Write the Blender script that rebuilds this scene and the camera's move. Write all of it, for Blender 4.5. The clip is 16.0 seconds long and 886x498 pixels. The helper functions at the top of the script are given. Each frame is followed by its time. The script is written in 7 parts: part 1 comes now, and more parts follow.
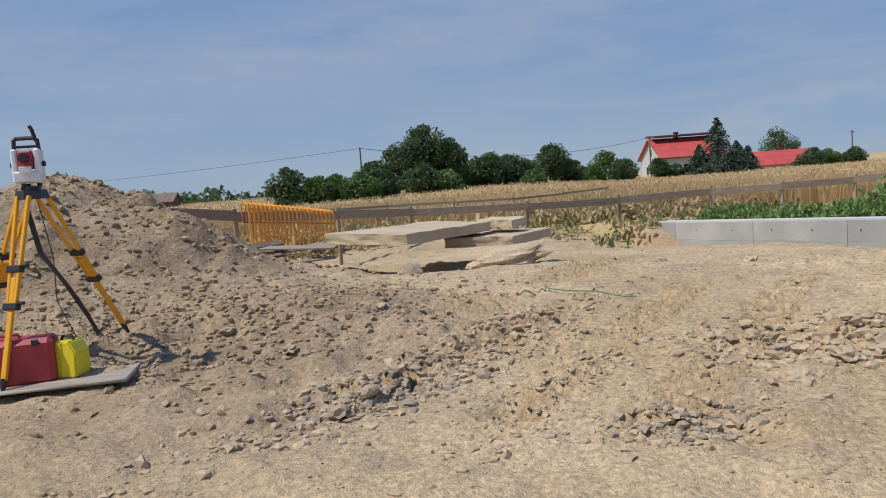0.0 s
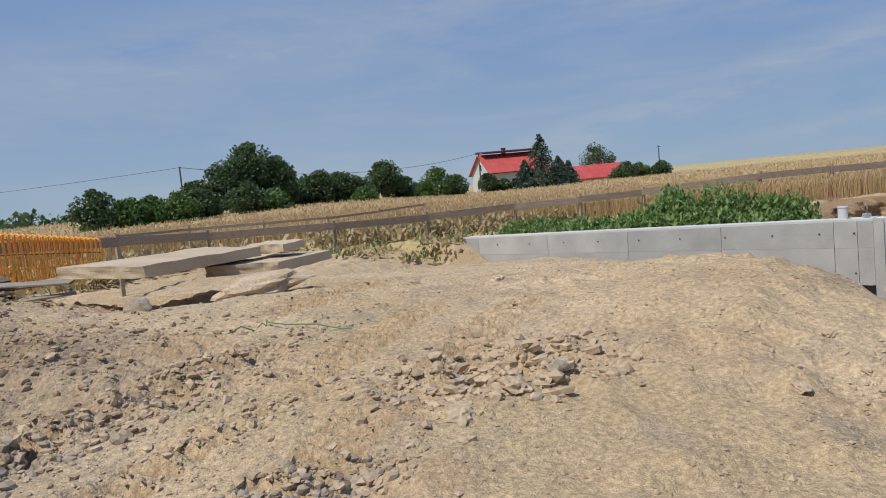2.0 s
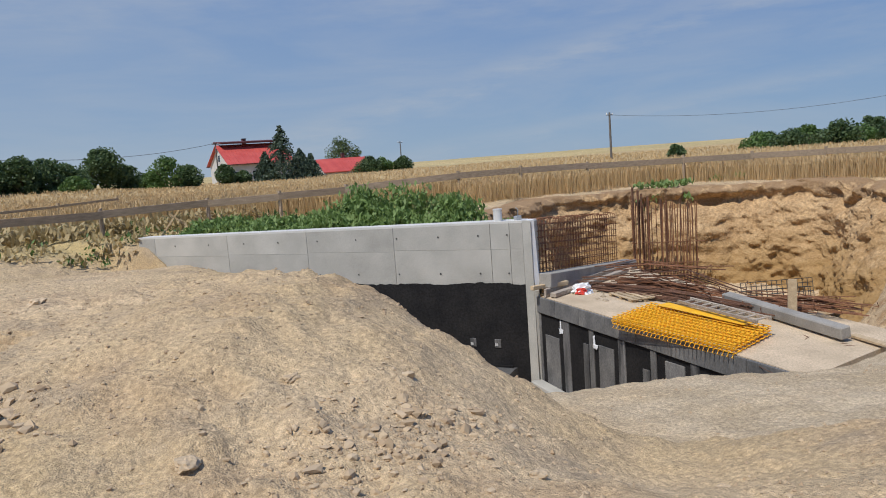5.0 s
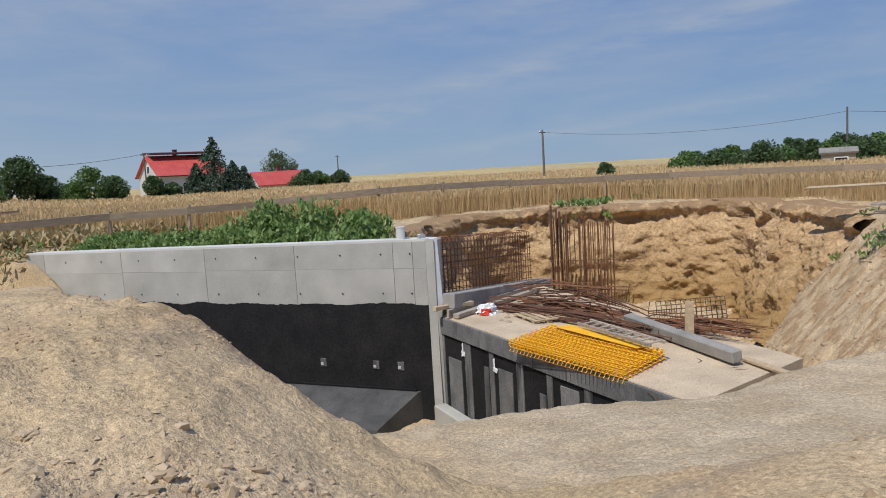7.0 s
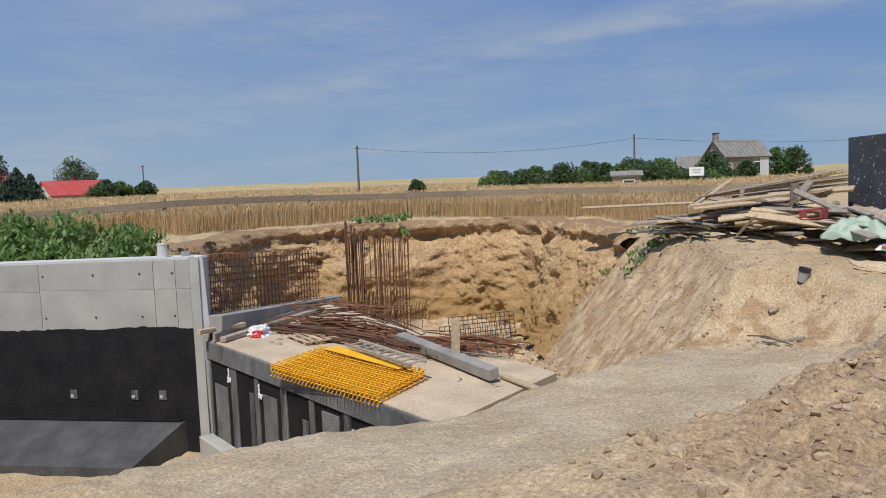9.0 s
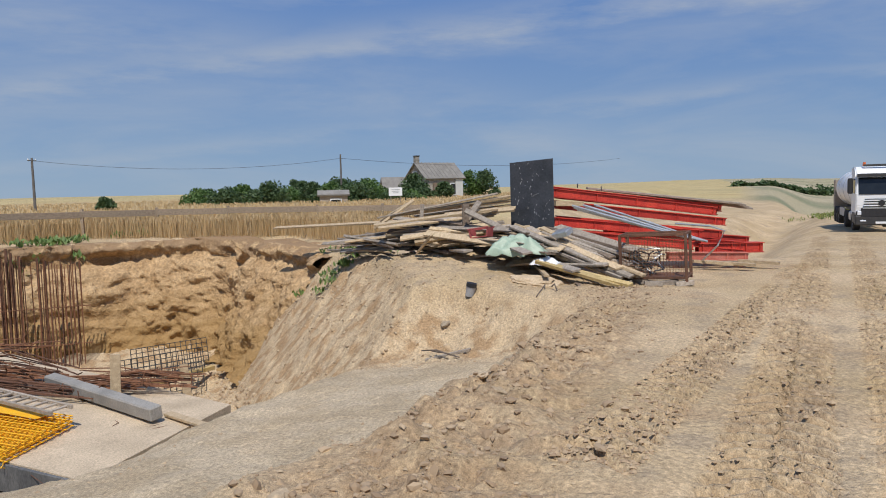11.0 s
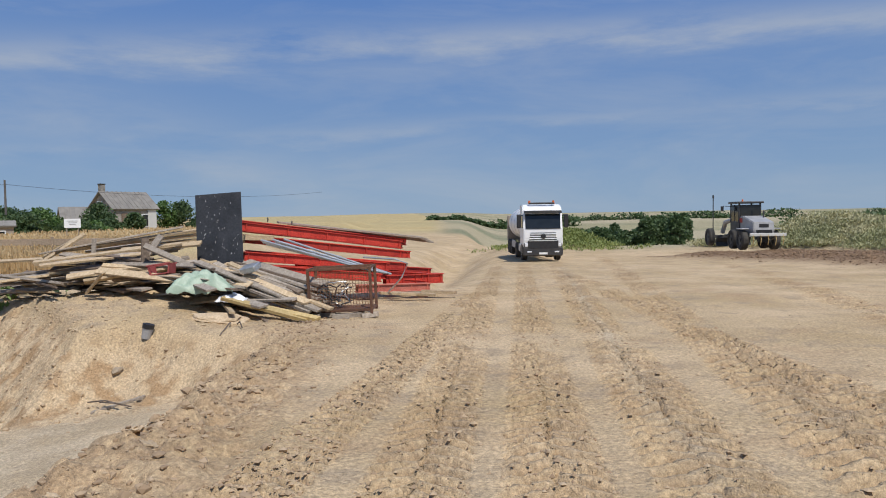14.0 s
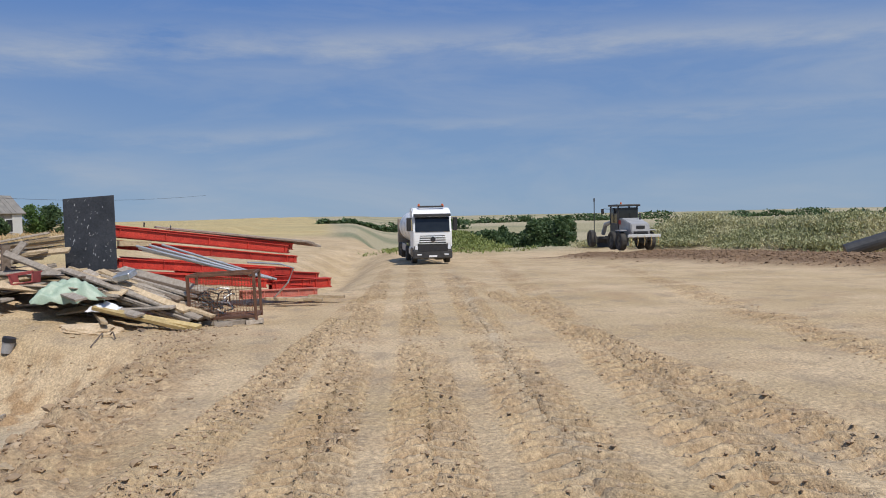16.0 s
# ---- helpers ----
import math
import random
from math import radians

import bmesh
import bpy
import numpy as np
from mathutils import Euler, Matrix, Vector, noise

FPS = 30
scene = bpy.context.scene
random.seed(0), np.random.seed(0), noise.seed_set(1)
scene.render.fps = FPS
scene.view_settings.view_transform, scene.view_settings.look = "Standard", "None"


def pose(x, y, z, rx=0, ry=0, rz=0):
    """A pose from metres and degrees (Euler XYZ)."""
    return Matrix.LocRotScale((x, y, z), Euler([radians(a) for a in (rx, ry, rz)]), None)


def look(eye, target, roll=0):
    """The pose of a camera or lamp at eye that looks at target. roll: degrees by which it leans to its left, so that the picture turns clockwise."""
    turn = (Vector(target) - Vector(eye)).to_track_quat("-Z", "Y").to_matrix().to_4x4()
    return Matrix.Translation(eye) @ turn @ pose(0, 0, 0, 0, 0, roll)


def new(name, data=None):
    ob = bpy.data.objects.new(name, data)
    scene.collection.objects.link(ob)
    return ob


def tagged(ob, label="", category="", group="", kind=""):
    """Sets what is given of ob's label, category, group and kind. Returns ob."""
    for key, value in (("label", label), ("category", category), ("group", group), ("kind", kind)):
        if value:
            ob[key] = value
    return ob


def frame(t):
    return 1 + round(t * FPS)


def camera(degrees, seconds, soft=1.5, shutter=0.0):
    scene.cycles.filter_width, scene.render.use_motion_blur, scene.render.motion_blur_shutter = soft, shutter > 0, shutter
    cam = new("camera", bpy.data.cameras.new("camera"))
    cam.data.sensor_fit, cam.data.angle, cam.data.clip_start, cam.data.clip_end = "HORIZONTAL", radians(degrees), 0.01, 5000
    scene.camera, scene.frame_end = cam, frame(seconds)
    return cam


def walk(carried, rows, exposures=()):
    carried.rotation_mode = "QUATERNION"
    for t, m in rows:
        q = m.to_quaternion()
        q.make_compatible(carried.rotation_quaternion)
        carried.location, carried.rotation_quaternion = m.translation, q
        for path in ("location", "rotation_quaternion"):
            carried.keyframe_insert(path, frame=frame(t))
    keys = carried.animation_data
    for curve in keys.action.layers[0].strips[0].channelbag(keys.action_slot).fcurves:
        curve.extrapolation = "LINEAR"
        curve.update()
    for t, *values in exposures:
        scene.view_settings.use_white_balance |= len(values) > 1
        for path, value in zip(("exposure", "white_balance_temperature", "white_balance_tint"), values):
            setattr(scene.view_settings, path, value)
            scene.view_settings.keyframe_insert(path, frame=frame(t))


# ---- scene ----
cam = camera(62.2, 16.0, 1.0)
METRES, EYE, TILT, LEAN, TURN = 7.5, 1.55, 5.8, -3.4, 0.0
ROWS = [
    (0.0, 0.0, 0.0, 0.0, -1.46, -10.87, 7.61),
    (0.5, 0.043, 0.0093, -0.0036, -3.7, -10.63, 7.6),
    (1.0, 0.0842, 0.0263, -0.0102, -6.9, -10.55, 7.55),
    (1.5, 0.1291, 0.0475, -0.0127, -10.35, -10.68, 7.5),
    (2.0, 0.1797, 0.053, -0.0205, -13.76, -11.21, 7.44),
    (2.5, 0.235, 0.0554, -0.0257, -18.25, -12.18, 6.95),
    (3.0, 0.2963, 0.0689, -0.0345, -22.79, -12.75, 6.35),
    (3.5, 0.3519, 0.0758, -0.0404, -26.05, -13.1, 5.9),
    (4.0, 0.4044, 0.0782, -0.0411, -28.72, -13.4, 5.17),
    (6.5, 0.608, 0.0774, -0.0574, -35.37, -13.16, 2.93),
    (7.0, 0.6411, 0.0749, -0.0601, -36.55, -12.77, 2.67),
    (7.5, 0.6803, 0.0594, -0.0634, -38.22, -12.46, 2.48),
    (8.0, 0.716, 0.045, -0.0653, -41.39, -12.24, 1.7),
    (8.5, 0.7582, 0.0356, -0.0696, -45.5, -12.07, 0.66),
    (9.0, 0.791, 0.0246, -0.0703, -49.8, -11.86, -0.19),
    (9.5, 0.8227, 0.0066, -0.0719, -54.85, -11.55, -0.79),
    (12.0, 0.9039, -0.0499, -0.0687, -81.5, -8.18, -4.54),
    (12.5, 0.9052, -0.0641, -0.0657, -85.56, -7.4, -5.14),
    (13.0, 0.9052, -0.0708, -0.0642, -88.99, -6.7, -5.39),
    (13.5, 0.9042, -0.074, -0.0632, -91.7, -6.13, -5.33),
    (14.0, 0.9026, -0.0766, -0.0626, -94.07, -5.62, -5.24),
    (14.5, 0.9009, -0.0801, -0.062, -96.38, -5.28, -5.24),
    (15.0, 0.8983, -0.0848, -0.0613, -98.41, -5.22, -5.26),
    (15.5, 0.8955, -0.0879, -0.061, -100.41, -5.02, -5.28),
    (16.0, 0.8998, -0.0892, -0.0608, -102.56, -4.58, -5.36),
]
walk(cam, [(t, pose(0, 0, EYE, TILT, LEAN, TURN) @ pose(METRES * x, METRES * y, METRES * z, 90 + pitch, roll, yaw)) for t, x, y, z, yaw, pitch, roll in ROWS])

# ---- light ----
SUN_AZ = math.atan2(-0.93, -0.36)      # towards the sun, from +y clockwise
SUN_EL = radians(58)
world = bpy.data.worlds.new("sky")
scene.world = world
world.use_nodes = True
wn, wl = world.node_tree.nodes, world.node_tree.links
wn.clear()
sky = wn.new("ShaderNodeTexSky")
sky.sky_type, sky.sun_disc = "NISHITA", False
sky.sun_elevation, sky.sun_rotation = SUN_EL, SUN_AZ
sky.air_density, sky.dust_density, sky.ozone_density, sky.altitude = 1.0, 0.1, 2.5, 1300
wtc = wn.new("ShaderNodeTexCoord")
wmap = wn.new("ShaderNodeMapping")
wmap.inputs["Scale"].default_value = (1.3, 1.9, 9.0)
wmap.inputs["Rotation"].default_value = (radians(7), radians(-4), radians(20))
cirrus = wn.new("ShaderNodeTexNoise")
cirrus.inputs["Scale"].default_value, cirrus.inputs["Detail"].default_value, cirrus.inputs["Roughness"].default_value = 1.5, 9, 0.6
cirrus.inputs["Distortion"].default_value = 0.5
cramp = wn.new("ShaderNodeMapRange")
cramp.inputs["From Min"].default_value, cramp.inputs["From Max"].default_value = 0.42, 0.74
cramp.inputs["To Max"].default_value = 0.36
cmix = wn.new("ShaderNodeMix")
cmix.data_type = "RGBA"
cmix.inputs["B"].default_value = (6.0, 6.5, 7.2, 1)
bg = wn.new("ShaderNodeBackground")
bg.inputs["Strength"].default_value = 0.075
wout = wn.new("ShaderNodeOutputWorld")
wl.new(wtc.outputs["Generated"], wmap.inputs["Vector"])
wl.new(wmap.outputs["Vector"], cirrus.inputs["Vector"])
wl.new(cirrus.outputs["Fac"], cramp.inputs["Value"])


def wmath(op, *vals):
    """A math node of the sky."""
    nd = wn.new("ShaderNodeMath")
    nd.operation = op
    for i, val in enumerate(vals):
        if isinstance(val, (int, float)):
            nd.inputs[i].default_value = val
        else:
            wl.new(val, nd.inputs[i])
    return nd.outputs[0]


# two long cirrus streaks over the eastern sky, by bearing and height in degrees
wdirn = wn.new("ShaderNodeSeparateXYZ")
wl.new(wtc.outputs["Generated"], wdirn.inputs["Vector"])
bearing = wmath("MULTIPLY", wmath("ARCTAN2", wdirn.outputs["X"], wdirn.outputs["Y"]), 57.3)
height = wmath("MULTIPLY", wmath("ARCSINE", wdirn.outputs["Z"]), 57.3)
wisp = wn.new("ShaderNodeTexNoise")
wisp.inputs["Scale"].default_value, wisp.inputs["Detail"].default_value, wisp.inputs["Roughness"].default_value = 5.0, 8, 0.62
wmap2 = wn.new("ShaderNodeMapping")
wmap2.inputs["Scale"].default_value = (1.0, 1.0, 5.0)
wl.new(wtc.outputs["Generated"], wmap2.inputs["Vector"])
wl.new(wmap2.outputs["Vector"], wisp.inputs["Vector"])
wobble = wmath("MULTIPLY", wmath("SUBTRACT", wisp.outputs["Fac"], 0.5), 3.0)
streaks = cramp.outputs["Result"]
for centre, bend, peak, wide, amount in ((103.0, 0.0016, 13.3, 1.5, 0.62), (125.0, 0.0008, 7.6, 0.75, 0.4), (20.0, 0.003, 13.5, 3.2, 0.42)):
    off = wmath("SUBTRACT", bearing, centre)
    line = wmath("SUBTRACT", peak, wmath("MULTIPLY", wmath("MULTIPLY", off, off), bend))
    gap = wmath("DIVIDE", wmath("SUBTRACT", wmath("ADD", height, wobble), line), wide)
    bell = wmath("EXPONENT", wmath("MULTIPLY", wmath("MULTIPLY", gap, gap), -1.0))
    thin = wn.new("ShaderNodeMapRange")
    thin.inputs["From Min"].default_value, thin.inputs["From Max"].default_value = 0.30, 0.66
    wl.new(wisp.outputs["Fac"], thin.inputs["Value"])
    streaks = wmath("MAXIMUM", streaks, wmath("MULTIPLY", wmath("MULTIPLY", bell, thin.outputs["Result"]), amount))
wl.new(streaks, cmix.inputs["Factor"])
tint = wn.new("ShaderNodeMix")
tint.data_type, tint.blend_type = "RGBA", "MULTIPLY"
tint.inputs["Factor"].default_value = 1.0
tint.inputs["B"].default_value = (0.90, 0.96, 1.06, 1)
wl.new(sky.outputs["Color"], tint.inputs["A"])
# paler towards the horizon, deeper blue above
wsep = wn.new("ShaderNodeSeparateXYZ")
wl.new(wtc.outputs["Generated"], wsep.inputs["Vector"])
wgrad = wn.new("ShaderNodeValToRGB")
wgrad.color_ramp.elements[0].color = (3.9, 5.3, 7.1, 1)
wgrad.color_ramp.elements[1].color = (1.5, 3.2, 7.4, 1)
wgrad.color_ramp.elements[1].position = 0.5
wl.new(wsep.outputs["Z"], wgrad.inputs["Fac"])
wdeep = wn.new("ShaderNodeValToRGB")
wdeep.color_ramp.elements[0].color = (3.0, 4.6, 6.9, 1)
wdeep.color_ramp.elements[1].color = (0.75, 2.3, 7.0, 1)
wdeep.color_ramp.elements[1].position = 0.42
wl.new(wsep.outputs["Z"], wdeep.inputs["Fac"])
waway = wn.new("ShaderNodeMapRange")
waway.inputs["From Min"].default_value, waway.inputs["From Max"].default_value = 0.1, 0.95
wl.new(wsep.outputs["X"], waway.inputs["Value"])
wside_mix = wn.new("ShaderNodeMix")
wside_mix.data_type = "RGBA"
wl.new(waway.outputs["Result"], wside_mix.inputs["Factor"])
wl.new(wgrad.outputs["Color"], wside_mix.inputs["A"])
wl.new(wdeep.outputs["Color"], wside_mix.inputs["B"])
wblend = wn.new("ShaderNodeMix")
wblend.data_type = "RGBA"
wblend.inputs["Factor"].default_value = 0.88
wl.new(tint.outputs["Result"], wblend.inputs["A"])
wl.new(wside_mix.outputs["Result"], wblend.inputs["B"])
wl.new(wblend.outputs["Result"], cmix.inputs["A"])
wl.new(cmix.outputs["Result"], bg.inputs["Color"])
wl.new(bg.outputs["Background"], wout.inputs["Surface"])
sun = new("sun", bpy.data.lights.new("sun", "SUN"))
sun.data.energy, sun.data.angle, sun.data.color = 3.8, radians(0.55), (1.0, 0.96, 0.90)
sun.matrix_world = look((-0.93 * 60, -0.36 * 60, 60 * math.tan(SUN_EL)), (0, 0, 0))
scene.view_settings.exposure = 0.0


# ---- materials ----
def mat(name, c1, c2, scale=3.0, rough=0.8, metal=0.0, bump=0.3, fine=40.0, vary=0.25, spread=0.5, coords="Object", stretch=(1, 1, 1)):
    """Two colours mixed at a coarse scale, a fine grain over them, random tone per object, and relief."""
    m = bpy.data.materials.new(name)
    m.use_nodes = True
    n, l = m.node_tree.nodes, m.node_tree.links
    b = n["Principled BSDF"]
    tc, mp = n.new("ShaderNodeTexCoord"), n.new("ShaderNodeMapping")
    mp.inputs["Scale"].default_value = stretch
    l.new(tc.outputs[coords], mp.inputs["Vector"])
    a, f = n.new("ShaderNodeTexNoise"), n.new("ShaderNodeTexNoise")
    a.inputs["Scale"].default_value, a.inputs["Detail"].default_value = scale, 6
    f.inputs["Scale"].default_value, f.inputs["Detail"].default_value = fine, 4
    info = n.new("ShaderNodeObjectInfo")
    shift = n.new("ShaderNodeVectorMath")
    shift.operation = "MULTIPLY_ADD"
    shift.inputs[1].default_value = (1, 1, 1)
    l.new(mp.outputs["Vector"], shift.inputs[0])
    cmb = n.new("ShaderNodeMath")
    cmb.operation, cmb.inputs[1].default_value = "MULTIPLY", 37.0
    l.new(info.outputs["Random"], cmb.inputs[0])
    l.new(cmb.outputs[0], shift.inputs[2])
    for t in (a, f):
        l.new(shift.outputs[0], t.inputs["Vector"])
    r = n.new("ShaderNodeMapRange")
    r.inputs["From Min"].default_value, r.inputs["From Max"].default_value = 0.5 - spread / 2.5, 0.5 + spread / 2.5
    l.new(a.outputs["Fac"], r.inputs["Value"])
    mx = n.new("ShaderNodeMix")
    mx.data_type = "RGBA"
    mx.inputs["A"].default_value, mx.inputs["B"].default_value = (*c1, 1), (*c2, 1)
    l.new(r.outputs["Result"], mx.inputs["Factor"])
    v = n.new("ShaderNodeMapRange")
    v.inputs["From Min"].default_value, v.inputs["From Max"].default_value = 0.3, 0.7
    v.inputs["To Min"].default_value, v.inputs["To Max"].default_value = 1 - vary, 1 + vary
    l.new(f.outputs["Fac"], v.inputs["Value"])
    tone = n.new("ShaderNodeMapRange")
    tone.inputs["To Min"].default_value, tone.inputs["To Max"].default_value = 1 - vary * 0.7, 1 + vary * 0.7
    l.new(info.outputs["Random"], tone.inputs["Value"])
    mul = n.new("ShaderNodeMath")
    mul.operation = "MULTIPLY"
    l.new(v.outputs["Result"], mul.inputs[0])
    l.new(tone.outputs["Result"], mul.inputs[1])
    sc = n.new("ShaderNodeVectorMath")
    sc.operation = "SCALE"
    l.new(mx.outputs["Result"], sc.inputs[0])
    l.new(mul.outputs[0], sc.inputs["Scale"])
    l.new(sc.outputs[0], b.inputs["Base Color"])
    b.inputs["Roughness"].default_value, b.inputs["Metallic"].default_value = rough, metal
    if bump:
        bp = n.new("ShaderNodeBump")
        bp.inputs["Strength"].default_value, bp.inputs["Distance"].default_value = bump, 0.01
        l.new(f.outputs["Fac"], bp.inputs["Height"])
        l.new(bp.outputs["Normal"], b.inputs["Normal"])
    return m


def leaf_mat(name, c1, c2, rough=0.6, trans=0.25):
    """Foliage or straw: each leaf its own tone, some light through it."""
    m = bpy.data.materials.new(name)
    m.use_nodes = True
    n, l = m.node_tree.nodes, m.node_tree.links
    b = n["Principled BSDF"]
    g = n.new("ShaderNodeNewGeometry")
    mx = n.new("ShaderNodeMix")
    mx.data_type = "RGBA"
    mx.inputs["A"].default_value, mx.inputs["B"].default_value = (*c1, 1), (*c2, 1)
    l.new(g.outputs["Random Per Island"], mx.inputs["Factor"])
    l.new(mx.outputs["Result"], b.inputs["Base Color"])
    b.inputs["Roughness"].default_value = rough
    t = n.new("ShaderNodeBsdfTranslucent")
    l.new(mx.outputs["Result"], t.inputs["Color"])
    ms = n.new("ShaderNodeMixShader")
    ms.inputs[0].default_value = trans
    l.new(b.outputs[0], ms.inputs[1])
    l.new(t.outputs[0], ms.inputs[2])
    l.new(ms.outputs[0], n["Material Output"].inputs["Surface"])
    return m


CONCRETE = mat("concrete", (0.36, 0.35, 0.315), (0.48, 0.465, 0.42), 1.3, 0.85, bump=0.3, fine=45, vary=0.11)
OLD_CONCRETE = mat("weathered_concrete", (0.47, 0.365, 0.235), (0.58, 0.46, 0.31), 1.6, 0.9, bump=0.5, fine=45, vary=0.15)
SUNLIT_TOP = mat("sunlit_top_concrete", (0.52, 0.51, 0.48), (0.60, 0.59, 0.555), 1.2, 0.85, bump=0.2, fine=50, vary=0.06)
TAR = mat("bitumen_coating", (0.012, 0.012, 0.013), (0.022, 0.021, 0.021), 1.5, 0.55, bump=0.35, fine=25, vary=0.3)
TAR.node_tree.nodes["Principled BSDF"].inputs["Roughness"].default_value = 0.9
TAR.node_tree.nodes["Principled BSDF"].inputs["Specular IOR Level"].default_value = 0.15
TAR_THIN = mat("smeared_bitumen", (0.03, 0.031, 0.033), (0.20, 0.195, 0.19), 2.2, 0.7, bump=0.3, fine=30, vary=0.35, stretch=(3, 3, 0.5))
GREY_BOARD = mat("grey_insulation", (0.09, 0.09, 0.09), (0.20, 0.195, 0.185), 2.5, 0.8, bump=0.3, fine=40, vary=0.25, stretch=(1, 1, 0.6))
FOOTING = mat("tarred_footing", (0.045, 0.045, 0.046), (0.095, 0.093, 0.09), 2.0, 0.8, bump=0.4, fine=30, vary=0.25)
FOAM = mat("white_foam", (0.62, 0.63, 0.64), (0.72, 0.72, 0.72), 4, 0.8, bump=0.1, vary=0.05)
PVC = mat("grey_pvc", (0.62, 0.62, 0.60), (0.7, 0.7, 0.68), 4, 0.5, bump=0.0, vary=0.04)
RUST = mat("rusty_steel", (0.14, 0.055, 0.025), (0.26, 0.12, 0.06), 9, 0.85, bump=0.4, fine=90, vary=0.3)
DARK_RUST = mat("dark_rusty_steel", (0.09, 0.045, 0.028), (0.17, 0.08, 0.045), 9, 0.85, bump=0.4, fine=90, vary=0.3)
ORANGE_BAR = mat("orange_coated_bar", (0.72, 0.27, 0.02), (0.85, 0.38, 0.03), 5, 0.6, bump=0.1, vary=0.12)
YELLOW_BAR = mat("yellow_coated_bar", (0.82, 0.40, 0.01), (0.90, 0.50, 0.02), 5, 0.6, bump=0.1, vary=0.1)
WOOD = mat("raw_timber", (0.40, 0.29, 0.17), (0.56, 0.43, 0.27), 3, 0.8, bump=0.35, fine=60, vary=0.28, stretch=(0.6, 6, 6))
GREY_WOOD = mat("weathered_timber", (0.27, 0.22, 0.17), (0.42, 0.36, 0.29), 3, 0.85, bump=0.4, fine=60, vary=0.3, stretch=(0.6, 6, 6))
FENCE_WOOD = mat("brown_fence_timber", (0.25, 0.19, 0.13), (0.37, 0.29, 0.21), 3, 0.85, bump=0.4, fine=60, vary=0.25, stretch=(0.6, 6, 6))
DARK_WOOD = mat("dark_timber", (0.12, 0.085, 0.06), (0.22, 0.165, 0.12), 3, 0.85, bump=0.4, fine=60, vary=0.3, stretch=(0.6, 6, 6))
YELLOW_WOOD = mat("yellow_formwork_timber", (0.46, 0.33, 0.13), (0.58, 0.43, 0.20), 3, 0.7, bump=0.25, vary=0.2, stretch=(0.6, 6, 6))
RED_STEEL = mat("red_painted_steel", (0.40, 0.025, 0.016), (0.58, 0.06, 0.035), 2.5, 0.55, bump=0.2, fine=35, vary=0.35)
PALE_RED = mat("faded_red_steel", (0.48, 0.12, 0.08), (0.6, 0.22, 0.16), 3, 0.65, bump=0.2, vary=0.2)
GALV = mat("galvanised_steel", (0.42, 0.43, 0.43), (0.58, 0.58, 0.57), 6, 0.42, 0.7, bump=0.1, vary=0.15)
BLACK_BOARD = mat("black_film_plywood", (0.028, 0.03, 0.034), (0.05, 0.052, 0.057), 2.5, 0.5, bump=0.15, fine=30, vary=0.3)
SCRATCH = mat("bare_scratch", (0.45, 0.45, 0.44), (0.55, 0.54, 0.52), 8, 0.8, bump=0, vary=0.1)
TARP = mat("pale_green_tarpaulin", (0.27, 0.36, 0.26), (0.40, 0.48, 0.37), 3, 0.5, bump=0.15, vary=0.1)
BLACK = mat("black_plastic", (0.016, 0.016, 0.017), (0.028, 0.028, 0.03), 6, 0.5, bump=0.1, vary=0.15)
TYRE = mat("dusty_rubber", (0.03, 0.028, 0.026), (0.075, 0.068, 0.058), 4, 0.9, bump=0.2, vary=0.2)
TRIPOD_Y = mat("yellow_lacquered_wood", (0.78, 0.34, 0.01), (0.84, 0.42, 0.02), 4, 0.42, bump=0.05, vary=0.06)
CASE_RED = mat("red_hard_plastic", (0.36, 0.03, 0.04), (0.45, 0.05, 0.06), 5, 0.5, bump=0.1, vary=0.08)
CASE_YEL = mat("yellow_hard_plastic", (0.68, 0.55, 0.02), (0.76, 0.62, 0.03), 5, 0.5, bump=0.1, vary=0.08)
WHITE = mat("white_paint", (0.76, 0.77, 0.77), (0.82, 0.82, 0.81), 2, 0.4, bump=0.03, vary=0.04)
PLASTER = mat("white_plaster", (0.52, 0.52, 0.49), (0.62, 0.61, 0.58), 0.8, 0.9, bump=0.2, vary=0.06)
ROOF = mat("red_sheet_roof", (0.44, 0.06, 0.05), (0.54, 0.10, 0.08), 0.8, 0.55, bump=0.1, vary=0.08)
ROOF_DARK = mat("dark_red_fascia", (0.10, 0.03, 0.03), (0.14, 0.045, 0.04), 1, 0.6, vary=0.1)
STONE = mat("field_stone_wall", (0.22, 0.20, 0.17), (0.40, 0.37, 0.32), 2.2, 0.9, bump=0.5, fine=10, vary=0.3)
SLATE = mat("grey_fibre_roof", (0.19, 0.175, 0.155), (0.27, 0.25, 0.22), 1.5, 0.9, bump=0.3, vary=0.12)
GREY_STEEL = mat("grey_machine_paint", (0.30, 0.30, 0.30), (0.40, 0.39, 0.38), 2, 0.5, bump=0.05, vary=0.1)
DARK_STEEL = mat("dark_machine_paint", (0.03, 0.03, 0.032), (0.06, 0.058, 0.055), 3, 0.5, bump=0.1, vary=0.15)
GLASS_DARK = mat("tinted_glass", (0.012, 0.015, 0.018), (0.02, 0.024, 0.028), 2, 0.06, bump=0, vary=0.02)
LAMP_GLASS = mat("lamp_lens", (0.65, 0.67, 0.7), (0.75, 0.77, 0.8), 5, 0.15, bump=0, vary=0.02)
AMBER = mat("amber_lens", (0.6, 0.12, 0.02), (0.7, 0.16, 0.03), 5, 0.3, bump=0, vary=0.02)
CLOD = mat("dry_earth_clod", (0.39, 0.29, 0.18), (0.50, 0.385, 0.255), 3, 0.95, bump=0.7, fine=30, vary=0.22)
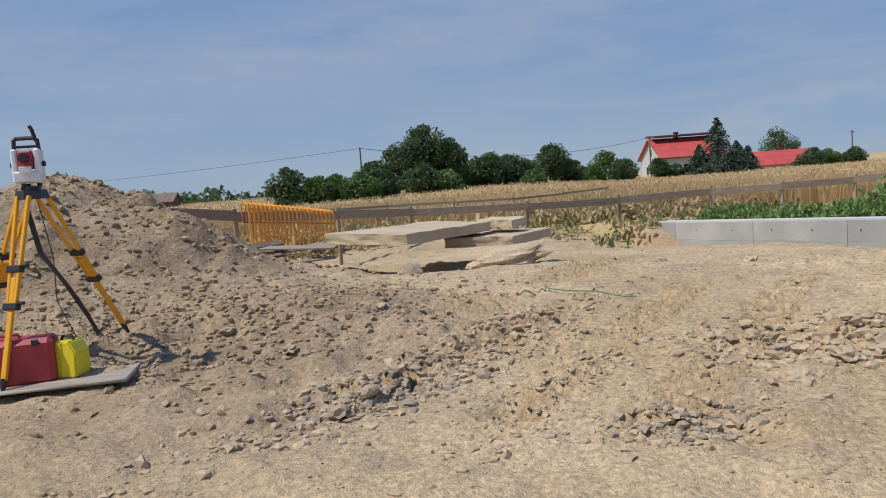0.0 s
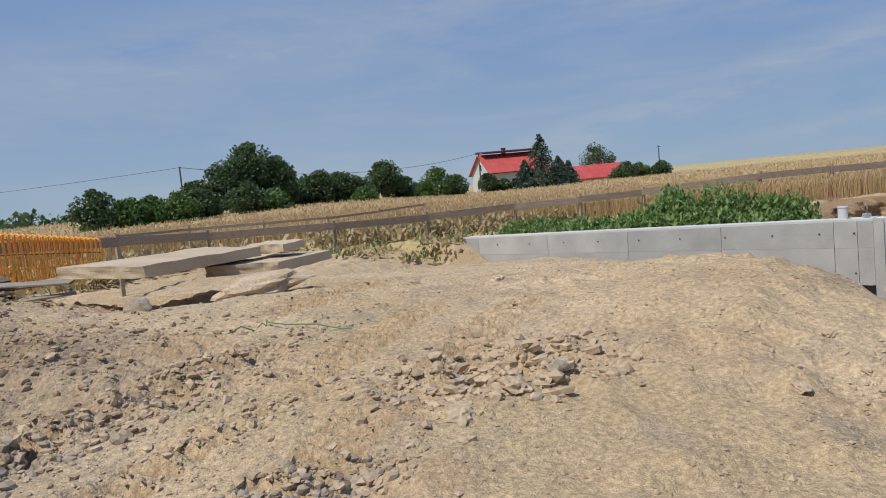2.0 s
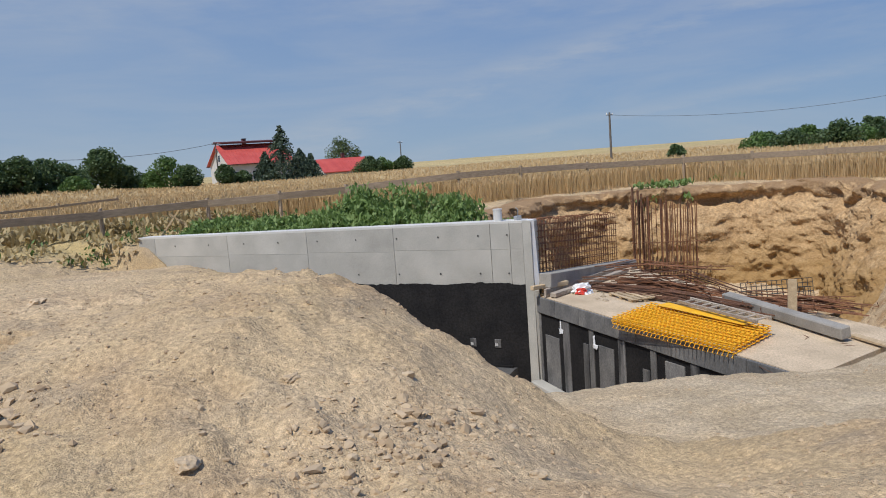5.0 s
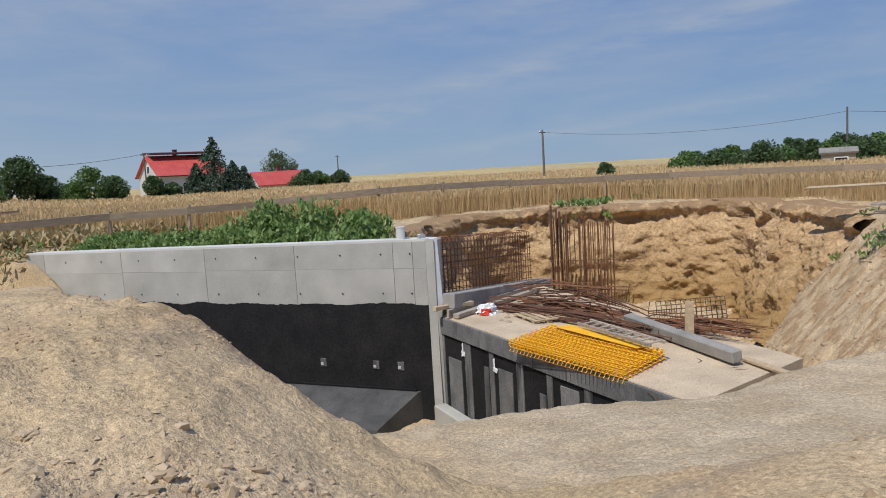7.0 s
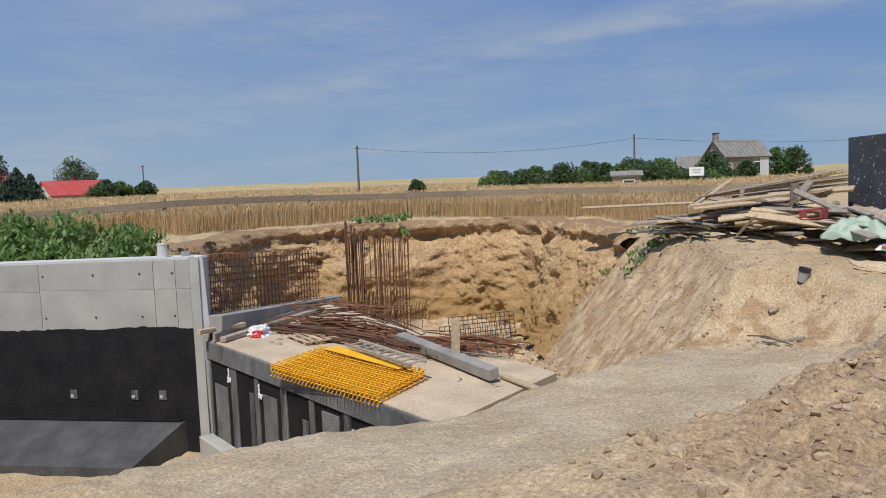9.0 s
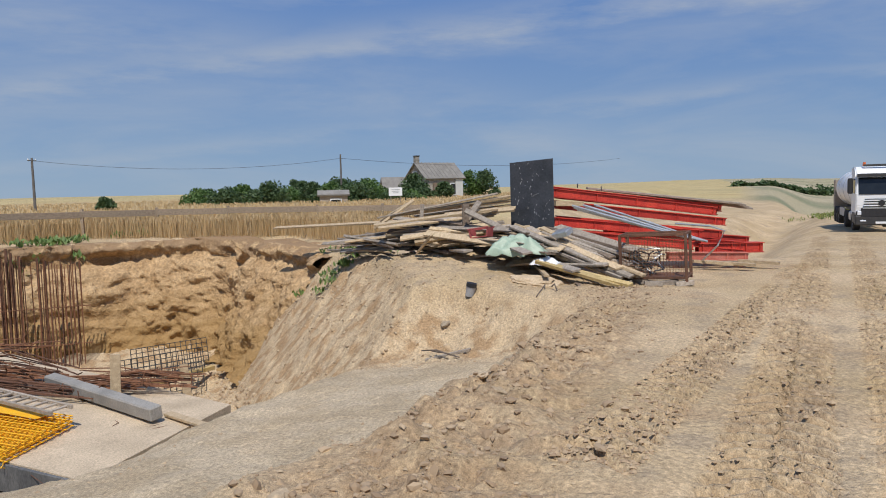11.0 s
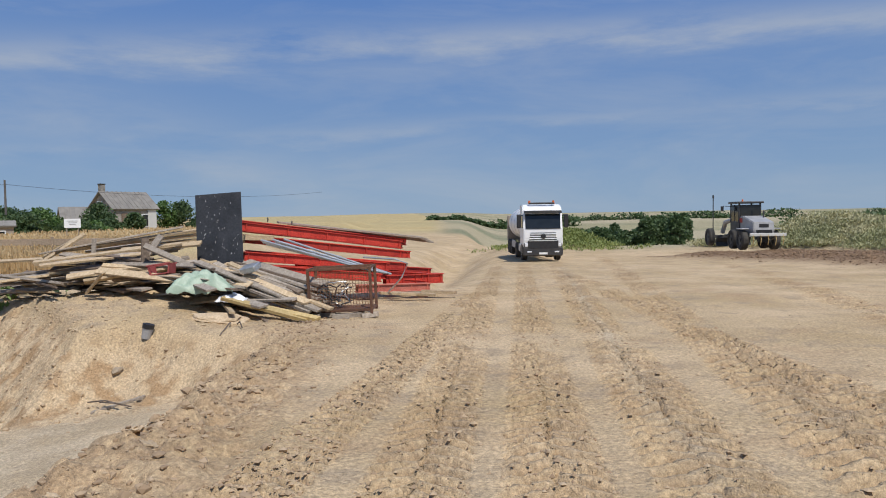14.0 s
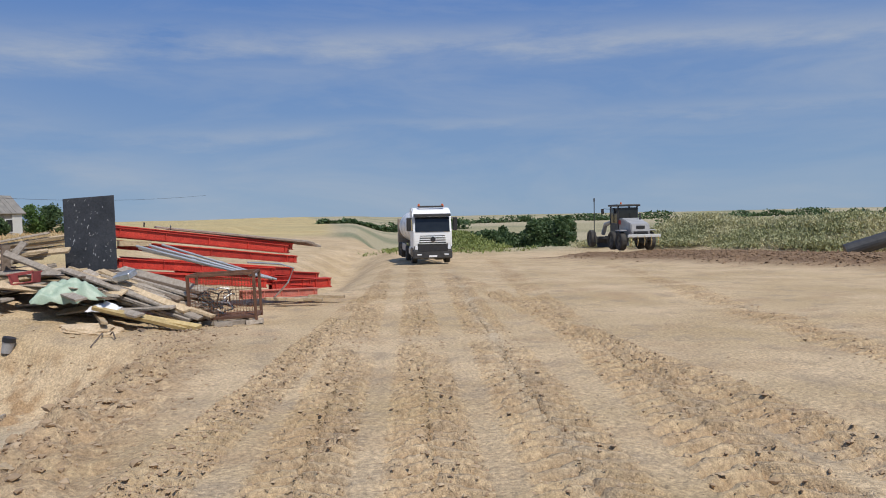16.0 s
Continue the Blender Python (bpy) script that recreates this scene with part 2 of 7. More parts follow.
CRUST = mat("dried_crust", (0.37, 0.265, 0.16), (0.50, 0.375, 0.24), 5, 0.95, bump=1.0, fine=22, vary=0.3)
GREY_CLOD = mat("grey_clay_clod", (0.29, 0.225, 0.15), (0.40, 0.32, 0.225), 3, 0.95, bump=0.7, fine=30, vary=0.2)
BARK = mat("bark", (0.10, 0.075, 0.055), (0.17, 0.13, 0.10), 6, 0.95, bump=0.6, vary=0.2)
POLE = mat("grey_pole", (0.10, 0.09, 0.08), (0.17, 0.155, 0.14), 5, 0.9, bump=0.3, vary=0.15)
LEAF_DARK = leaf_mat("dark_leaves", (0.055, 0.098, 0.037), (0.12, 0.18, 0.068), trans=0.35)
LEAF = leaf_mat("green_leaves", (0.075, 0.14, 0.035), (0.15, 0.24, 0.065), trans=0.35)
LEAF_PALE = leaf_mat("birch_leaves", (0.07, 0.11, 0.04), (0.13, 0.18, 0.07))
NEEDLE = leaf_mat("spruce_needles", (0.035, 0.065, 0.04), (0.085, 0.125, 0.08), trans=0.2)
WEED = leaf_mat("weed_leaves", (0.13, 0.21, 0.05), (0.25, 0.35, 0.11), trans=0.35)
DRY_WEED = leaf_mat("dry_flowering_weeds", (0.32, 0.30, 0.13), (0.60, 0.55, 0.33))
STRAW = leaf_mat("ripe_wheat", (0.48, 0.33, 0.155), (0.66, 0.49, 0.27), 0.7)
DRY_GRASS = leaf_mat("dry_grass", (0.34, 0.26, 0.12), (0.48, 0.38, 0.20), 0.7)


# ---- helpers of this scene ----
def part(name, bm, material, parent=None, label="", smooth=False):
    me = bpy.data.meshes.new(name)
    bm.to_mesh(me)
    bm.free()
    me.materials.append(material)
    if smooth:
        me.polygons.foreach_set("use_smooth", [True] * len(me.polygons))
    ob = new(name, me)
    if parent:
        ob.parent = parent
    if label:
        ob["label"] = label
    return ob


def raw(name, verts, faces, material, parent=None):
    me = bpy.data.meshes.new(name)
    me.from_pydata([tuple(v) for v in verts], [], [tuple(f) for f in faces])
    me.materials.append(material)
    ob = new(name, me)
    if parent:
        ob.parent = parent
    return ob


def thing(name, label, category, m=None, group="", kind=""):
    ob = new(name)
    ob.empty_display_size = 0.1
    if m is not None:
        ob.matrix_world = m
    return tagged(ob, label, category, group, kind)


def box(bm, sx, sy, sz, m=None, bevel=0.0, jitter=0.0):
    """A box centred on m."""
    r = bmesh.ops.create_cube(bm, size=1)
    vs = r["verts"]
    for v in vs:
        v.co = Vector((v.co.x * sx, v.co.y * sy, v.co.z * sz))
        if jitter:
            v.co += Vector([random.uniform(-jitter, jitter) for _ in range(3)])
    if bevel:
        es = list({e for v in vs for e in v.link_edges})
        r2 = bmesh.ops.bevel(bm, geom=es, offset=bevel, segments=1, affect="EDGES")
        vs = list({v for f in r2["faces"] for v in f.verts} | {v for v in vs if v.is_valid})
    if m is not None:
        bmesh.ops.transform(bm, matrix=m, verts=vs)
    return bm


def span(a, b, roll=0.0):
    """A frame at the middle of a-b with x along it."""
    a, b = Vector(a), Vector(b)
    q = (b - a).to_track_quat("X", "Z")
    return Matrix.Translation((a + b) / 2) @ q.to_matrix().to_4x4() @ Matrix.Rotation(roll, 4, "X"), (b - a).length


def bar(bm, a, b, w, h, roll=0.0, bevel=0.0, jitter=0.0):
    m, n = span(a, b, roll)
    return box(bm, n, w, h, m, bevel, jitter)


def rod(bm, pts, r, n=6, taper=None):
    """A round bar along points."""
    pts = [Vector(p) for p in pts]
    rings = []
    for i, p in enumerate(pts):
        d = (pts[min(i + 1, len(pts) - 1)] - pts[max(i - 1, 0)]).normalized()
        q = d.to_track_quat("Z", "Y")
        rr = r if taper is None else r + (taper - r) * i / (len(pts) - 1)
        rings.append([bm.verts.new(p + q @ Vector((rr * math.cos(2 * math.pi * k / n), rr * math.sin(2 * math.pi * k / n), 0))) for k in range(n)])
    for a, b in zip(rings, rings[1:]):
        for k in range(n):
            bm.faces.new((a[k], a[(k + 1) % n], b[(k + 1) % n], b[k]))
    bm.faces.new(rings[0][::-1])
    bm.faces.new(rings[-1])
    return bm


def prism(bm, profile, depth, m=None):
    """Profile in x, z pushed along y, centred."""
    a = [bm.verts.new((x, -depth / 2, z)) for x, z in profile]
    b = [bm.verts.new((x, depth / 2, z)) for x, z in profile]
    n = len(a)
    bm.faces.new(a)
    bm.faces.new(b[::-1])
    for i in range(n):
        bm.faces.new((a[i], b[i], b[(i + 1) % n], a[(i + 1) % n]))
    if m is not None:
        bmesh.ops.transform(bm, matrix=m, verts=a + b)
    bmesh.ops.recalc_face_normals(bm, faces=bm.faces)
    return bm


def lump(bm, size, seed, rough=0.35, sub=2):
    bmesh.ops.create_icosphere(bm, subdivisions=sub, radius=1)
    for v in bm.verts:
        d = v.co.normalized()
        k = 1 + rough * noise.noise(d * 1.6 + Vector((seed * 3.7, seed, 0))) + rough * 0.6 * noise.noise(d * 4 + Vector((seed, 0, seed * 2)))
        v.co = Vector((d.x * size[0], d.y * size[1], d.z * size[2])) * k
    return bm


B = bmesh.new


# ---- the lie of the land ----
def hash2(ix, iy, s):
    h = (ix.astype(np.int64) * 374761393 + iy.astype(np.int64) * 668265263 + s * 974711) & 0xFFFFFFFF
    h = ((h ^ (h >> 13)) * 1274126177) & 0xFFFFFFFF
    return ((h ^ (h >> 16)) & 0xFFFF) / 65535.0


def vnoise(x, y, s=0):
    ix, iy = np.floor(x), np.floor(y)
    fx, fy = x - ix, y - iy
    fx, fy = fx * fx * (3 - 2 * fx), fy * fy * (3 - 2 * fy)
    a, b, c, d = hash2(ix, iy, s), hash2(ix + 1, iy, s), hash2(ix, iy + 1, s), hash2(ix + 1, iy + 1, s)
    return (a + (b - a) * fx) * (1 - fy) + (c + (d - c) * fx) * fy - 0.5


def fbm(x, y, octaves=4, s=0, gain=0.5):
    out, amp = 0, 1.0
    for o in range(octaves):
        out = out + amp * vnoise(x * 2 ** o + 13.7 * o, y * 2 ** o - 7.3 * o, s + o)
        amp *= gain
    return out


def ss(a, b, x):
    t = np.clip((x - a) / (b - a), 0, 1)
    return t * t * (3 - 2 * t)


def hump(x, y, cx, cy, rx, ry, turn=0.0):
    c, s = math.cos(turn), math.sin(turn)
    u, v = (x - cx) * c + (y - cy) * s, -(x - cx) * s + (y - cy) * c
    return np.exp(-(u / rx) ** 2 - (v / ry) ** 2)


def outside(x, y, poly, slopes):
    """Height gained beyond the toe line of a dug hole, each side with its own slope; below zero inside."""
    f = None
    for (a, b), m in zip(zip(poly, poly[1:] + poly[:1]), slopes):
        ex, ey = b[0] - a[0], b[1] - a[1]
        n = math.hypot(ex, ey)
        d = ((x - a[0]) * ey - (y - a[1]) * ex) / n
        g = np.where(d > 0, m * d, d)
        f = g if f is None else (f + g + np.sqrt((f - g) ** 2 + 0.09)) / 2
    return f


def stripe(x, y, a, b, half):
    """Across and along a straight strip from a to b, and a soft mask of its width."""
    ex, ey = b[0] - a[0], b[1] - a[1]
    n = math.hypot(ex, ey)
    u = ((x - a[0]) * ex + (y - a[1]) * ey) / n
    v = ((y - a[1]) * ex - (x - a[0]) * ey) / n
    w = ss(half * 1.15, half * 0.85, np.abs(v)) * ss(-0.3, 0.5, u) * ss(n + 0.3, n - 0.5, u)
    return u, v, w


BENCH = [(8.1, 5.2), (9.4, 3.8), (13.0, 2.8), (19.2, 2.6), (19.7, 4.3), (17.5, 8.0), (14.0, 12.0), (8.5, 10.5)]
BENCH_M = [0.7, 0.6, 0.5, 1.1, 1.1, 1.0, 0.9, 1.1]
TRENCH = [(9.5, 9.75), (13.4, 8.35), (15.0, 8.35), (15.0, 12.57), (9.9, 20.65), (9.4, 18.4)]
TRENCH_M = [1.45, 1.45, 30, 30, 1.2, 1.4]
PIT = [(13.7, 8.3), (17.9, 7.4), (25.5, 13.2), (28.2, 16.2), (27.0, 18.6), (22.5, 21.3), (14.35, 14.75)]
PIT_M = [1.2, 1.0, 1.2, 2.2, 2.8, 1.6, 30]
TREADS = [((6.5, 0.15), (48, -6.4), 0.33, 0.20), ((6.5, -0.7), (50, -8.3), 0.33, 0.20), ((6.5, -1.6), (50, -10.2), 0.38, 0.24), ((8, -2.9), (60, -16), 0.40, 0.26),
          ((9, -4.4), (40, -8.2), 0.34, 0.24), ((9.5, -6.4), (44, -18), 0.40, 0.28), ((11, 0.45), (27, -2.8), 0.28, 0.2),
          ((1.1, 4.05), (3.8, 7.6), 0.21, 0.19), ((0.0, 6.85), (2.6, 10.5), 0.25, 0.2), ((0.2, 4.3), (2.9, 8.0), 0.2, 0.19), ((-0.8, 4.9), (1.0, 6.8), 0.18, 0.17)]


def land(x, y, detail=True):
    """Height of the ground, and the masks of its soils."""
    x, y = np.asarray(x, float), np.asarray(y, float)
    road = -0.03 * np.clip(x - 2, 0, 60) - 0.05 * ss(10, 17, x)
    plat = road + 0.36 * ss(2.5, 9.5, y) - 0.95 * ss(9.85, 22, y)
    plat = plat + 0.34 * ss(3.2, 4.8, y) * hump(x, y, 5.5, 5.9, 1.7, 1.5) + 0.31 * hump(x, y, 6.45, 7.75, 1.25, 1.3)
    north = -0.3 + 0.016 * np.clip(y - 27, 0, 75) * ss(25, 5, x)
    east = road + (north - road) * ss(6.5, 13, y)
    up = plat + (east - plat) * ss(7.5, 9.5, x)
    up = up + (north - up) * ss(20, 27, y)
    # lower sand in front of the headwall
    behind = (x - 13.85) * 0.848 + (y - 13.85) * 0.53
    up = up - 1.15 * hump(x, y, 7.2, 21.4, 2.8, 4.2) * ss(-0.1, -0.3, behind)
    up = up - 0.22 * hump(x, y, -0.2, 12.3, 1.3, 1.6)
    # spoil heaps beside the tripod
    heap = 1.5 * hump(x, y, -5.2, 10.6, 2.1, 3.4, 0.1) + 0.5 * hump(x, y, -3.0, 9.2, 1.0, 1.0) + 0.5 * hump(x, y, -7.8, 9.0, 2.4, 2.0) + 0.22 * hump(x, y, -1.2, 7.6, 1.5, 1.0, -0.6)
    up = up + heap
    up = up + 0.62 * hump(x, y, 24.6, 5.3, 3.3, 2.9)
    # windrows of dark soil and the overgrown bank
    _, v1, _ = stripe(x, y, (54, -21.0), (28, -25.5), 1)
    _, v2, _ = stripe(x, y, (60, -26.5), (30, -31.0), 1)
    row1 = np.exp(-(v1 / 1.9) ** 2) * ss(26, 30, x) * ss(57, 53, x)
    row2 = np.exp(-(v2 / 1.6) ** 2) * ss(26, 30, x) * ss(61, 56, x)
    up = up + 0.4 * row1 + 0.35 * row2
    bank = np.exp(-((y + 37 - 0.12 * (x - 58)) / 5.0) ** 2) * ss(43, 48, x) * ss(76, 62, x)
    up = up + bank * (2.3 + 0.9 * fbm(x / 6, y / 6, 3, 5))
    mound = hump(x, y, 80, -17.5, 5.5, 3.2, -0.2)
    up = up + 1.7 * mound
    # side ditch along the road
    _, vd, _ = stripe(x, y, (30, 1.2), (75, -6.8), 1)
    up = up - 1.9 * np.exp(-(vd / 2.5) ** 2) * ss(28.5, 35, x) * ss(95, 70, x)
    # valley ahead of the road, hills behind it
    far = ss(72, 170, x) * ss(-0.09, -0.15, y / np.maximum(x, 1))
    up = up - 6.5 * far + 2.5 * ss(250, 1100, x) * ss(600, -100, y) + 9 * ss(300, 1500, -y + 0.4 * x)
    r = np.hypot(x, y)
    up = up + 4 * fbm(x / 300, y / 300, 2, 9) * ss(160, 600, r)
    # dug-out parts
    up = up - 0.75 * hump(x, y, 7.65, 4.3, 1.5, 1.5)
    fb = outside(x, y, BENCH, BENCH_M)
    zb = -1.1 - 0.10 * (y - 3) - 0.04 * (x - 9) - 0.3 * hump(x, y, 13.6, 7.0, 1.3, 1.0)
    def least(a, b, e):
        return (a + b - np.sqrt((a - b) ** 2 + e * e)) / 2
    z = least(up, zb + np.maximum(fb, 0), 0.15)
    ft = outside(x, y, TRENCH, TRENCH_M)
    far_side = ss(17.5, 21, x) * ss(11, 15, y + 0.15 * (x - 25))
    # the far side is dug a little wider: its broken face is a mesh of its own
    fp = outside(x, y, PIT, PIT_M) - 0.8 * far_side
    z = least(z, -4.15 + np.maximum(ft, 0), 0.1)
    z = least(z, -3.95 - 1.0 * hump(x, y, 24.6, 14.6, 2.4, 2.2) + np.maximum(fp, 0), 0.08)
    dug = ss(0.05, 0.5, up - z)
    wall = dug * ss(-0.3, 0.4, fp) * ss(17.5, 20, x) * ss(11, 14.5, y + 0.15 * (x - 25))
    slope = dug * ss(17.5, 19, x) * (1 - wall)
    grey = ss(0.8, -0.2, fb) * ss(0.1, 0.5, ft) * ss(0.1, 0.4, fp) * ss(8.2, 9.6, x)
    grey = np.maximum(grey, 0.8 * hump(x, y, 0.2, 10.3, 1.3, 0.9))
    grey = np.maximum(grey, 0.6 * hump(x, y, -0.4, 4.7, 1.0, 0.35, 0.5))
    _, vw, ww = stripe(x, y, (8.5, -1.95), (45, -9.4), 0.3)
    grey = np.maximum(grey, np.exp(-((vw + 0.12 * fbm(x / 1.5, y / 1.5, 2, 44)) / 0.13) ** 2) * ww * 1.0)
    brown = np.clip(1.5 * np.maximum(row1, row2), 0, 1)
    field = ss(24.0, 26.5, y + 0.0 * x) * (1 - dug)
    field = np.maximum(field, ss(31.0, 33.0, x) * ss(9.5, 12.5, y))
    field = np.maximum(field, ss(-14, -20, x))
    veg = np.maximum(np.maximum(ss(0.05, 0.3, bank), ss(0.08, 0.3, mound)), ss(64, 80, x) * ss(-13, -15, y + 0.03 * x))
    lowland = ss(115, 150, x) * ss(-0.05, -0.09, y / np.maximum(x, 1))
    veg = np.maximum(veg, lowland)
    field = np.maximum(field, ss(130, 170, x) * (1 - lowland))
    if detail:
        near = ss(70, 30, r)
        z = z + 0.10 * fbm(x / 2.3, y / 2.3, 3, 1) * near * (1 - 0.6 * grey)
        lumpy = hump(x, y, 2.75, 5.45, 0.9, 0.55, 0.25) + 0.8 * hump(x, y, -0.1, 5.55, 1.5, 0.35, 0.78) + 0.5 * hump(x, y, 1.4, 4.2, 0.5, 0.25) + 0.9 * ss(0.3, 1.0, heap) + 0.2 * hump(x, y, 4.8, 8.2, 2.2, 1.6) + 0.7 * hump(x, y, -2.0, 6.5, 2.0, 1.1)
        lumpy = lumpy + 0.9 * ss(2.6, 1.6, y) * ss(0.2, 1.2, y) * ss(8.5, 10.5, x) * ss(22, 16, x) + 1.2 * brown
        packed = ss(1.3, 0.4, y) * ss(5, 8, x)
        lumpy = np.clip(lumpy + 0.3 * (1 - packed) * ss(0.1, 0.35, fbm(x / 1.7, y / 1.7, 3, 21)), 0, 1.2) * near * (1 - 0.8 * grey)
        f = fbm(x / 0.34, y / 0.34, 3, 2, 0.55)
        z = z + (0.046 * (1 - 0.6 * packed) + 0.18 * lumpy) * f + 0.09 * lumpy * np.abs(fbm(x / 0.6, y / 0.6, 3, 3)) + near * 0.016 * vnoise(x / 0.1, y / 0.1, 42) * (1 - 0.6 * grey) + near * 0.022 * (1 - packed) * ss(0.0, 0.35, vnoise(x / 0.19, y / 0.19, 40)) * ss(-0.1, 0.25, fbm(x / 1.3, y / 1.3, 2, 41))
        # broken crust: plates with steps between them
        crust = hump(x, y, 2.75, 5.45, 0.75, 0.45, 0.2)
        z = z + crust * 0.10 * np.round(2.4 * fbm(x / 0.42, y / 0.42, 2, 8)) / 2.4
        loose_shade = 0.6 * np.clip(lumpy, 0, 1) * ss(-0.05, 0.3, f)
        loose_shade = np.maximum(loose_shade, 0.7 * ss(2.5, 1.7, y) * ss(0.3, 1.0, y + 0.03 * (x - 9)) * ss(8.0, 10, x) * ss(24, 17, x) * (1 - dug))
        for a, b, half, period in TREADS:
            u, v, w = stripe(x, y, a, b, half)
            w = w * ss(-0.38, -0.08, fbm(u / 2.4, v / 0.9, 2, 31)) * (1 - dug)
            wheel = a[0] > 5
            lug = np.sin(2 * math.pi * (u + (0.5 if wheel else 0.12) * np.abs(v) + 0.05 * fbm(x / 0.5, y / 0.5, 2, 33)) / period + np.where(v > 0, math.pi, 0) * wheel)
            z = z + w * (-0.02 + (0.05 if wheel else 0.06) * np.clip(lug * 4, -1, 1) + 0.05 * fbm(x / 0.16, y / 0.16, 2, 34))
            # churned brown soil in the tread; shade of the lug troughs painted in too
            loose_shade = np.maximum(loose_shade, w * (0.35 + 0.65 * ss(0.3, -0.5, lug))) + 0.02 * np.exp(-((np.abs(v) - half * 1.15) / 0.08) ** 2) * ss(0, 1, u) * (1 - dug) * near
        z = z - 0.03 * np.exp(-((y + 4.0 + 0.19 * (x - 8)) / 0.7) ** 2) * ss(8, 12, x) * near
        along = (x - 18) * 0.79 + (y - 7.4) * 0.61
        z = z + slope * 0.07 * fbm(x / 0.2, y / 0.2, 3, 18, 0.6) + slope * (0.12 * fbm((along + 0.25 * (y - x)) / 0.42, (y - x) / 3, 4, 16, 0.6) - 0.16 * np.abs(fbm(along / 0.9, (y - x) / 5, 2, 19)) + 0.16 * fbm(x / 1.6, y / 1.6, 2, 17))
    return z, dict(heap=ss(0.1, 0.6, heap + 0.45 * hump(x, y, -1.3, 6.4, 2.6, 1.3, 0.2) + 0.36 * hump(x, y, -1.7, 4.4, 2.2, 1.1, 0.1)), loose_shade=loose_shade if detail else grey * 0, grey=grey, brown=brown, field=field, veg=veg, cut=np.maximum(wall, 0.0), slope=slope)


def ground(x, y):
    return float(land(np.array([x]), np.array([y]))[0][0])


def steps(fine_from, fine_to, fine, bands_up, bands_down, ratio=1.13, limit=3200):
    """Grid lines: fine in the middle, coarser bands outward, then growing to the horizon."""
    mid = list(np.arange(fine_from, fine_to, fine))
    hi, v = [], fine_to
    for end, step in bands_up:
        while v < end:
            hi.append(v)
            v += step
    step = bands_up[-1][1] if bands_up else fine
    while v < limit:
        hi.append(v)
        step *= ratio
        v += step
    lo, v = [], fine_from
    for end, st in bands_down:
        while v > end:
            v -= st
            lo.append(v)
    step = bands_down[-1][1] if bands_down else fine
    while v > -limit:
        step *= ratio
        v -= step
        lo.append(v)
    return np.array(lo[::-1] + mid + hi)


def soil_mat():
    m = bpy.data.materials.new("site_soil")
    m.use_nodes = True
    n, l = m.node_tree.nodes, m.node_tree.links
    b = n["Principled BSDF"]
    b.inputs["Roughness"].default_value = 0.95
    b.inputs["Specular IOR Level"].default_value = 0.15
    tc = n.new("ShaderNodeTexCoord")

    def tex(scale, detail=6, stretch=None):
        t = n.new("ShaderNodeTexNoise")
        t.inputs["Scale"].default_value, t.inputs["Detail"].default_value = scale, detail
        if stretch:
            mp = n.new("ShaderNodeMapping")
            mp.inputs["Scale"].default_value = stretch
            l.new(tc.outputs["Object"], mp.inputs["Vector"])
            l.new(mp.outputs["Vector"], t.inputs["Vector"])
        else:
            l.new(tc.outputs["Object"], t.inputs["Vector"])
        return t.outputs["Fac"]

    def ramp(v, lo, hi, a=0.0, c=1.0):
        r = n.new("ShaderNodeMapRange")
        r.inputs["From Min"].default_value, r.inputs["From Max"].default_value = lo, hi
        r.inputs["To Min"].default_value, r.inputs["To Max"].default_value = a, c
        l.new(v, r.inputs["Value"])
        return r.outputs["Result"]

    def mix(a, c, f):
        x = n.new("ShaderNodeMix")
        x.data_type = "RGBA"
        for key, val in (("A", a), ("B", c)):
            if isinstance(val, tuple):
                x.inputs[key].default_value = (*val, 1)
            else:
                l.new(val, x.inputs[key])
        l.new(f, x.inputs["Factor"])
        return x.outputs["Result"]

    def attr(name):
        a = n.new("ShaderNodeAttribute")
        a.attribute_name = name
        return a.outputs["Fac"]

    def times(a, c):
        x = n.new("ShaderNodeMath")
        x.operation = "MULTIPLY"
        l.new(a, x.inputs[0])
        l.new(c, x.inputs[1])
        return x.outputs[0]

    col = mix((0.455, 0.335, 0.19), (0.58, 0.435, 0.27), ramp(tex(0.35), 0.35, 0.65))
    col = mix(col, (0.40, 0.27, 0.16), ramp(tex(0.8), 0.52, 0.72, 0, 0.55))
    col = mix(col, (0.37, 0.285, 0.19), ramp(tex(1.7), 0.53, 0.68, 0, 0.7))
    col = mix(col, mix((0.44, 0.345, 0.225), (0.53, 0.425, 0.29), ramp(tex(1.2), 0.4, 0.6)), times(attr("grey"), ramp(tex(0.9), 0.3, 0.55, 0.55, 1)))
    layers = mix((0.29, 0.17, 0.075), (0.43, 0.28, 0.14), ramp(tex(1.6, 6, (0.35, 0.35, 2.6)), 0.38, 0.62))
    # dark brown blotches: wet sand, and the wall's shadows painted in
    layers = mix(layers, (0.24, 0.145, 0.07), ramp(tex(0.8, 6, (0.5, 0.5, 1.2)), 0.47, 0.62, 0, 0.85))
    col = mix(col, layers, attr("cut"))
    bankc = mix((0.55, 0.415, 0.26), (0.40, 0.265, 0.145), ramp(tex(1.5, 9, (1.6, 1.6, 0.9)), 0.47, 0.60))
    col = mix(col, bankc, times(attr("slope"), ramp(tex(0.5), 0.2, 0.5, 0.6, 1)))
    col = mix(col, mix((0.17, 0.105, 0.062), (0.25, 0.165, 0.105), ramp(tex(2.5), 0.35, 0.65)), attr("brown"))
    # browner loose soil, with painted shade in the tread troughs
    col = mix(col, (0.33, 0.22, 0.125), times(attr("loose_shade"), ramp(tex(6, 8), 0.38, 0.58, 0.25, 1)))
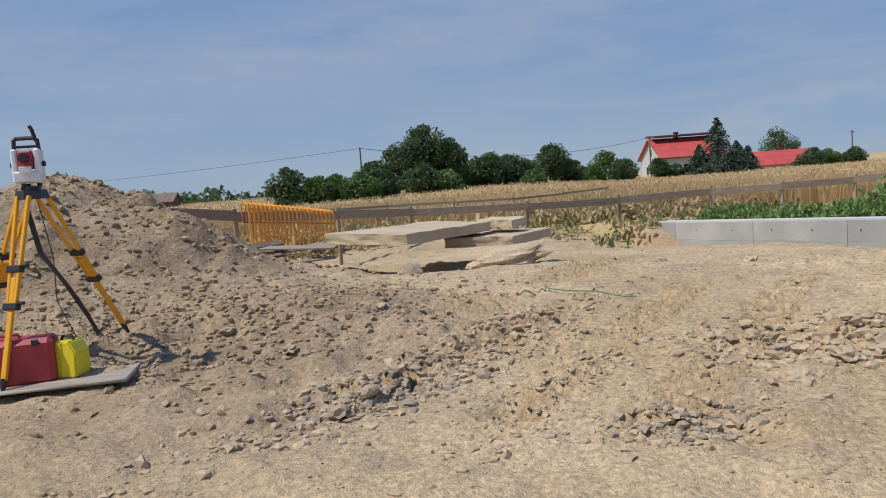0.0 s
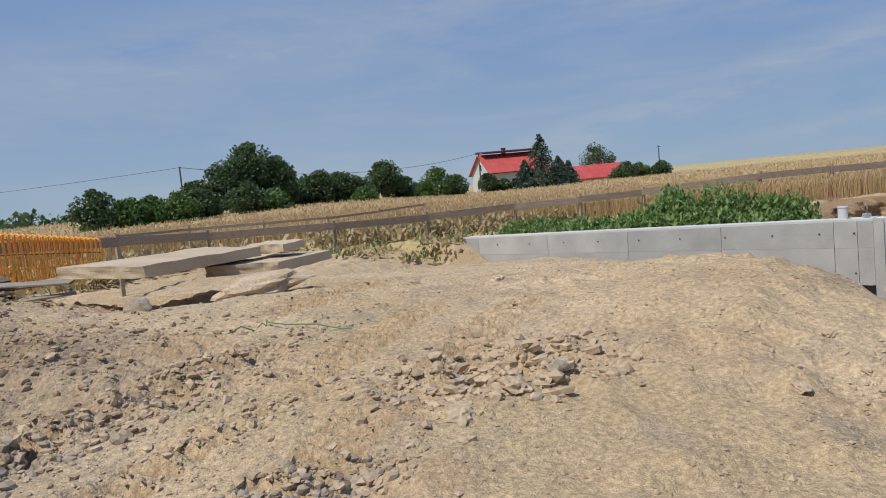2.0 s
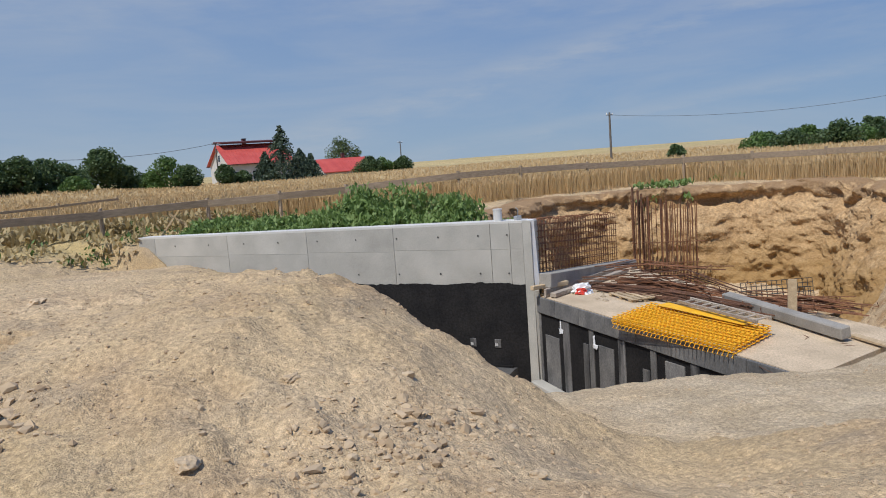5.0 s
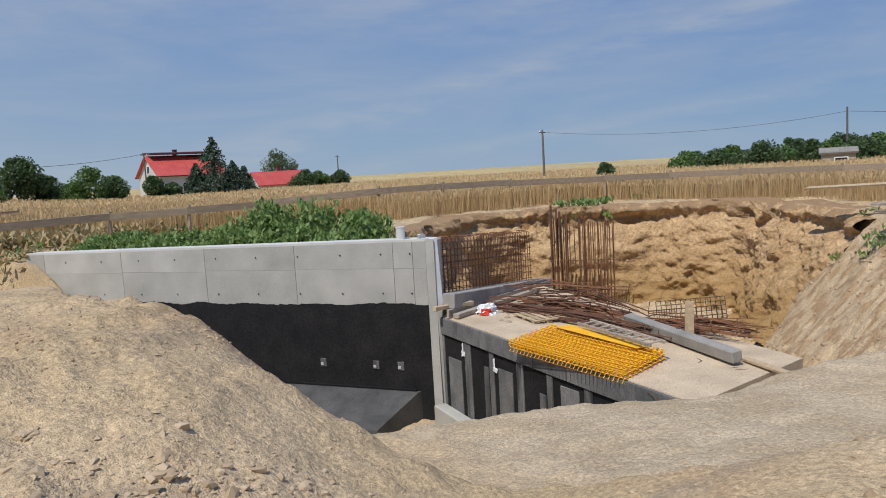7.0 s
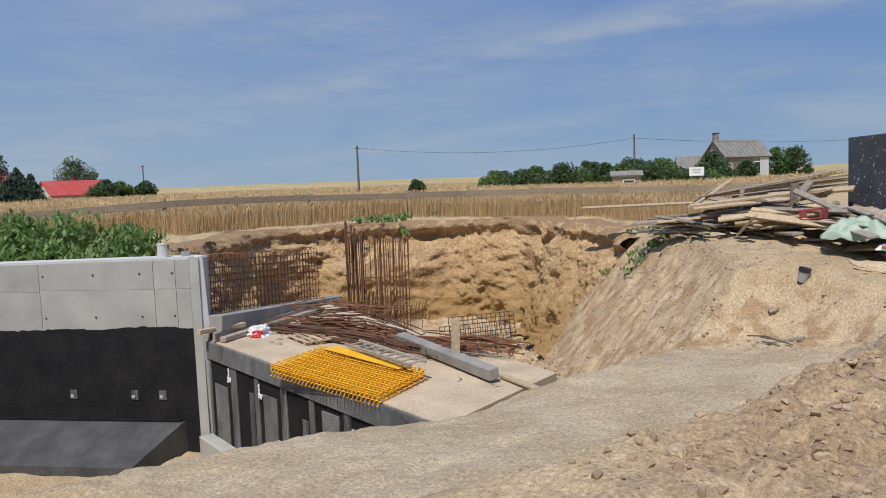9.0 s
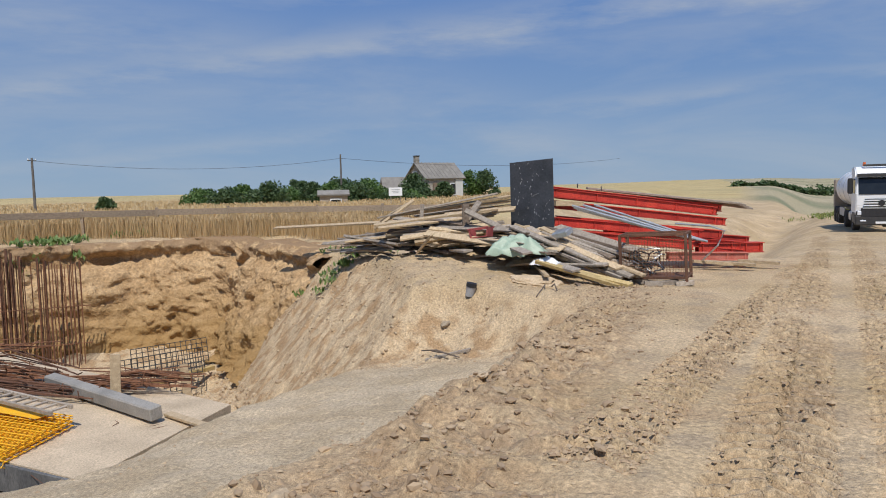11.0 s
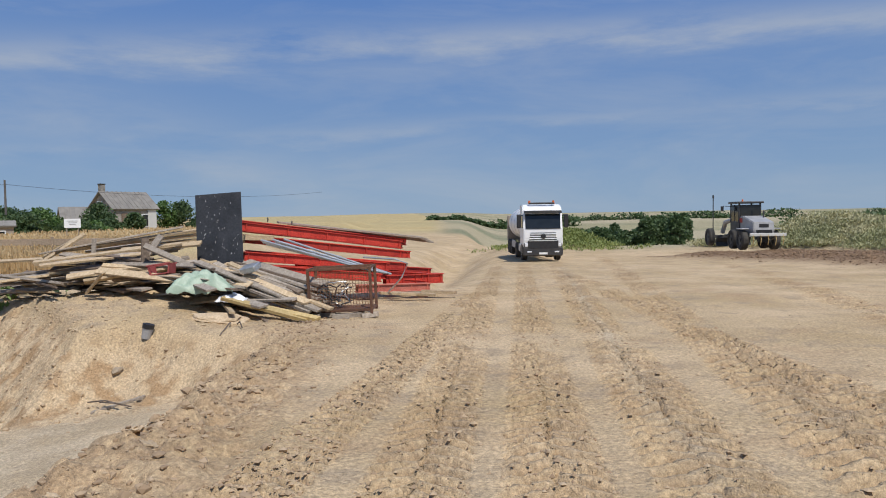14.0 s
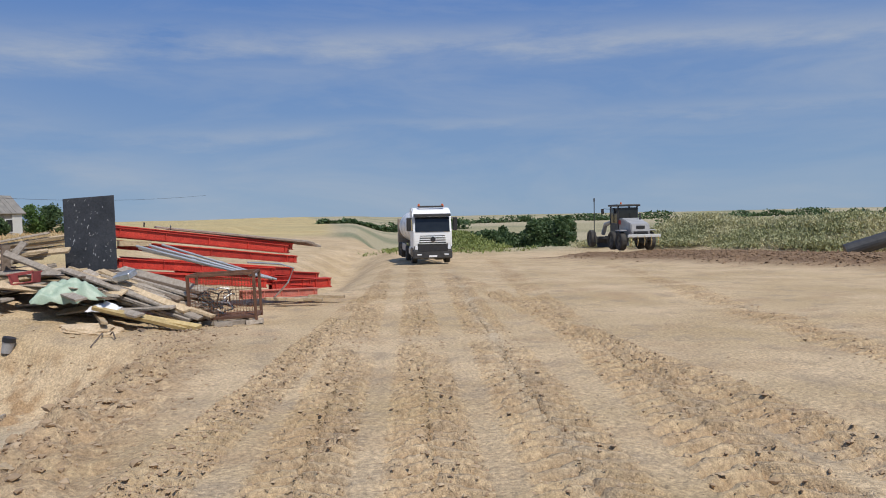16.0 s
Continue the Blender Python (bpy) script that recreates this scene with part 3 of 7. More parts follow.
    col = mix(col, mix((0.285, 0.205, 0.127), (0.395, 0.295, 0.19), ramp(tex(1.5), 0.4, 0.6)), attr("heap"))
    stub = mix((0.44, 0.33, 0.155), (0.52, 0.41, 0.21), ramp(tex(0.06), 0.4, 0.6))
    stub = mix(stub, (0.40, 0.33, 0.17), ramp(tex(0.012), 0.42, 0.66))
    col = mix(col, stub, attr("field"))
    vg = mix((0.31, 0.28, 0.16), (0.40, 0.34, 0.22), ramp(tex(0.004, 2), 0.42, 0.58))
    vg = mix(vg, (0.22, 0.22, 0.13), ramp(tex(0.01, 2), 0.55, 0.70))
    col = mix(col, vg, attr("veg"))
    grain = ramp(tex(26, 6), 0.3, 0.7, 0.70, 1.26)
    grit = ramp(tex(120, 3), 0.3, 0.7, 0.72, 1.26)
    sc = n.new("ShaderNodeVectorMath")
    sc.operation = "SCALE"
    l.new(col, sc.inputs[0])
    l.new(times(grain, grit), sc.inputs["Scale"])
    l.new(sc.outputs[0], b.inputs["Base Color"])
    h = n.new("ShaderNodeMath")
    h.operation = "ADD"
    crust = n.new("ShaderNodeTexVoronoi")
    crust.inputs["Scale"].default_value, crust.inputs["Detail"].default_value = 11, 2
    l.new(tc.outputs["Object"], crust.inputs["Vector"])
    h2 = n.new("ShaderNodeMath")
    h2.operation = "MULTIPLY_ADD"
    l.new(crust.outputs["Distance"], h2.inputs[0])
    h2.inputs[1].default_value = -0.4
    l.new(tex(18, 8), h2.inputs[2])
    l.new(h2.outputs[0], h.inputs[0])
    l.new(ramp(tex(75, 4), 0, 1, 0, 0.6), h.inputs[1])
    bp = n.new("ShaderNodeBump")
    bp.inputs["Strength"].default_value, bp.inputs["Distance"].default_value = 0.9, 0.027
    l.new(h.outputs[0], bp.inputs["Height"])
    l.new(bp.outputs["Normal"], b.inputs["Normal"])
    return m


SOIL = soil_mat()
gx = steps(-6.0, 20.0, 0.06, [(34.0, 0.1), (66.0, 0.3)], [(-9.0, 0.12)])
gy = steps(-8.0, 11.0, 0.06, [(28.0, 0.11)], [(-40.0, 0.3)])
gx = np.concatenate([gx[gx < -2.5], np.arange(-2.5, 15.0, 0.042), np.arange(15.0, 27.0, 0.055), gx[gx >= 27.0]])
gy = np.concatenate([gy[gy < -4.5], np.arange(-4.5, 1.2, 0.042), gy[(gy >= 1.2) & (gy < 3.6)], np.arange(3.6, 8.6, 0.042), gy[gy >= 8.6]])
XX, YY = np.meshgrid(gx, gy)
ZZ, soils = land(XX.ravel(), YY.ravel())
me = bpy.data.meshes.new("ground")
nx, ny = len(gx), len(gy)
idx = np.arange(nx * ny).reshape(ny, nx)
quads = np.stack([idx[:-1, :-1], idx[:-1, 1:], idx[1:, 1:], idx[1:, :-1]], -1).reshape(-1, 4)
me.vertices.add(nx * ny)
me.vertices.foreach_set("co", np.stack([XX.ravel(), YY.ravel(), ZZ], -1).ravel())
me.loops.add(quads.size)
me.loops.foreach_set("vertex_index", quads.ravel().astype(np.int32))
me.polygons.add(len(quads))
me.polygons.foreach_set("loop_start", np.arange(0, quads.size, 4, dtype=np.int32))
for key, val in soils.items():
    at = me.attributes.new(key, "FLOAT", "POINT")
    at.data.foreach_set("value", val.astype(np.float32))
me.update()
me.polygons.foreach_set("use_smooth", np.ones(len(quads), dtype=bool))
me.materials.append(SOIL)
tagged(new("ground", me), "dry sandy building-site ground with tracks and a dug pit", "ground", kind="structure")


def face_mat():
    """Layered sand of the cut: pale sand, ochre below, brown topsoil at the rim."""
    m = mat("cut_sand", (0.35, 0.225, 0.115), (0.50, 0.345, 0.19), 1.4, 0.95, bump=1.0, fine=11, vary=0.3)
    n, l = m.node_tree.nodes, m.node_tree.links
    b = n["Principled BSDF"]
    b.inputs["Specular IOR Level"].default_value = 0.1
    base = b.inputs["Base Color"].links[0].from_socket
    n["Bump"].inputs["Distance"].default_value = 0.06
    tc, sep = n.new("ShaderNodeTexCoord"), n.new("ShaderNodeSeparateXYZ")
    l.new(tc.outputs["Object"], sep.inputs[0])
    for scale, stretch, lo, hi, colour, amount in ((1.2, (0.3, 0.3, 3.5), -3.6, -1.5, (0.33, 0.205, 0.082), -0.85), (2.0, (1, 1, 1.5), -0.75, -0.45, (0.27, 0.175, 0.10), 0.8)):
        mp, no = n.new("ShaderNodeMapping"), n.new("ShaderNodeTexNoise")
        mp.inputs["Scale"].default_value = stretch
        no.inputs["Scale"].default_value, no.inputs["Detail"].default_value = scale, 7
        l.new(tc.outputs["Object"], mp.inputs[0])
        l.new(mp.outputs[0], no.inputs["Vector"])
        z = n.new("ShaderNodeMath")
        z.operation, z.inputs[1].default_value = "MULTIPLY_ADD", 2.4
        l.new(no.outputs["Fac"], z.inputs[0])
        l.new(sep.outputs["Z"], z.inputs[2])
        r = n.new("ShaderNodeMapRange")
        r.inputs["From Min"].default_value, r.inputs["From Max"].default_value = lo + 1.2, hi + 1.2
        r.inputs["To Min"].default_value, r.inputs["To Max"].default_value = (-amount, 0) if amount < 0 else (0, amount)
        l.new(z.outputs[0], r.inputs["Value"])
        x = n.new("ShaderNodeMix")
        x.data_type = "RGBA"
        x.inputs["B"].default_value = (*colour, 1)
        l.new(base, x.inputs["A"])
        l.new(r.outputs["Result"], x.inputs["Factor"])
        base = x.outputs["Result"]
    l.new(base, b.inputs["Base Color"])
    return m


def pit_face():
    """The broken far face of the excavation, with ledges, gullies and an overhanging rim."""
    toe = [(24.3, 12.25, 1.1), (25.5, 13.2, 1.2), (28.2, 16.2, 1.9), (27.0, 18.6, 2.3), (22.5, 21.3, 2.4), (16.0, 16.08, 1.6)]
    pts = []
    for p, q in zip(toe, toe[1:]):
        k = int(math.dist(p[:2], q[:2]) / 0.05)
        pts += [[p[i] + (q[i] - p[i]) * j / k for i in range(3)] for j in range(k)]
    pts = np.array(pts)
    ker = np.ones(21) / 21
    pad = np.pad(pts, ((20, 20), (0, 0)), "edge")
    line = np.stack([np.convolve(np.convolve(pad[:, i], ker, "valid"), ker, "valid") for i in range(3)], -1)
    t = np.gradient(line[:, :2], axis=0)
    t /= np.linalg.norm(t, axis=1)[:, None] + 1e-9
    nrm = np.stack([t[:, 1], -t[:, 0]], -1)
    u = np.concatenate([[0], np.cumsum(np.linalg.norm(np.diff(line[:, :2], axis=0), axis=1))])
    S = 3.6 / line[:, 2]
    out = line[:, :2] + nrm * (S + 1.5)[:, None]
    zt = land(out[:, 0], out[:, 1], False)[0] + 0.03 + 0.10 * fbm(u / 0.8, u * 0, 3, 83)
    f = np.linspace(0, 1, 76)[:, None]
    U, Z = np.broadcast_to(u, (76, len(u))), -4.25 + (zt + 4.25) * f
    cutw = ss(7.0, 8.0, U) * ss(12.6, 11.6, U + 0.6 * fbm(U / 1.5, Z, 2, 81))
    g_cut = 0.04 + 0.20 * ss(0.0, 0.5, f) + 0.62 * ss(0.5, 0.86, f) + 0.06 * ss(0.93, 1, f)
    lobe = 0.25 * fbm(U / 2.4, Z / 3, 2, 82)
    g_slump = 0.02 + 0.86 * np.clip(f + lobe * np.sin(f * math.pi), 0, 1) ** 0.85 + 0.04 * ss(0.92, 1, f)
    g = g_slump + (g_cut - g_slump) * cutw
    sl = U + 0.45 * Z
    D = 0.55 * np.abs(fbm(sl / 1.5, Z / 2.2, 3, 84, 0.55)) - 0.15
    D = D + 0.20 * np.round(3.2 * fbm(U / 0.8, Z / 0.5, 2, 85)) / 3.2 + 0.17 * fbm(U / 0.42, Z / 0.36, 3, 86, 0.6) - 0.10 * np.abs(fbm(U / 0.22, Z / 0.2, 2, 87))
    D = D + 0.09 * fbm(U / 0.16, Z / 0.14, 2, 94) + 0.14 * np.round(2.5 * fbm((U - 0.4 * Z) / 0.45, Z / 0.7, 2, 95)) / 2.5
    D = D * (1 - 0.55 * cutw * ss(0.62, 0.45, f)) + 0.04 * cutw * np.sin(Z * 11 + 2 * fbm(U / 2, Z, 2, 88))
    # topsoil rim hangs over in clods
    D = D - 0.16 * np.exp(-((f - 0.955) / 0.035) ** 2) * (0.7 + 1.6 * fbm(U / 0.5, U * 0, 2, 89)) + 0.22 * np.exp(-((f - 0.86) / 0.05) ** 2)
    R = S * g + np.clip(D, -0.5, 0.55)
    X, Y = line[:, 0] + nrm[:, 0] * R, line[:, 1] + nrm[:, 1] * R
    k = np.arange(1, 15)[:, None]
    R2 = R[-1:] + 0.12 * k
    X = np.concatenate([X, line[:, 0] + nrm[:, 0] * R2])
    Y = np.concatenate([Y, line[:, 1] + nrm[:, 1] * R2])
    Z = np.concatenate([Z, zt + 0.05 * fbm(R2 / 0.25, U[:1] / 0.25 + 0 * k, 3, 90) - 0.16 * ss(9, 14, k)])
    rows, cols = X.shape
    ii = np.arange(rows * cols).reshape(rows, cols)
    ff = np.stack([ii[:-1, :-1], ii[1:, :-1], ii[1:, 1:], ii[:-1, 1:]], -1).reshape(-1, 4)
    mesh = bpy.data.meshes.new("pit_face")
    mesh.from_pydata(np.stack([X.ravel(), Y.ravel(), Z.ravel()], -1).tolist(), [], ff.tolist())
    mesh.materials.append(face_mat())
    mesh.polygons.foreach_set("use_smooth", np.ones(len(ff), dtype=bool))
    tagged(new("pit_face", mesh), "eroded sandy face of the excavation with slumped ledges", "earth bank", kind="structure")


pit_face()

DUSTY_ROOF = mat("dusty_roof_concrete", (0.40, 0.31, 0.205), (0.56, 0.44, 0.30), 1.6, 0.92, bump=0.8, fine=40, vary=0.25)
GREY_BEAM = mat("grey_dirty_concrete", (0.24, 0.225, 0.20), (0.36, 0.335, 0.295), 2, 0.9, bump=0.4, vary=0.15)

# ---- the concrete headwall ----
W0, W1 = Vector((13.85, 13.85, 0)), Vector((7.30, 24.32, 0))
wdir = (W1 - W0).normalized()
wside = Vector((-wdir.y, wdir.x, 0))
if wside.x > 0:
    wside = -wside
# x along the wall, y towards the site, z up
WALL = Matrix(((wdir.x, wside.x, 0, W0.x), (wdir.y, wside.y, 0, W0.y), (0, 0, 1, 0), (0, 0, 0, 1)))
LEN = 12.3


def wall_top(u):
    return -0.015 - 0.0145 * u


def headwall():
    hw = thing("retaining_wall", "pale grey in-situ concrete headwall, its foot coated with black bitumen", "wall", WALL)
    bm = B()
    prism(bm, [(0.0, -4.3), (LEN, -4.3), (LEN, wall_top(LEN) - 0.05), (0.0, wall_top(0) - 0.05)], 0.42, Matrix.Translation((0, -0.25, 0)))
    part("core", bm, CONCRETE, hw)
    joints = [0.0, 0.32, 0.80, 3.40, 6.05, 8.80, 11.62, LEN]
    for u0, u1 in zip(joints, joints[1:]):
        for lo, hi in ((-0.66, None), (-1.95, -0.664)):
            top0 = wall_top(u0) - 0.05 if hi is None else hi
            top1 = wall_top(u1) - 0.05 if hi is None else hi
            drop = -0.012 * u0
            bm = B()
            prism(bm, [(u0 + 0.005, lo + drop), (u1 - 0.005, lo + drop), (u1 - 0.005, top1 + (drop if hi else 0)), (u0 + 0.005, top0 + (drop if hi else 0))], 0.04, Matrix.Translation((0, -0.02, 0)))
            part("panel", bm, CONCRETE, hw)
    # wall top: the same concrete made paler, its sunlight put into the colour
    bm = B()
    prism(bm, [(-0.01, wall_top(0) - 0.05), (LEN + 0.01, wall_top(LEN) - 0.05), (LEN - 0.01, wall_top(LEN)), (0.02, wall_top(0))], 0.47, Matrix.Translation((0, -0.235, 0)))
    part("coping", bm, SUNLIT_TOP, hw, "top edge coloured paler for the sun on it")
    # bitumen coat with a ragged upper edge
    us = np.arange(-0.004, 10.6, 0.06)
    edge = -1.47 + 0.035 * np.round(fbm(us / 0.7, us * 0, 3, 50) * 4) / 2 + 0.02 * fbm(us / 0.1, us * 0 + 3, 2, 51) - 0.008 * us
    v = [(u, 0.006, e) for u, e in zip(us, edge)] + [(u, 0.006, -4.3) for u in us] + [(u, -0.01, e) for u, e in zip(us, edge)]
    k = len(us)
    f = [(i, i + 1, k + i + 1, k + i) for i in range(k - 1)] + [(i, 2 * k + i, 2 * k + i + 1, i + 1) for i in range(k - 1)]
    c = raw("bitumen_coat", v, f, TAR, hw)
    c["label"] = "black brushed bitumen coat"
    for u in (0.38, 1.1, 2.15, 3.3, 4.5, 5.7, 7.0, 8.2, 9.5, 10.8):
        for z in (-1.22, -0.33):
            bm = B()
            bmesh.ops.create_cone(bm, segments=10, radius1=0.022, radius2=0.012, depth=0.02, cap_ends=True, matrix=Matrix.Translation((u, 0.002, z - 0.012 * u)) @ Matrix.Rotation(radians(90), 4, "X"))
            part("tie_hole", bm, DARK_STEEL, hw)
    for u in (0.77, 1.4, 2.8):
        bm = B()
        box(bm, 0.16, 0.02, 0.2, Matrix.Translation((u, 0.016, -2.9)), 0.006)
        p = part("spacer_plate", bm, TAR_THIN, hw)
        bm = B()
        box(bm, 0.07, 0.012, 0.06, Matrix.Translation((u + 0.03, 0.03, -2.93)))
        part("scuff", bm, SCRATCH, p)
    # sloping footing along the foot
    bm = B()
    for a, b in (((0.38, 0.0), (8.0, 0.0)),):
        prof = [(0.0, -3.46), (0.10, -3.47), (1.25, -3.98), (1.3, -4.4), (0.0, -4.4)]
        vs0 = [bm.verts.new((0.30 + 0.55 * (y / 1.3), y, z)) for y, z in prof]
        vs1 = [bm.verts.new((8.0, y, z)) for y, z in prof]
        bm.faces.new(vs0)
        bm.faces.new(vs1[::-1])
        for i in range(5):
            bm.faces.new((vs0[i], vs1[i], vs1[(i + 1) % 5], vs0[(i + 1) % 5]))
        bmesh.ops.recalc_face_normals(bm, faces=bm.faces)
    part("footing", bm, FOOTING, hw, "sloping grey concrete footing")
    bm = B()
    box(bm, 7.6, 0.05, 0.06, Matrix.Translation((4.2, 0.03, -3.44)), 0.01)
    part("fillet", bm, TAR, hw)
    return hw


headwall()
# end column of the wall, and the white foam strip in the joint
END = Matrix.Translation((13.85, 13.85, 0)) @ Matrix.Rotation(math.atan2(-wdir.y, -wdir.x), 4, "Z")
bm = B()
prism(bm, [(0.0, -4.3), (0.2, -4.3), (0.2, -0.06), (0.17, -0.02), (0.0, -0.02)], 0.5, END @ Matrix.Translation((0.0, 0.25, 0)))
tagged(part("wall_end_column", bm, CONCRETE), "pale concrete end column of the headwall", "wall", kind="structure")
bm = B()
bar(bm, (14.10, 13.72, -4.25), (14.06, 13.74, -1.62), 0.2, 0.12, 0, 0.01, 0.006)
strip = thing("joint_strip", "white foam board strip in the wall joint", "insulation strip")
part("lower_strip", bm, CONCRETE, strip)
bm = B()
bar(bm, (14.10, 13.78, -1.60), (14.03, 13.80, -0.01), 0.2, 0.14, 0, 0.01, 0.01)
part("upper_strip", bm, FOAM, strip, "white foam board")
# pipe stub and bracket on the wall
bm = B()
rod(bm, [(13.62, 14.45, -0.12), (13.62, 14.45, 0.24)], 0.1, 20)
pipe = thing("pipe_stub", "pale grey plastic pipe stub on the headwall top", "pipe")
part("tube", bm, PVC, pipe, smooth=False)
bm = B()
rod(bm, [(13.62, 14.45, 0.23), (13.62, 14.45, 0.26)], 0.108, 20)
part("rim", bm, PVC, pipe)
brk = thing("wall_bracket", "small galvanised bracket bolted on the wall top", "bracket")
bm = B()
box(bm, 0.16, 0.1, 0.1, Matrix.Translation((13.93, 14.1, 0.03)), 0.01)
part("plate", bm, GALV, brk)
bm = B()
rod(bm, [(13.93, 14.1, 0.02), (13.95, 14.1, 0.22), (13.9, 14.12, 0.27)], 0.014, 8)
part("hook", bm, GALV, brk)

# ---- the culvert ----
CA, CB, CC, CD = Vector((14.06, 13.72, -1.75)), Vector((19.6, 16.7, -2.05)), Vector((16.6, 6.9, -2.02)), Vector((13.26, 6.6, -1.94))


def culvert():
    th = thing("box_culvert", "concrete box culvert with dusty roof slab and tarred side", "culvert")
    bm = B()
    top = [bm.verts.new(p) for p in (CA, CB, CC, CD)]
    low = [bm.verts.new(Vector((p.x, p.y, -4.4))) for p in (CA, CB, CC, CD)]
    bm.faces.new(top)
    bm.faces.new(low[::-1])
    for i in range(4):
        bm.faces.new((top[i], low[i], low[(i + 1) % 4], top[(i + 1) % 4]))
    bmesh.ops.recalc_face_normals(bm, faces=bm.faces)
    part("box", bm, DUSTY_ROOF, th, "dusty pale concrete roof")
    d = (CD - CA).normalized()
    out = Vector((d.y, -d.x, 0)).normalized()
    if out.x > 0:
        out = -out
    n = (CD - CA).length

    def on_face(u, z, o):
        p = CA + d * u
        return Vector((p.x, p.y, p.z + z)) + out * o
    # tarred face
    bm = B()
    a, b = on_face(0.0, -1.4, 0.006), on_face(n, -1.4, 0.006)
    bar(bm, a, b, 0.012, 2.3)
    part("tarred_face", bm, TAR, th)
    # edge boards along the roof slab
    u = 0.02
    while u < n - 0.3:
        w = random.uniform(0.72, 0.95)
        bm = B()
        bar(bm, on_face(u, -0.19, 0.035), on_face(min(u + w, n) - 0.012, -0.19, 0.035), 0.05, 0.36, 0, 0.006, 0.004)
        part("edge_board", bm, GREY_BOARD, th)
        u += w
    # upright insulation boards with smeared coating
    u = 0.08
    k = 0
    while u < n - 0.2:
        w = (0.16, 0.34, 0.5, 0.22, 0.42, 0.18)[k % 6] * random.uniform(0.9, 1.15)
        if k % 6 in (0, 2, 3, 5):
            bm = B()
            zt = -0.39 if k % 3 == 0 else -0.39 - random.uniform(0.0, 0.5)
            p0, p1 = on_face(u, -2.5, 0.022), on_face(u, zt, 0.022)
            m = Matrix.Translation((p0 + p1) / 2) @ Matrix.Rotation(math.atan2(d.y, d.x), 4, "Z")
            box(bm, w, 0.024, (p1 - p0).length, m, 0.003, 0.004)
            part("upright_board", bm, TAR_THIN if k % 2 else GREY_BOARD, th)
        u += w + 0.012
        k += 1
    for u, z in ((0.95, -0.55), (2.15, -0.62), (5.1, -0.7)):
        bm = B()
        m = Matrix.Translation(on_face(u, z, 0.04)) @ Matrix.Rotation(math.atan2(d.y, d.x), 4, "Z")
        box(bm, 0.05, 0.01, 0.26, m, 0.002, 0.02)
        box(bm, 0.12, 0.01, 0.08, m @ Matrix.Translation((0.03, 0, -0.08)), 0.002, 0.02)
        part("foam_patch", bm, FOAM, th)
    # ledge at the foot
    bm = B()
    bar(bm, on_face(0.05, -2.2, 0.18), on_face(2.6, -2.3, 0.18), 0.3, 0.5, 0, 0.02, 0.02)
    part("ledge", bm, CONCRETE, th)


culvert()


# ---- the wing over the culvert: formwork beams and standing bars ----
MA, MB = Vector((14.25, 13.85, 0)), Vector((19.65, 16.78, 0))


def wing_mesh():
    th = thing("wing_wall_reinforcement", "rusty steel reinforcement mesh standing on the wing wall", "rebar mesh")
    d = (MB - MA)
    n = d.length
    d.normalize()
    side = Vector((-d.y, d.x, 0))

    def at(u, s, z):
        return MA + d * u + side * s + Vector((0, 0, z))
    for layer in (0.0, 0.28):
        u = 0.1
        while u < n:
            f = u / n
            bm = B()
            lean = random.uniform(-0.02, 0.02)
            top = -0.03 - 0.45 * f + random.uniform(-0.03, 0.03)
            pts = [at(u, layer, -1.45 - 0.8 * f), at(u + lean, layer, top - 0.04), at(u + lean, layer + (0.06 if layer == 0 else -0.06), top)]
            if layer == 0.0:
                pts.append(at(u + lean, 0.24, top))
            rod(bm, pts, 0.011, 5)
            part("upright_bar", bm, RUST, th)
            u += 0.205
        for k in range(8):
            z0 = -0.16 - k * 0.15
            bm = B()
            rod(bm, [at(0.05, layer, z0), at(n * 0.5, layer, z0 - 0.24 - 0.015 * k + random.uniform(-0.015, 0.015)), at(n, layer, z0 - 0.46 - 0.03 * k)], 0.010, 5)
            part("cross_bar", bm, RUST, th)


wing_mesh()
bm = B()
bar(bm, (14.15, 13.6, -1.42), (20.6, 17.2, -2.22), 0.4, 0.34, 0, 0.015, 0.01)
tagged(part("wing_wall_base", bm, GREY_BEAM), "grey concrete base of the wing wall", "wall", kind="structure")
for a, b, w, h, mt in (((14.0, 13.35, -1.66), (20.3, 16.7, -2.15), 0.05, 0.2, GREY_WOOD), ((14.1, 13.2, -1.7), (18.4, 15.2, -1.92), 0.14, 0.1, GREY_WOOD), ((13.75, 13.5, -1.52), (15.0, 13.75, -1.60), 0.1, 0.1, WOOD)):
    bm = B()
    bar(bm, a, b, w, h, 0, 0.008, 0.006)
    tagged(part("formwork_board", bm, mt), "weathered timber formwork board on the culvert roof", "board", "formwork boards")


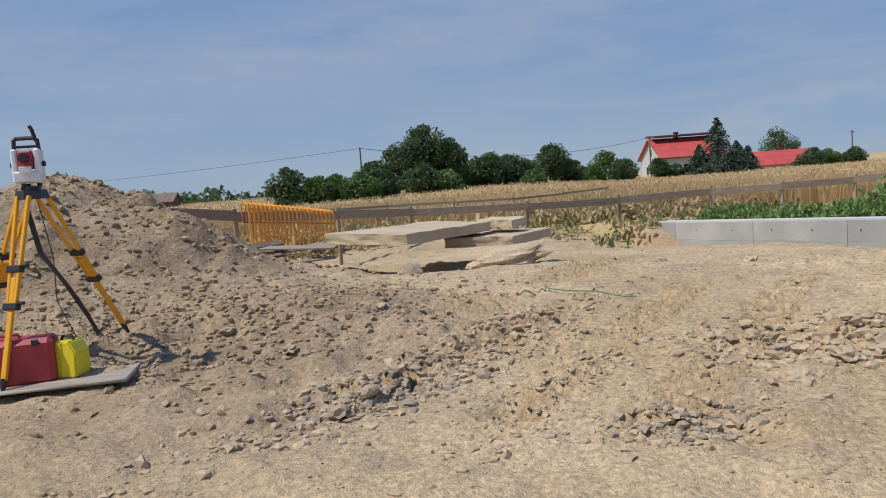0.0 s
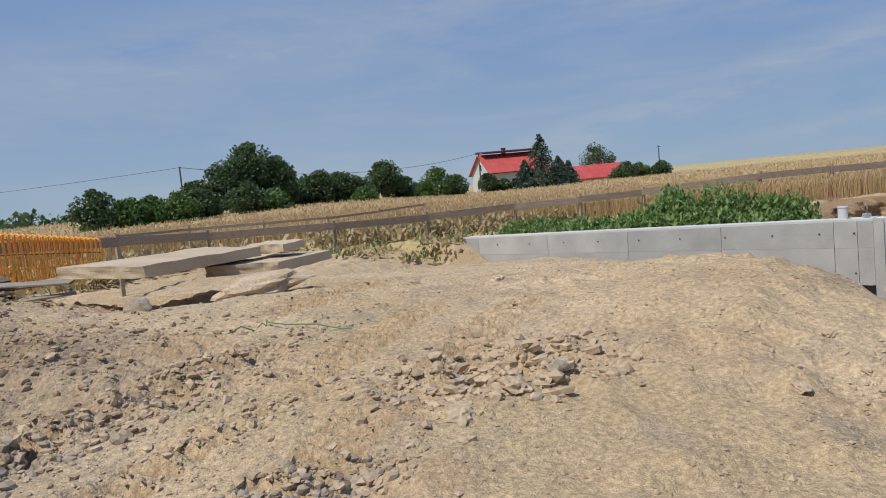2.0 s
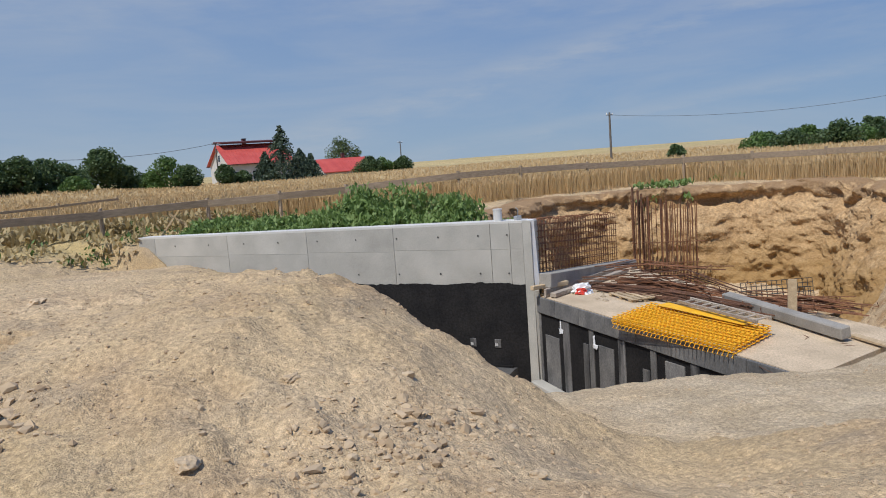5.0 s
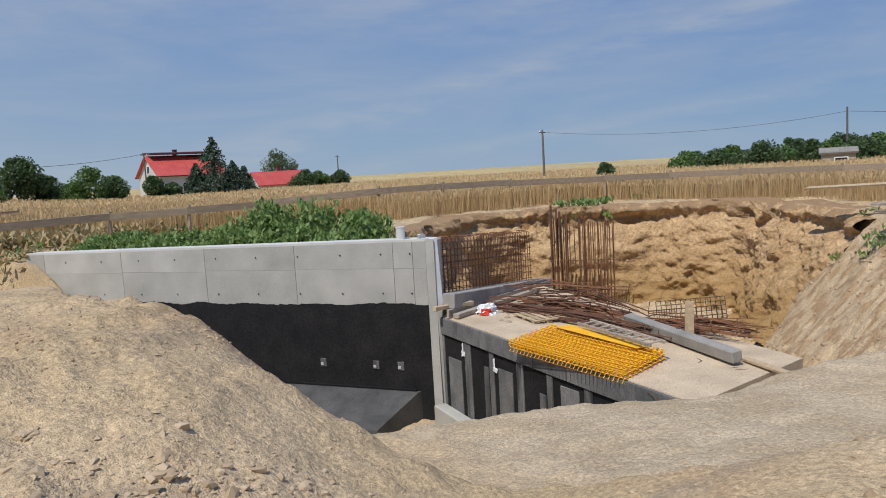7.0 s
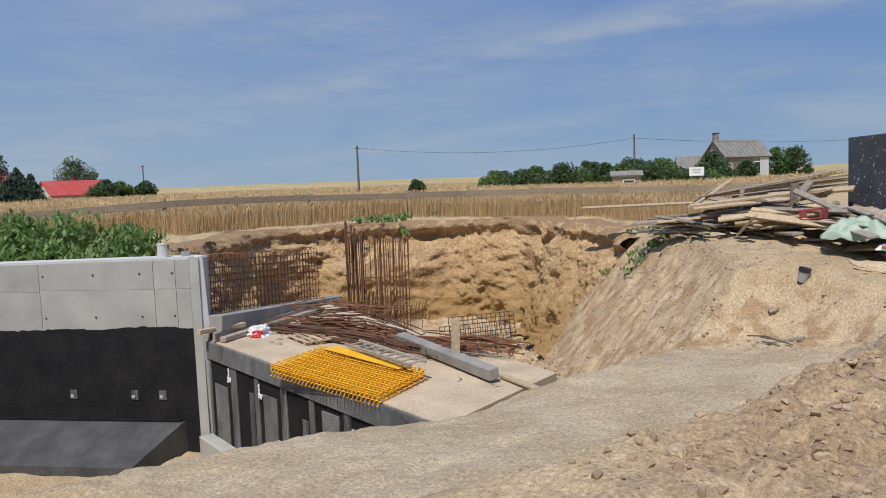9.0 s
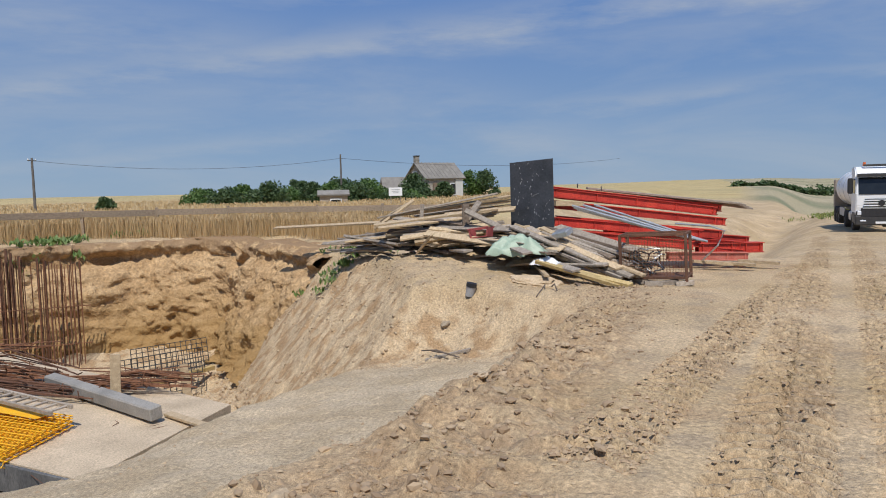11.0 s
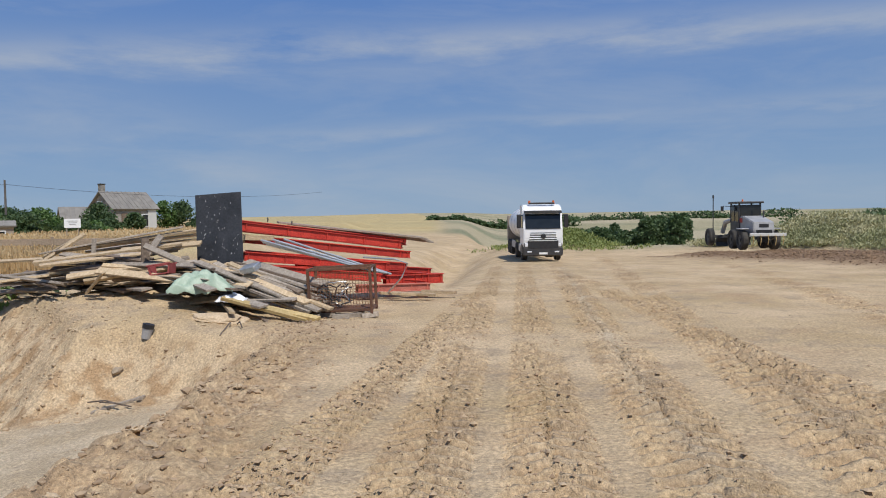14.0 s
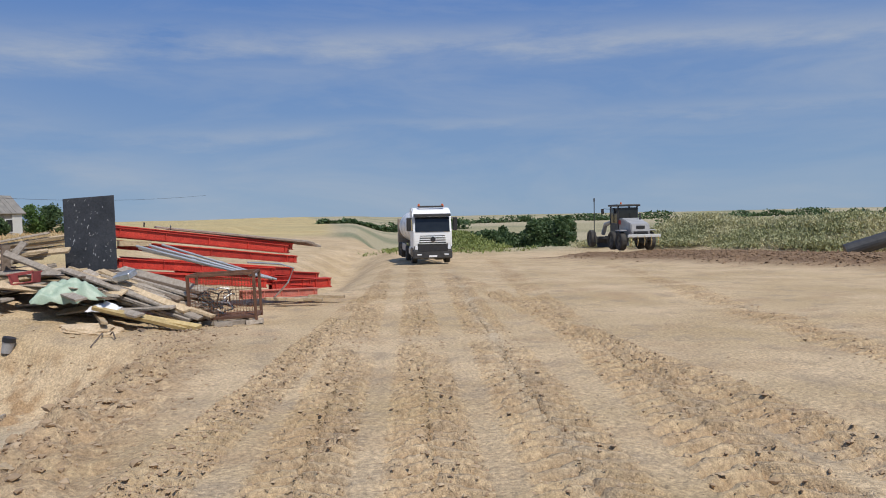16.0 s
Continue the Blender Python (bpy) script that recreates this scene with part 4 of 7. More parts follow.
# ---- tall starter bars behind the culvert ----
def starter_bars():
    th = thing("starter_bars", "row of tall rusty starter bars rising from the pit", "rebar")
    for i in range(40):
        f = i / 39
        x, y = 23.2 + 1.75 * f, 19.6 - 1.45 * f
        row = (i % 2) * 0.35
        x, y = x + row * 0.5 + random.uniform(-0.04, 0.04), y + row * 0.6
        top = -0.35 - 0.3 * f + random.uniform(-0.25, 0.08)
        if 0.33 < f < 0.5 and i % 3:
            continue
        bm = B()
        sx, sy = random.uniform(-0.06, 0.06), random.uniform(-0.05, 0.05)
        rod(bm, [(x, y, -4.05), (x + sx * 0.5, y + sy * 0.4, -2.2), (x + sx, y + sy, top)], 0.017, 5)
        part("bar", bm, RUST if i % 4 else DARK_RUST, th)
    for i in range(6):
        bm = B()
        x, y = 23.35 + 0.12 * i + (0.5 if i > 3 else 0), 19.65 - 0.1 * i
        rod(bm, [(x, y, -4.05), (x + random.uniform(-0.05, 0.05), y, 0.0 - 0.12 * i)], 0.04, 6)
        part("thick_bar", bm, DARK_RUST, th)
    for z in (-3.2, -2.0):
        bm = B()
        rod(bm, [(23.15, 19.6, z), (25.1, 18.0, z - 0.05)], 0.014, 5)
        part("tie_bar", bm, RUST, th)


starter_bars()


# ---- loose things on the culvert roof ----
def roof_z(x, y):
    d1, d2 = CB - CA, CD - CA
    nn = d1.cross(d2)
    return CA.z - (nn.x * (x - CA.x) + nn.y * (y - CA.y)) / nn.z


def yellow_mats():
    P0, PU, PV = Vector((13.36, 8.0, 0)), Vector((0.06, 2.66, 0)), Vector((1.36, 0.32, 0))
    for k in range(5):
        th = thing("reinforcement_mat", "yellow-coated steel mat in a stack on the culvert roof", "rebar mat", Matrix.Translation((random.uniform(-0.03, 0.03), random.uniform(-0.05, 0.05), 0)), "yellow reinforcement mats")
        z = -1.84 + 0.035 * k

        def at(u, v, dz=0.0):
            p = P0 + PU * u + PV * v
            return (p.x, p.y, z + dz - 0.05 * (1 - u))
        for i in range(29):
            bm = B()
            u = i / 28
            rod(bm, [at(u, -0.02), at(u, 1.02)], 0.009, 5)
            part("cross_bar", bm, YELLOW_BAR, th)
        for i in range(9):
            bm = B()
            v = i / 8
            rod(bm, [at(-0.02, v, 0.018), at(1.02, v, 0.018)], 0.009, 5)
            part("long_bar", bm, YELLOW_BAR, th)
        if k == 0:
            for i in range(29):
                bm = B()
                u = i / 28
                rod(bm, [at(u, 0.0), at(u, -0.05, -0.04 if k == 0 else 0.05), at(u, 0.02, -0.08 if k == 0 else 0.09)], 0.008, 5)
                part("hook", bm, YELLOW_BAR, th)
    bm = B()
    bar(bm, (14.5, 8.5, -1.69), (14.72, 10.6, -1.65), 0.3, 0.012, 0, 0.0, 0.01)
    tagged(part("yellow_sheet", bm, YELLOW_BAR), "yellow plastic sheet lying on the mats", "sheet")


yellow_mats()


def ladder():
    th = thing("ladder", "weathered grey wooden ladder lying on yellow mats", "ladder")
    a, b, w = Vector((14.82, 10.3, -1.58)), Vector((14.38, 8.25, -1.6)), Vector((0.34, -0.02, 0.0))
    for s in (0, 1):
        bm = B()
        bar(bm, a + w * s, b + w * s, 0.045, 0.06, 0, 0.006)
        part("rail", bm, GREY_WOOD, th)
    for i in range(9):
        f = (i + 0.5) / 9
        bm = B()
        p = a + (b - a) * f
        bar(bm, p, p + w, 0.05, 0.025, 0, 0.004)
        part("rung", bm, GREY_WOOD, th)


ladder()


def bar_heap(name, label, c, dirn, length, count, spread, height, bend, mt, group="rusty bar heaps"):
    th = thing(name, label, "rebar", None, group)
    d = Vector(dirn).normalized()
    s = Vector((-d.y, d.x, 0))
    for i in range(count):
        o = random.uniform(-spread, spread)
        zz = random.random() ** 1.3 * height * (1 - (o / spread / 1.15) ** 2)
        sh = random.uniform(-0.25, 0.25) * length
        tw = random.uniform(-bend, bend)
        p = Vector(c) + s * o + d * sh
        L = length * random.uniform(0.6, 1.0) / 2
        pts = [p - d * L + s * tw + Vector((0, 0, zz * 0.7)), p + Vector((0, 0, zz + 0.02)), p + d * L - s * tw * random.uniform(-1, 1) + Vector((0, 0, zz * random.uniform(0.2, 1.2)))]
        if i % 3 == 0:
            e = pts[-1]
            pts.append(e + s * random.uniform(-0.2, 0.2) + Vector((0, 0, random.uniform(-0.02, 0.2))))
        bm = B()
        rod(bm, pts, random.choice((0.008, 0.011, 0.014)), 5)
        part("bar", bm, mt if i % 4 else DARK_RUST, th)
    return th


bar_heap("bar_heap", "tangled heap of rusty reinforcement bars on the culvert roof", (16.55, 12.3, -1.88), (0.12, -1.0, 0), 3.0, 70, 0.3, 0.75, 0.22, RUST)
bar_heap("bar_heap", "flat bundle of thin dark bars on the culvert roof", (15.85, 12.0, -1.85), (0.05, -1.0, 0), 4.6, 42, 0.22, 0.22, 0.1, DARK_RUST)
bar_heap("bar_heap", "scrap heap of bent bars beside the concrete beam", (16.75, 9.3, -1.9), (0.25, -1.0, 0), 2.4, 46, 0.3, 0.3, 0.5, RUST)
for i in range(16):
    x, y = 14.9 + random.uniform(-0.5, 0.9), 7.9 + random.uniform(-0.8, 0.9)
    a = random.uniform(0, 6.3)
    bm = B()
    z = roof_z(x, y) + 0.012
    rod(bm, [(x + 0.5 * k * math.cos(a + 0.5 * k), y + 0.5 * k * math.sin(a + 0.5 * k), z + 0.05 * (k == 1)) for k in range(4)], 0.006, 4)
    tagged(part("loose_wire", bm, DARK_RUST), "bent rusty tie wire lying on the culvert roof", "wire", "loose wires")
bm = B()
bar(bm, (16.38, 10.4, -1.76), (15.35, 7.3, -1.82), 0.21, 0.21, 0.12, 0.02, 0.006)
tagged(part("concrete_beam", bm, GREY_BEAM), "long grey precast concrete beam lying on the culvert", "beam")
bm = B()
bar(bm, (15.7, 7.4, -1.93), (15.35, 6.45, -1.93), 0.14, 0.04, 0.05, 0.004, 0.006)
tagged(part("loose_plank", bm, WOOD), "short pale plank at the culvert's edge", "plank")
bm = B()
bar(bm, (16.1, 8.75, -1.95), (16.2, 8.8, -1.2), 0.16, 0.05, 0.3, 0.004, 0.006)
tagged(part("stake_board", bm, WOOD), "upright pale board stuck beside the beam", "board")


def pallet(m, label):
    th = thing("pallet", label, "pallet", m)
    for i in range(5):
        bm = B()
        box(bm, 1.0, 0.1, 0.02, Matrix.Translation((0, -0.32 + 0.16 * i, 0.13)), 0.003, 0.003)
        part("deck_board", bm, WOOD, th)
    for sx in (-0.42, 0, 0.42):
        bm = B()
        box(bm, 0.1, 0.75, 0.02, Matrix.Translation((sx, 0, 0.11)), 0.003)
        part("cross_board", bm, WOOD, th)
        for sy in (-0.32, 0, 0.32):
            bm = B()
            box(bm, 0.1, 0.1, 0.09, Matrix.Translation((sx, sy, 0.05)), 0.005)
            part("block", bm, WOOD, th)


pallet(pose(15.55, 12.15, roof_z(15.55, 12.15) + 0.0, 0, 0, 75), "short wooden pallet on the dusty culvert roof")
for i in range(26):
    x, y = 14.6 + random.uniform(0, 1.4), 12.6 + random.uniform(-0.4, 0.9)
    s = random.uniform(0.03, 0.09)
    ob = part("rubble_stone", lump(B(), (s, s * 0.8, s * 0.6), i, 0.4, 1), GREY_CLOD)
    ob.location = (x, y, roof_z(x, y) + s * 0.3)
    tagged(ob, "grey rubble stone on the culvert roof", "stone", "culvert rubble")
bag = thing("plastic_bag", "crumpled white and red plastic bag on the culvert", "bag", Matrix.Translation((15.1, 13.35, roof_z(15.1, 13.35) + 0.08)))
ob = part("body", lump(B(), (0.26, 0.2, 0.14), 4, 0.8, 3), WHITE, bag)
ob = part("print", lump(B(), (0.14, 0.1, 0.08), 9, 0.8, 3), RED_STEEL, bag, "red printed patch")
ob.location = (-0.12, -0.12, 0.0)

# wire mats and timber on the pit floor
for k, (c, az) in enumerate((((24.6, 14.9), 0.1), ((26.0, 15.7), 0.0))):
    th = thing("wire_mat", "black wire mat leaning in the pit", "wire mat", pose(c[0], c[1], -4.6, 0, 0, 0), "wire mats")
    for i in range(15):
        bm = B()
        u = -1.1 + 2.2 * i / 14
        rod(bm, [(u, -u * 0.55, 0.0), (u + 0.25, -u * 0.55 + 0.3, 1.15)], 0.012, 4)
        part("upright_wire", bm, DARK_STEEL, th)
    for i in range(9):
        bm = B()
        v = i / 8
        rod(bm, [(-1.1 + 0.25 * v, 0.6 + 0.3 * v, 1.15 * v), (1.1 + 0.25 * v, -0.6 + 0.3 * v, 1.15 * v)], 0.012, 4)
        part("level_wire", bm, DARK_STEEL, th)
bm = B()
bar(bm, (24.0, 15.1, -4.2), (26.6, 14.6, -4.25), 0.16, 0.14, 0, 0.01)
tagged(part("timber_beam", bm, YELLOW_WOOD), "yellow formwork beam leaning on the wire mat", "beam")
bm = B()
bar(bm, (20.3, 10.6, -4.0), (20.5, 10.9, -2.5), 0.2, 0.05, 0.2, 0.005)
tagged(part("stake_board", bm, WOOD), "upright pale board standing in the pit", "board")

# ---- survey gear beside the spoil heap ----
def tripod():
    hx, hy = -3.2, 5.9
    feet = [(-3.33, 5.40), (-2.95, 6.80), (-3.95, 6.2)]
    head_z = 1.71
    th = thing("surveying_tripod", "yellow wooden surveying tripod with black clamps on sandy ground", "tripod")
    for k, (fx, fy) in enumerate(feet):
        fz = ground(fx, fy) + 0.02
        d = Vector((fx - hx, fy - hy, fz - head_z))
        n = Vector((d.x, d.y, 0)).normalized()
        s = Vector((-n.y, n.x, 0))
        top = Vector((hx, hy, head_z)) + n * 0.09
        foot = Vector((fx, fy, fz))
        mid = top + (foot - top) * 0.56
        for sg in (-1, 1):
            bm = B()
            bar(bm, top + s * 0.055 * sg, mid + s * 0.035 * sg, 0.028, 0.032, 0, 0.004)
            part("leg_rail", bm, TRIPOD_Y, th)
        bm = B()
        bar(bm, top + (foot - top) * 0.42, top + (foot - top) * 0.93, 0.05, 0.028, 0, 0.005)
        part("leg_slide", bm, TRIPOD_Y, th)
        bm = B()
        rod(bm, [top + (foot - top) * 0.92, top + (foot - top) * 0.96, foot], 0.026, 10, 0.012)
        part("foot", bm, BLACK, th, "black pointed shoe")
        for f in (0.36, 0.55):
            bm = B()
            p = top + (foot - top) * f
            q = top + (foot - top) * (f + 0.035)
            bar(bm, p, q, 0.13, 0.055, 0, 0.006)
            c = part("clamp", bm, BLACK, th)
            bm = B()
            rod(bm, [p + s * 0.06, p + s * 0.11], 0.014, 8)
            part("knob", bm, BLACK, c)
    bm = B()
    bmesh.ops.create_cone(bm, segments=6, radius1=0.125, radius2=0.11, depth=0.07, cap_ends=True, matrix=Matrix.Translation((hx, hy, head_z + 0.01)))
    part("head", bm, BLACK, th)
    bm = B()
    pts = [Vector((hx - 0.02, hy - 0.06, head_z - 0.1)), Vector((hx + 0.03, hy - 0.03, 1.25)), Vector((hx + 0.2, hy - 0.02, 0.98)), Vector((hx + 0.33, hy, 0.72)), Vector((hx + 0.4, hy, 0.56))]
    for a, b in zip(pts, pts[1:]):
        bar(bm, a, b, 0.008, 0.04, 0.4)
    part("strap", bm, BLACK, th, "black hanging carrying strap")
    bm = B()
    rod(bm, [(hx + 0.04, hy, head_z - 0.05), (hx + 0.11, hy, 1.2), (hx + 0.07, hy + 0.05, 0.85), (hx + 0.16, hy + 0.1, 0.55), (hx + 0.12, hy + 0.1, 0.4)], 0.004, 5)
    part("cable", bm, BLACK, th)
    # the instrument
    z = head_z + 0.05
    th = thing("total_station", "white and red total station with black handle on tripod", "surveying instrument", pose(hx, hy, z, 0, 0, 12))
    bm = B()
    bmesh.ops.create_cone(bm, segments=16, radius1=0.075, radius2=0.07, depth=0.025, cap_ends=True, matrix=Matrix.Translation((0, 0, 0.012)))
    for a in range(3):
        bmesh.ops.create_cone(bm, segments=10, radius1=0.018, radius2=0.018, depth=0.03, cap_ends=True, matrix=Matrix.Translation((0.065 * math.cos(a * 2.09), 0.065 * math.sin(a * 2.09), 0.035)))
    part("tribrach", bm, BLACK, th)
    bm = B()
    box(bm, 0.2, 0.15, 0.09, Matrix.Translation((0, 0, 0.1)), 0.012)
    part("base", bm, WHITE, th)
    for sg in (-1, 1):
        bm = B()
        box(bm, 0.045, 0.13, 0.2, Matrix.Translation((0.082 * sg, 0, 0.22)), 0.012)
        part("standard", bm, WHITE, th)
        bm = B()
        rod(bm, [(0.1 * sg, 0, 0.2), (0.125 * sg, 0, 0.2)], 0.022, 12)
        part("drive_knob", bm, BLACK, th)
    bm = B()
    box(bm, 0.105, 0.15, 0.14, Matrix.Translation((0, 0, 0.235)), 0.014)
    tel = part("telescope", bm, CASE_RED, th, "red telescope housing")
    bm = B()
    rod(bm, [(0, -0.07, 0.245), (0, -0.11, 0.245)], 0.036, 16)
    part("lens_ring", bm, BLACK, tel)
    bm = B()
    box(bm, 0.09, 0.02, 0.05, Matrix.Translation((0, -0.085, 0.155)), 0.004)
    part("label_plate", bm, WHITE, tel)
    bm = B()
    rod(bm, [(-0.09, 0, 0.31), (-0.085, 0, 0.39), (-0.07, 0, 0.405), (0.06, 0, 0.405), (0.085, 0, 0.39), (0.09, 0, 0.31)], 0.016, 8)
    box(bm, 0.16, 0.03, 0.02, Matrix.Translation((0, 0, 0.34)), 0.004)
    part("handle", bm, BLACK, th)
    bm = B()
    rod(bm, [(0.075, 0, 0.38), (0.055, 0, 0.47), (0.04, 0, 0.5)], 0.015, 8)
    part("aerial", bm, BLACK, th)


tripod()


def case(name, label, m, sx, sy, sz, mt):
    th = thing(name, label, "case", m)
    bm = B()
    box(bm, sx, sy, sz, Matrix.Translation((0, 0, sz / 2)), 0.035)
    part("shell", bm, mt, th)
    bm = B()
    box(bm, sx + 0.012, 0.016, sz * 0.96, Matrix.Translation((0, 0, sz / 2)), 0.006)
    part("seam", bm, mt, th)
    bm = B()
    rod(bm, [(-sx * 0.28, 0, sz - 0.01), (-sx * 0.24, 0, sz + 0.03), (sx * 0.05, 0, sz + 0.03), (sx * 0.09, 0, sz - 0.01)], 0.014, 8)
    part("handle", bm, mt, th)
    for k in (-0.3, 0.3):
        bm = B()
        box(bm, 0.05, 0.02, 0.05, Matrix.Translation((sx * k, -sy / 2 + 0.0, sz * 0.93)), 0.005)
        part("latch", bm, BLACK, th)


cx, cy = -3.32, 5.62
case("instrument_case", "dark red plastic instrument case standing by the tripod", pose(cx, cy, ground(cx, cy) + 0.0, 2, 0, 14), 0.58, 0.24, 0.36, CASE_RED)
cx, cy = -2.95, 5.7
th = thing("yellow_canister", "yellow plastic canister with sloping shoulders beside red case", "canister", pose(cx, cy, ground(cx, cy) + 0.01, 0, 0, -14))
bm = B()
prism(bm, [(-0.11, 0.02), (-0.09, 0.0), (0.09, 0.0), (0.11, 0.02), (0.12, 0.2), (0.07, 0.29), (-0.07, 0.29), (-0.12, 0.2)], 0.17)
bmesh.ops.bevel(bm, geom=list(bm.edges), offset=0.012, segments=2, affect="EDGES")
part("body", bm, CASE_YEL, th)
bm = B()
box(bm, 0.016, 0.185, 0.28, Matrix.Translation((0, 0, 0.145)), 0.005)
part("seam", bm, CASE_YEL, th)
bm = B()
rod(bm, [(-0.06, 0, 0.285), (-0.05, 0, 0.315), (0.04, 0, 0.315), (0.05, 0, 0.285)], 0.012, 8)
part("handle", bm, BLACK, th)
bm = B()
box(bm, 1.3, 0.5, 0.03, pose(-3.1, 5.6, ground(-3.1, 5.6) - 0.0, 0, 0, 12), 0.01, 0.02)
tagged(part("flat_board", bm, GREY_WOOD), "dusty flat board under the surveying cases", "board")


# ---- old road plates ----
def plate(name, label, corners, thick):
    bm = B()
    top = [bm.verts.new(c) for c in corners]
    low = [bm.verts.new((c[0], c[1], c[2] - thick)) for c in corners]
    bm.faces.new(top)
    bm.faces.new(low[::-1])
    for i in range(4):
        bm.faces.new((top[i], low[i], low[(i + 1) % 4], top[(i + 1) % 4]))
    bmesh.ops.recalc_face_normals(bm, faces=bm.faces)
    bmesh.ops.subdivide_edges(bm, edges=list(bm.edges), cuts=7, use_grid_fill=True)
    for v in bm.verts:
        v.co += Vector((1, 1, 0.5)) * 0.035 * noise.noise(v.co * 3.0) + Vector((0.02, 0.02, 0.012)) * noise.noise(v.co * 11)
    return tagged(part(name, bm, OLD_CONCRETE), label, "concrete plate", "road plates")


plate("road_plate", "cracked old concrete road plate lying tilted on spoil", [(-1.85, 12.0, 0.90), (-0.48, 10.95, 0.86), (1.0, 13.85, 0.80), (-0.2, 15.3, 0.82)], 0.17)
plate("road_plate", "old concrete road plate under the tilted one", [(0.1, 13.0, 0.60), (1.3, 12.7, 0.58), (2.3, 15.0, 0.52), (0.8, 15.6, 0.55)], 0.17)
plate("road_plate", "broken end of an old concrete road plate", [(0.75, 14.1, 0.83), (1.4, 13.75, 0.80), (1.8, 14.7, 0.80), (1.1, 15.1, 0.82)], 0.14)
ob = part("slab_fragment", lump(B(), (0.62, 0.3, 0.15), 3, 0.35, 3), CLOD)
ob.matrix_world = pose(1.05, 10.75, ground(1.05, 10.75) + 0.12, 8, -6, 15)
tagged(ob, "broken earthy slab fragment beside the road plates", "slab")
for k, (x, y, s) in enumerate(((-0.42, 9.85, 0.2), (-0.74, 4.7, 0.1), (-0.55, 4.9, 0.08), (0.25, 5.2, 0.06), (-3.0, 5.75, 0.1), (3.1, 5.1, 0.08), (20.0, 4.35, 0.12))):
    ob = part("stone", lump(B(), (s, s * 0.7, s * 0.55), 20 + k, 0.45, 2), GREY_CLOD)
    ob.matrix_world = pose(x, y, ground(x, y) + s * 0.3, random.uniform(-20, 20), random.uniform(-20, 20), random.uniform(0, 180))
    tagged(ob, "angular grey stone lying on the sandy ground", "stone", "loose stones")
# green cord on the ground
bm = B()
rod(bm, [(0.75 + 1.1 * t + 0.12 * math.sin(9 * t), 7.7 + 0.35 * math.sin(4.5 * t) - 0.2 * t, ground(0.75 + 1.1 * t, 7.7 + 0.35 * math.sin(4.5 * t)) + 0.03) for t in np.linspace(0, 1, 16)], 0.007, 5)
tagged(part("green_cord", bm, mat("green_cord", (0.06, 0.16, 0.08), (0.10, 0.23, 0.12), 5, 0.6)), "thin green cord lying on tracked soil", "cord")


def orange_cage():
    th = thing("orange_cage", "orange coated reinforcement cage standing in dry weeds", "rebar cage")
    a, b, top_a, top_b = Vector((-4.45, 16.9, 0.25)), Vector((-2.75, 18.2, 0.25)), 1.45, 1.1
    side = Vector((0.35, -0.5, 0)).normalized() * 0.45
    for layer in (0, 1):
        for i in range(21):
            f = i / 20
            p = a + (b - a) * f + side * layer
            bm = B()
            t = top_a + (top_b - top_a) * f
            pts = [p, Vector((p.x, p.y, t))]
            if layer == 0:
                pts.append(Vector((p.x, p.y, t)) + side * 0.5 + Vector((0, 0, 0.05)))
                pts.append(Vector((p.x, p.y, t)) + side)
            rod(bm, pts, 0.021, 5)
            part("upright_bar", bm, ORANGE_BAR, th)
        for k in range(4):
            bm = B()
            z = 0.4 + 0.32 * k
            rod(bm, [a + side * layer + Vector((0, 0, z - 0.25)), b + side * layer + Vector((0, 0, z * 0.75 - 0.2))], 0.012, 5)
            part("cross_bar", bm, ORANGE_BAR if k % 2 else RUST, th)


orange_cage()
for i in range(13):
    x, y = -2.9 + random.uniform(-0.75, 0.75), 12.6 + random.uniform(-0.4, 0.5)
    a = random.uniform(-0.6, 0.8)
    L = random.uniform(0.5, 1.3)
    z = 0.42 + 0.035 * i * random.uniform(0.5, 1)
    bm = B()
    bar(bm, (x - L / 2 * math.cos(a), y - L / 2 * math.sin(a), z), (x + L / 2 * math.cos(a), y + L / 2 * math.sin(a), z + random.uniform(-0.08, 0.1)), random.uniform(0.1, 0.2), 0.035, random.uniform(-0.3, 0.3), 0.003, 0.01)
    tagged(part("scrap_board", bm, DARK_WOOD if i % 3 else GREY_WOOD), "dark broken board in a low scrap pile", "board", "scrap boards")


# ---- timber and steel heap on the bank ----
def board(name, a, b, w, h, mt, label, group, roll=0.0):
    bm = B()
    bar(bm, a, b, w, h, roll, 0.004, 0.006)
    return tagged(part(name, bm, mt), label, "plank" if name == "plank" else "board", group)


# long pale planks propped over the heap
for k in range(7):
    y0 = 7.6 - 0.25 * k
    a = (24.3 + 0.25 * k, y0, 0.66 + 0.03 * (k % 3))
    b = (25.6 + 0.2 * k, 4.7 - 0.3 * (k % 3) - 0.1 * k, 1.22 - 0.07 * k)
    board("plank", a, b, 0.2, 0.045, WOOD if k % 3 else GREY_WOOD, "long pale plank propped across the timber heap", "heap planks", random.uniform(-0.2, 0.2))
board("plank", (26.8, 12.2, 0.28), (25.9, 7.4, 0.5), 0.22, 0.05, WOOD, "long pale plank reaching out over the slope", "heap planks", 0.2)
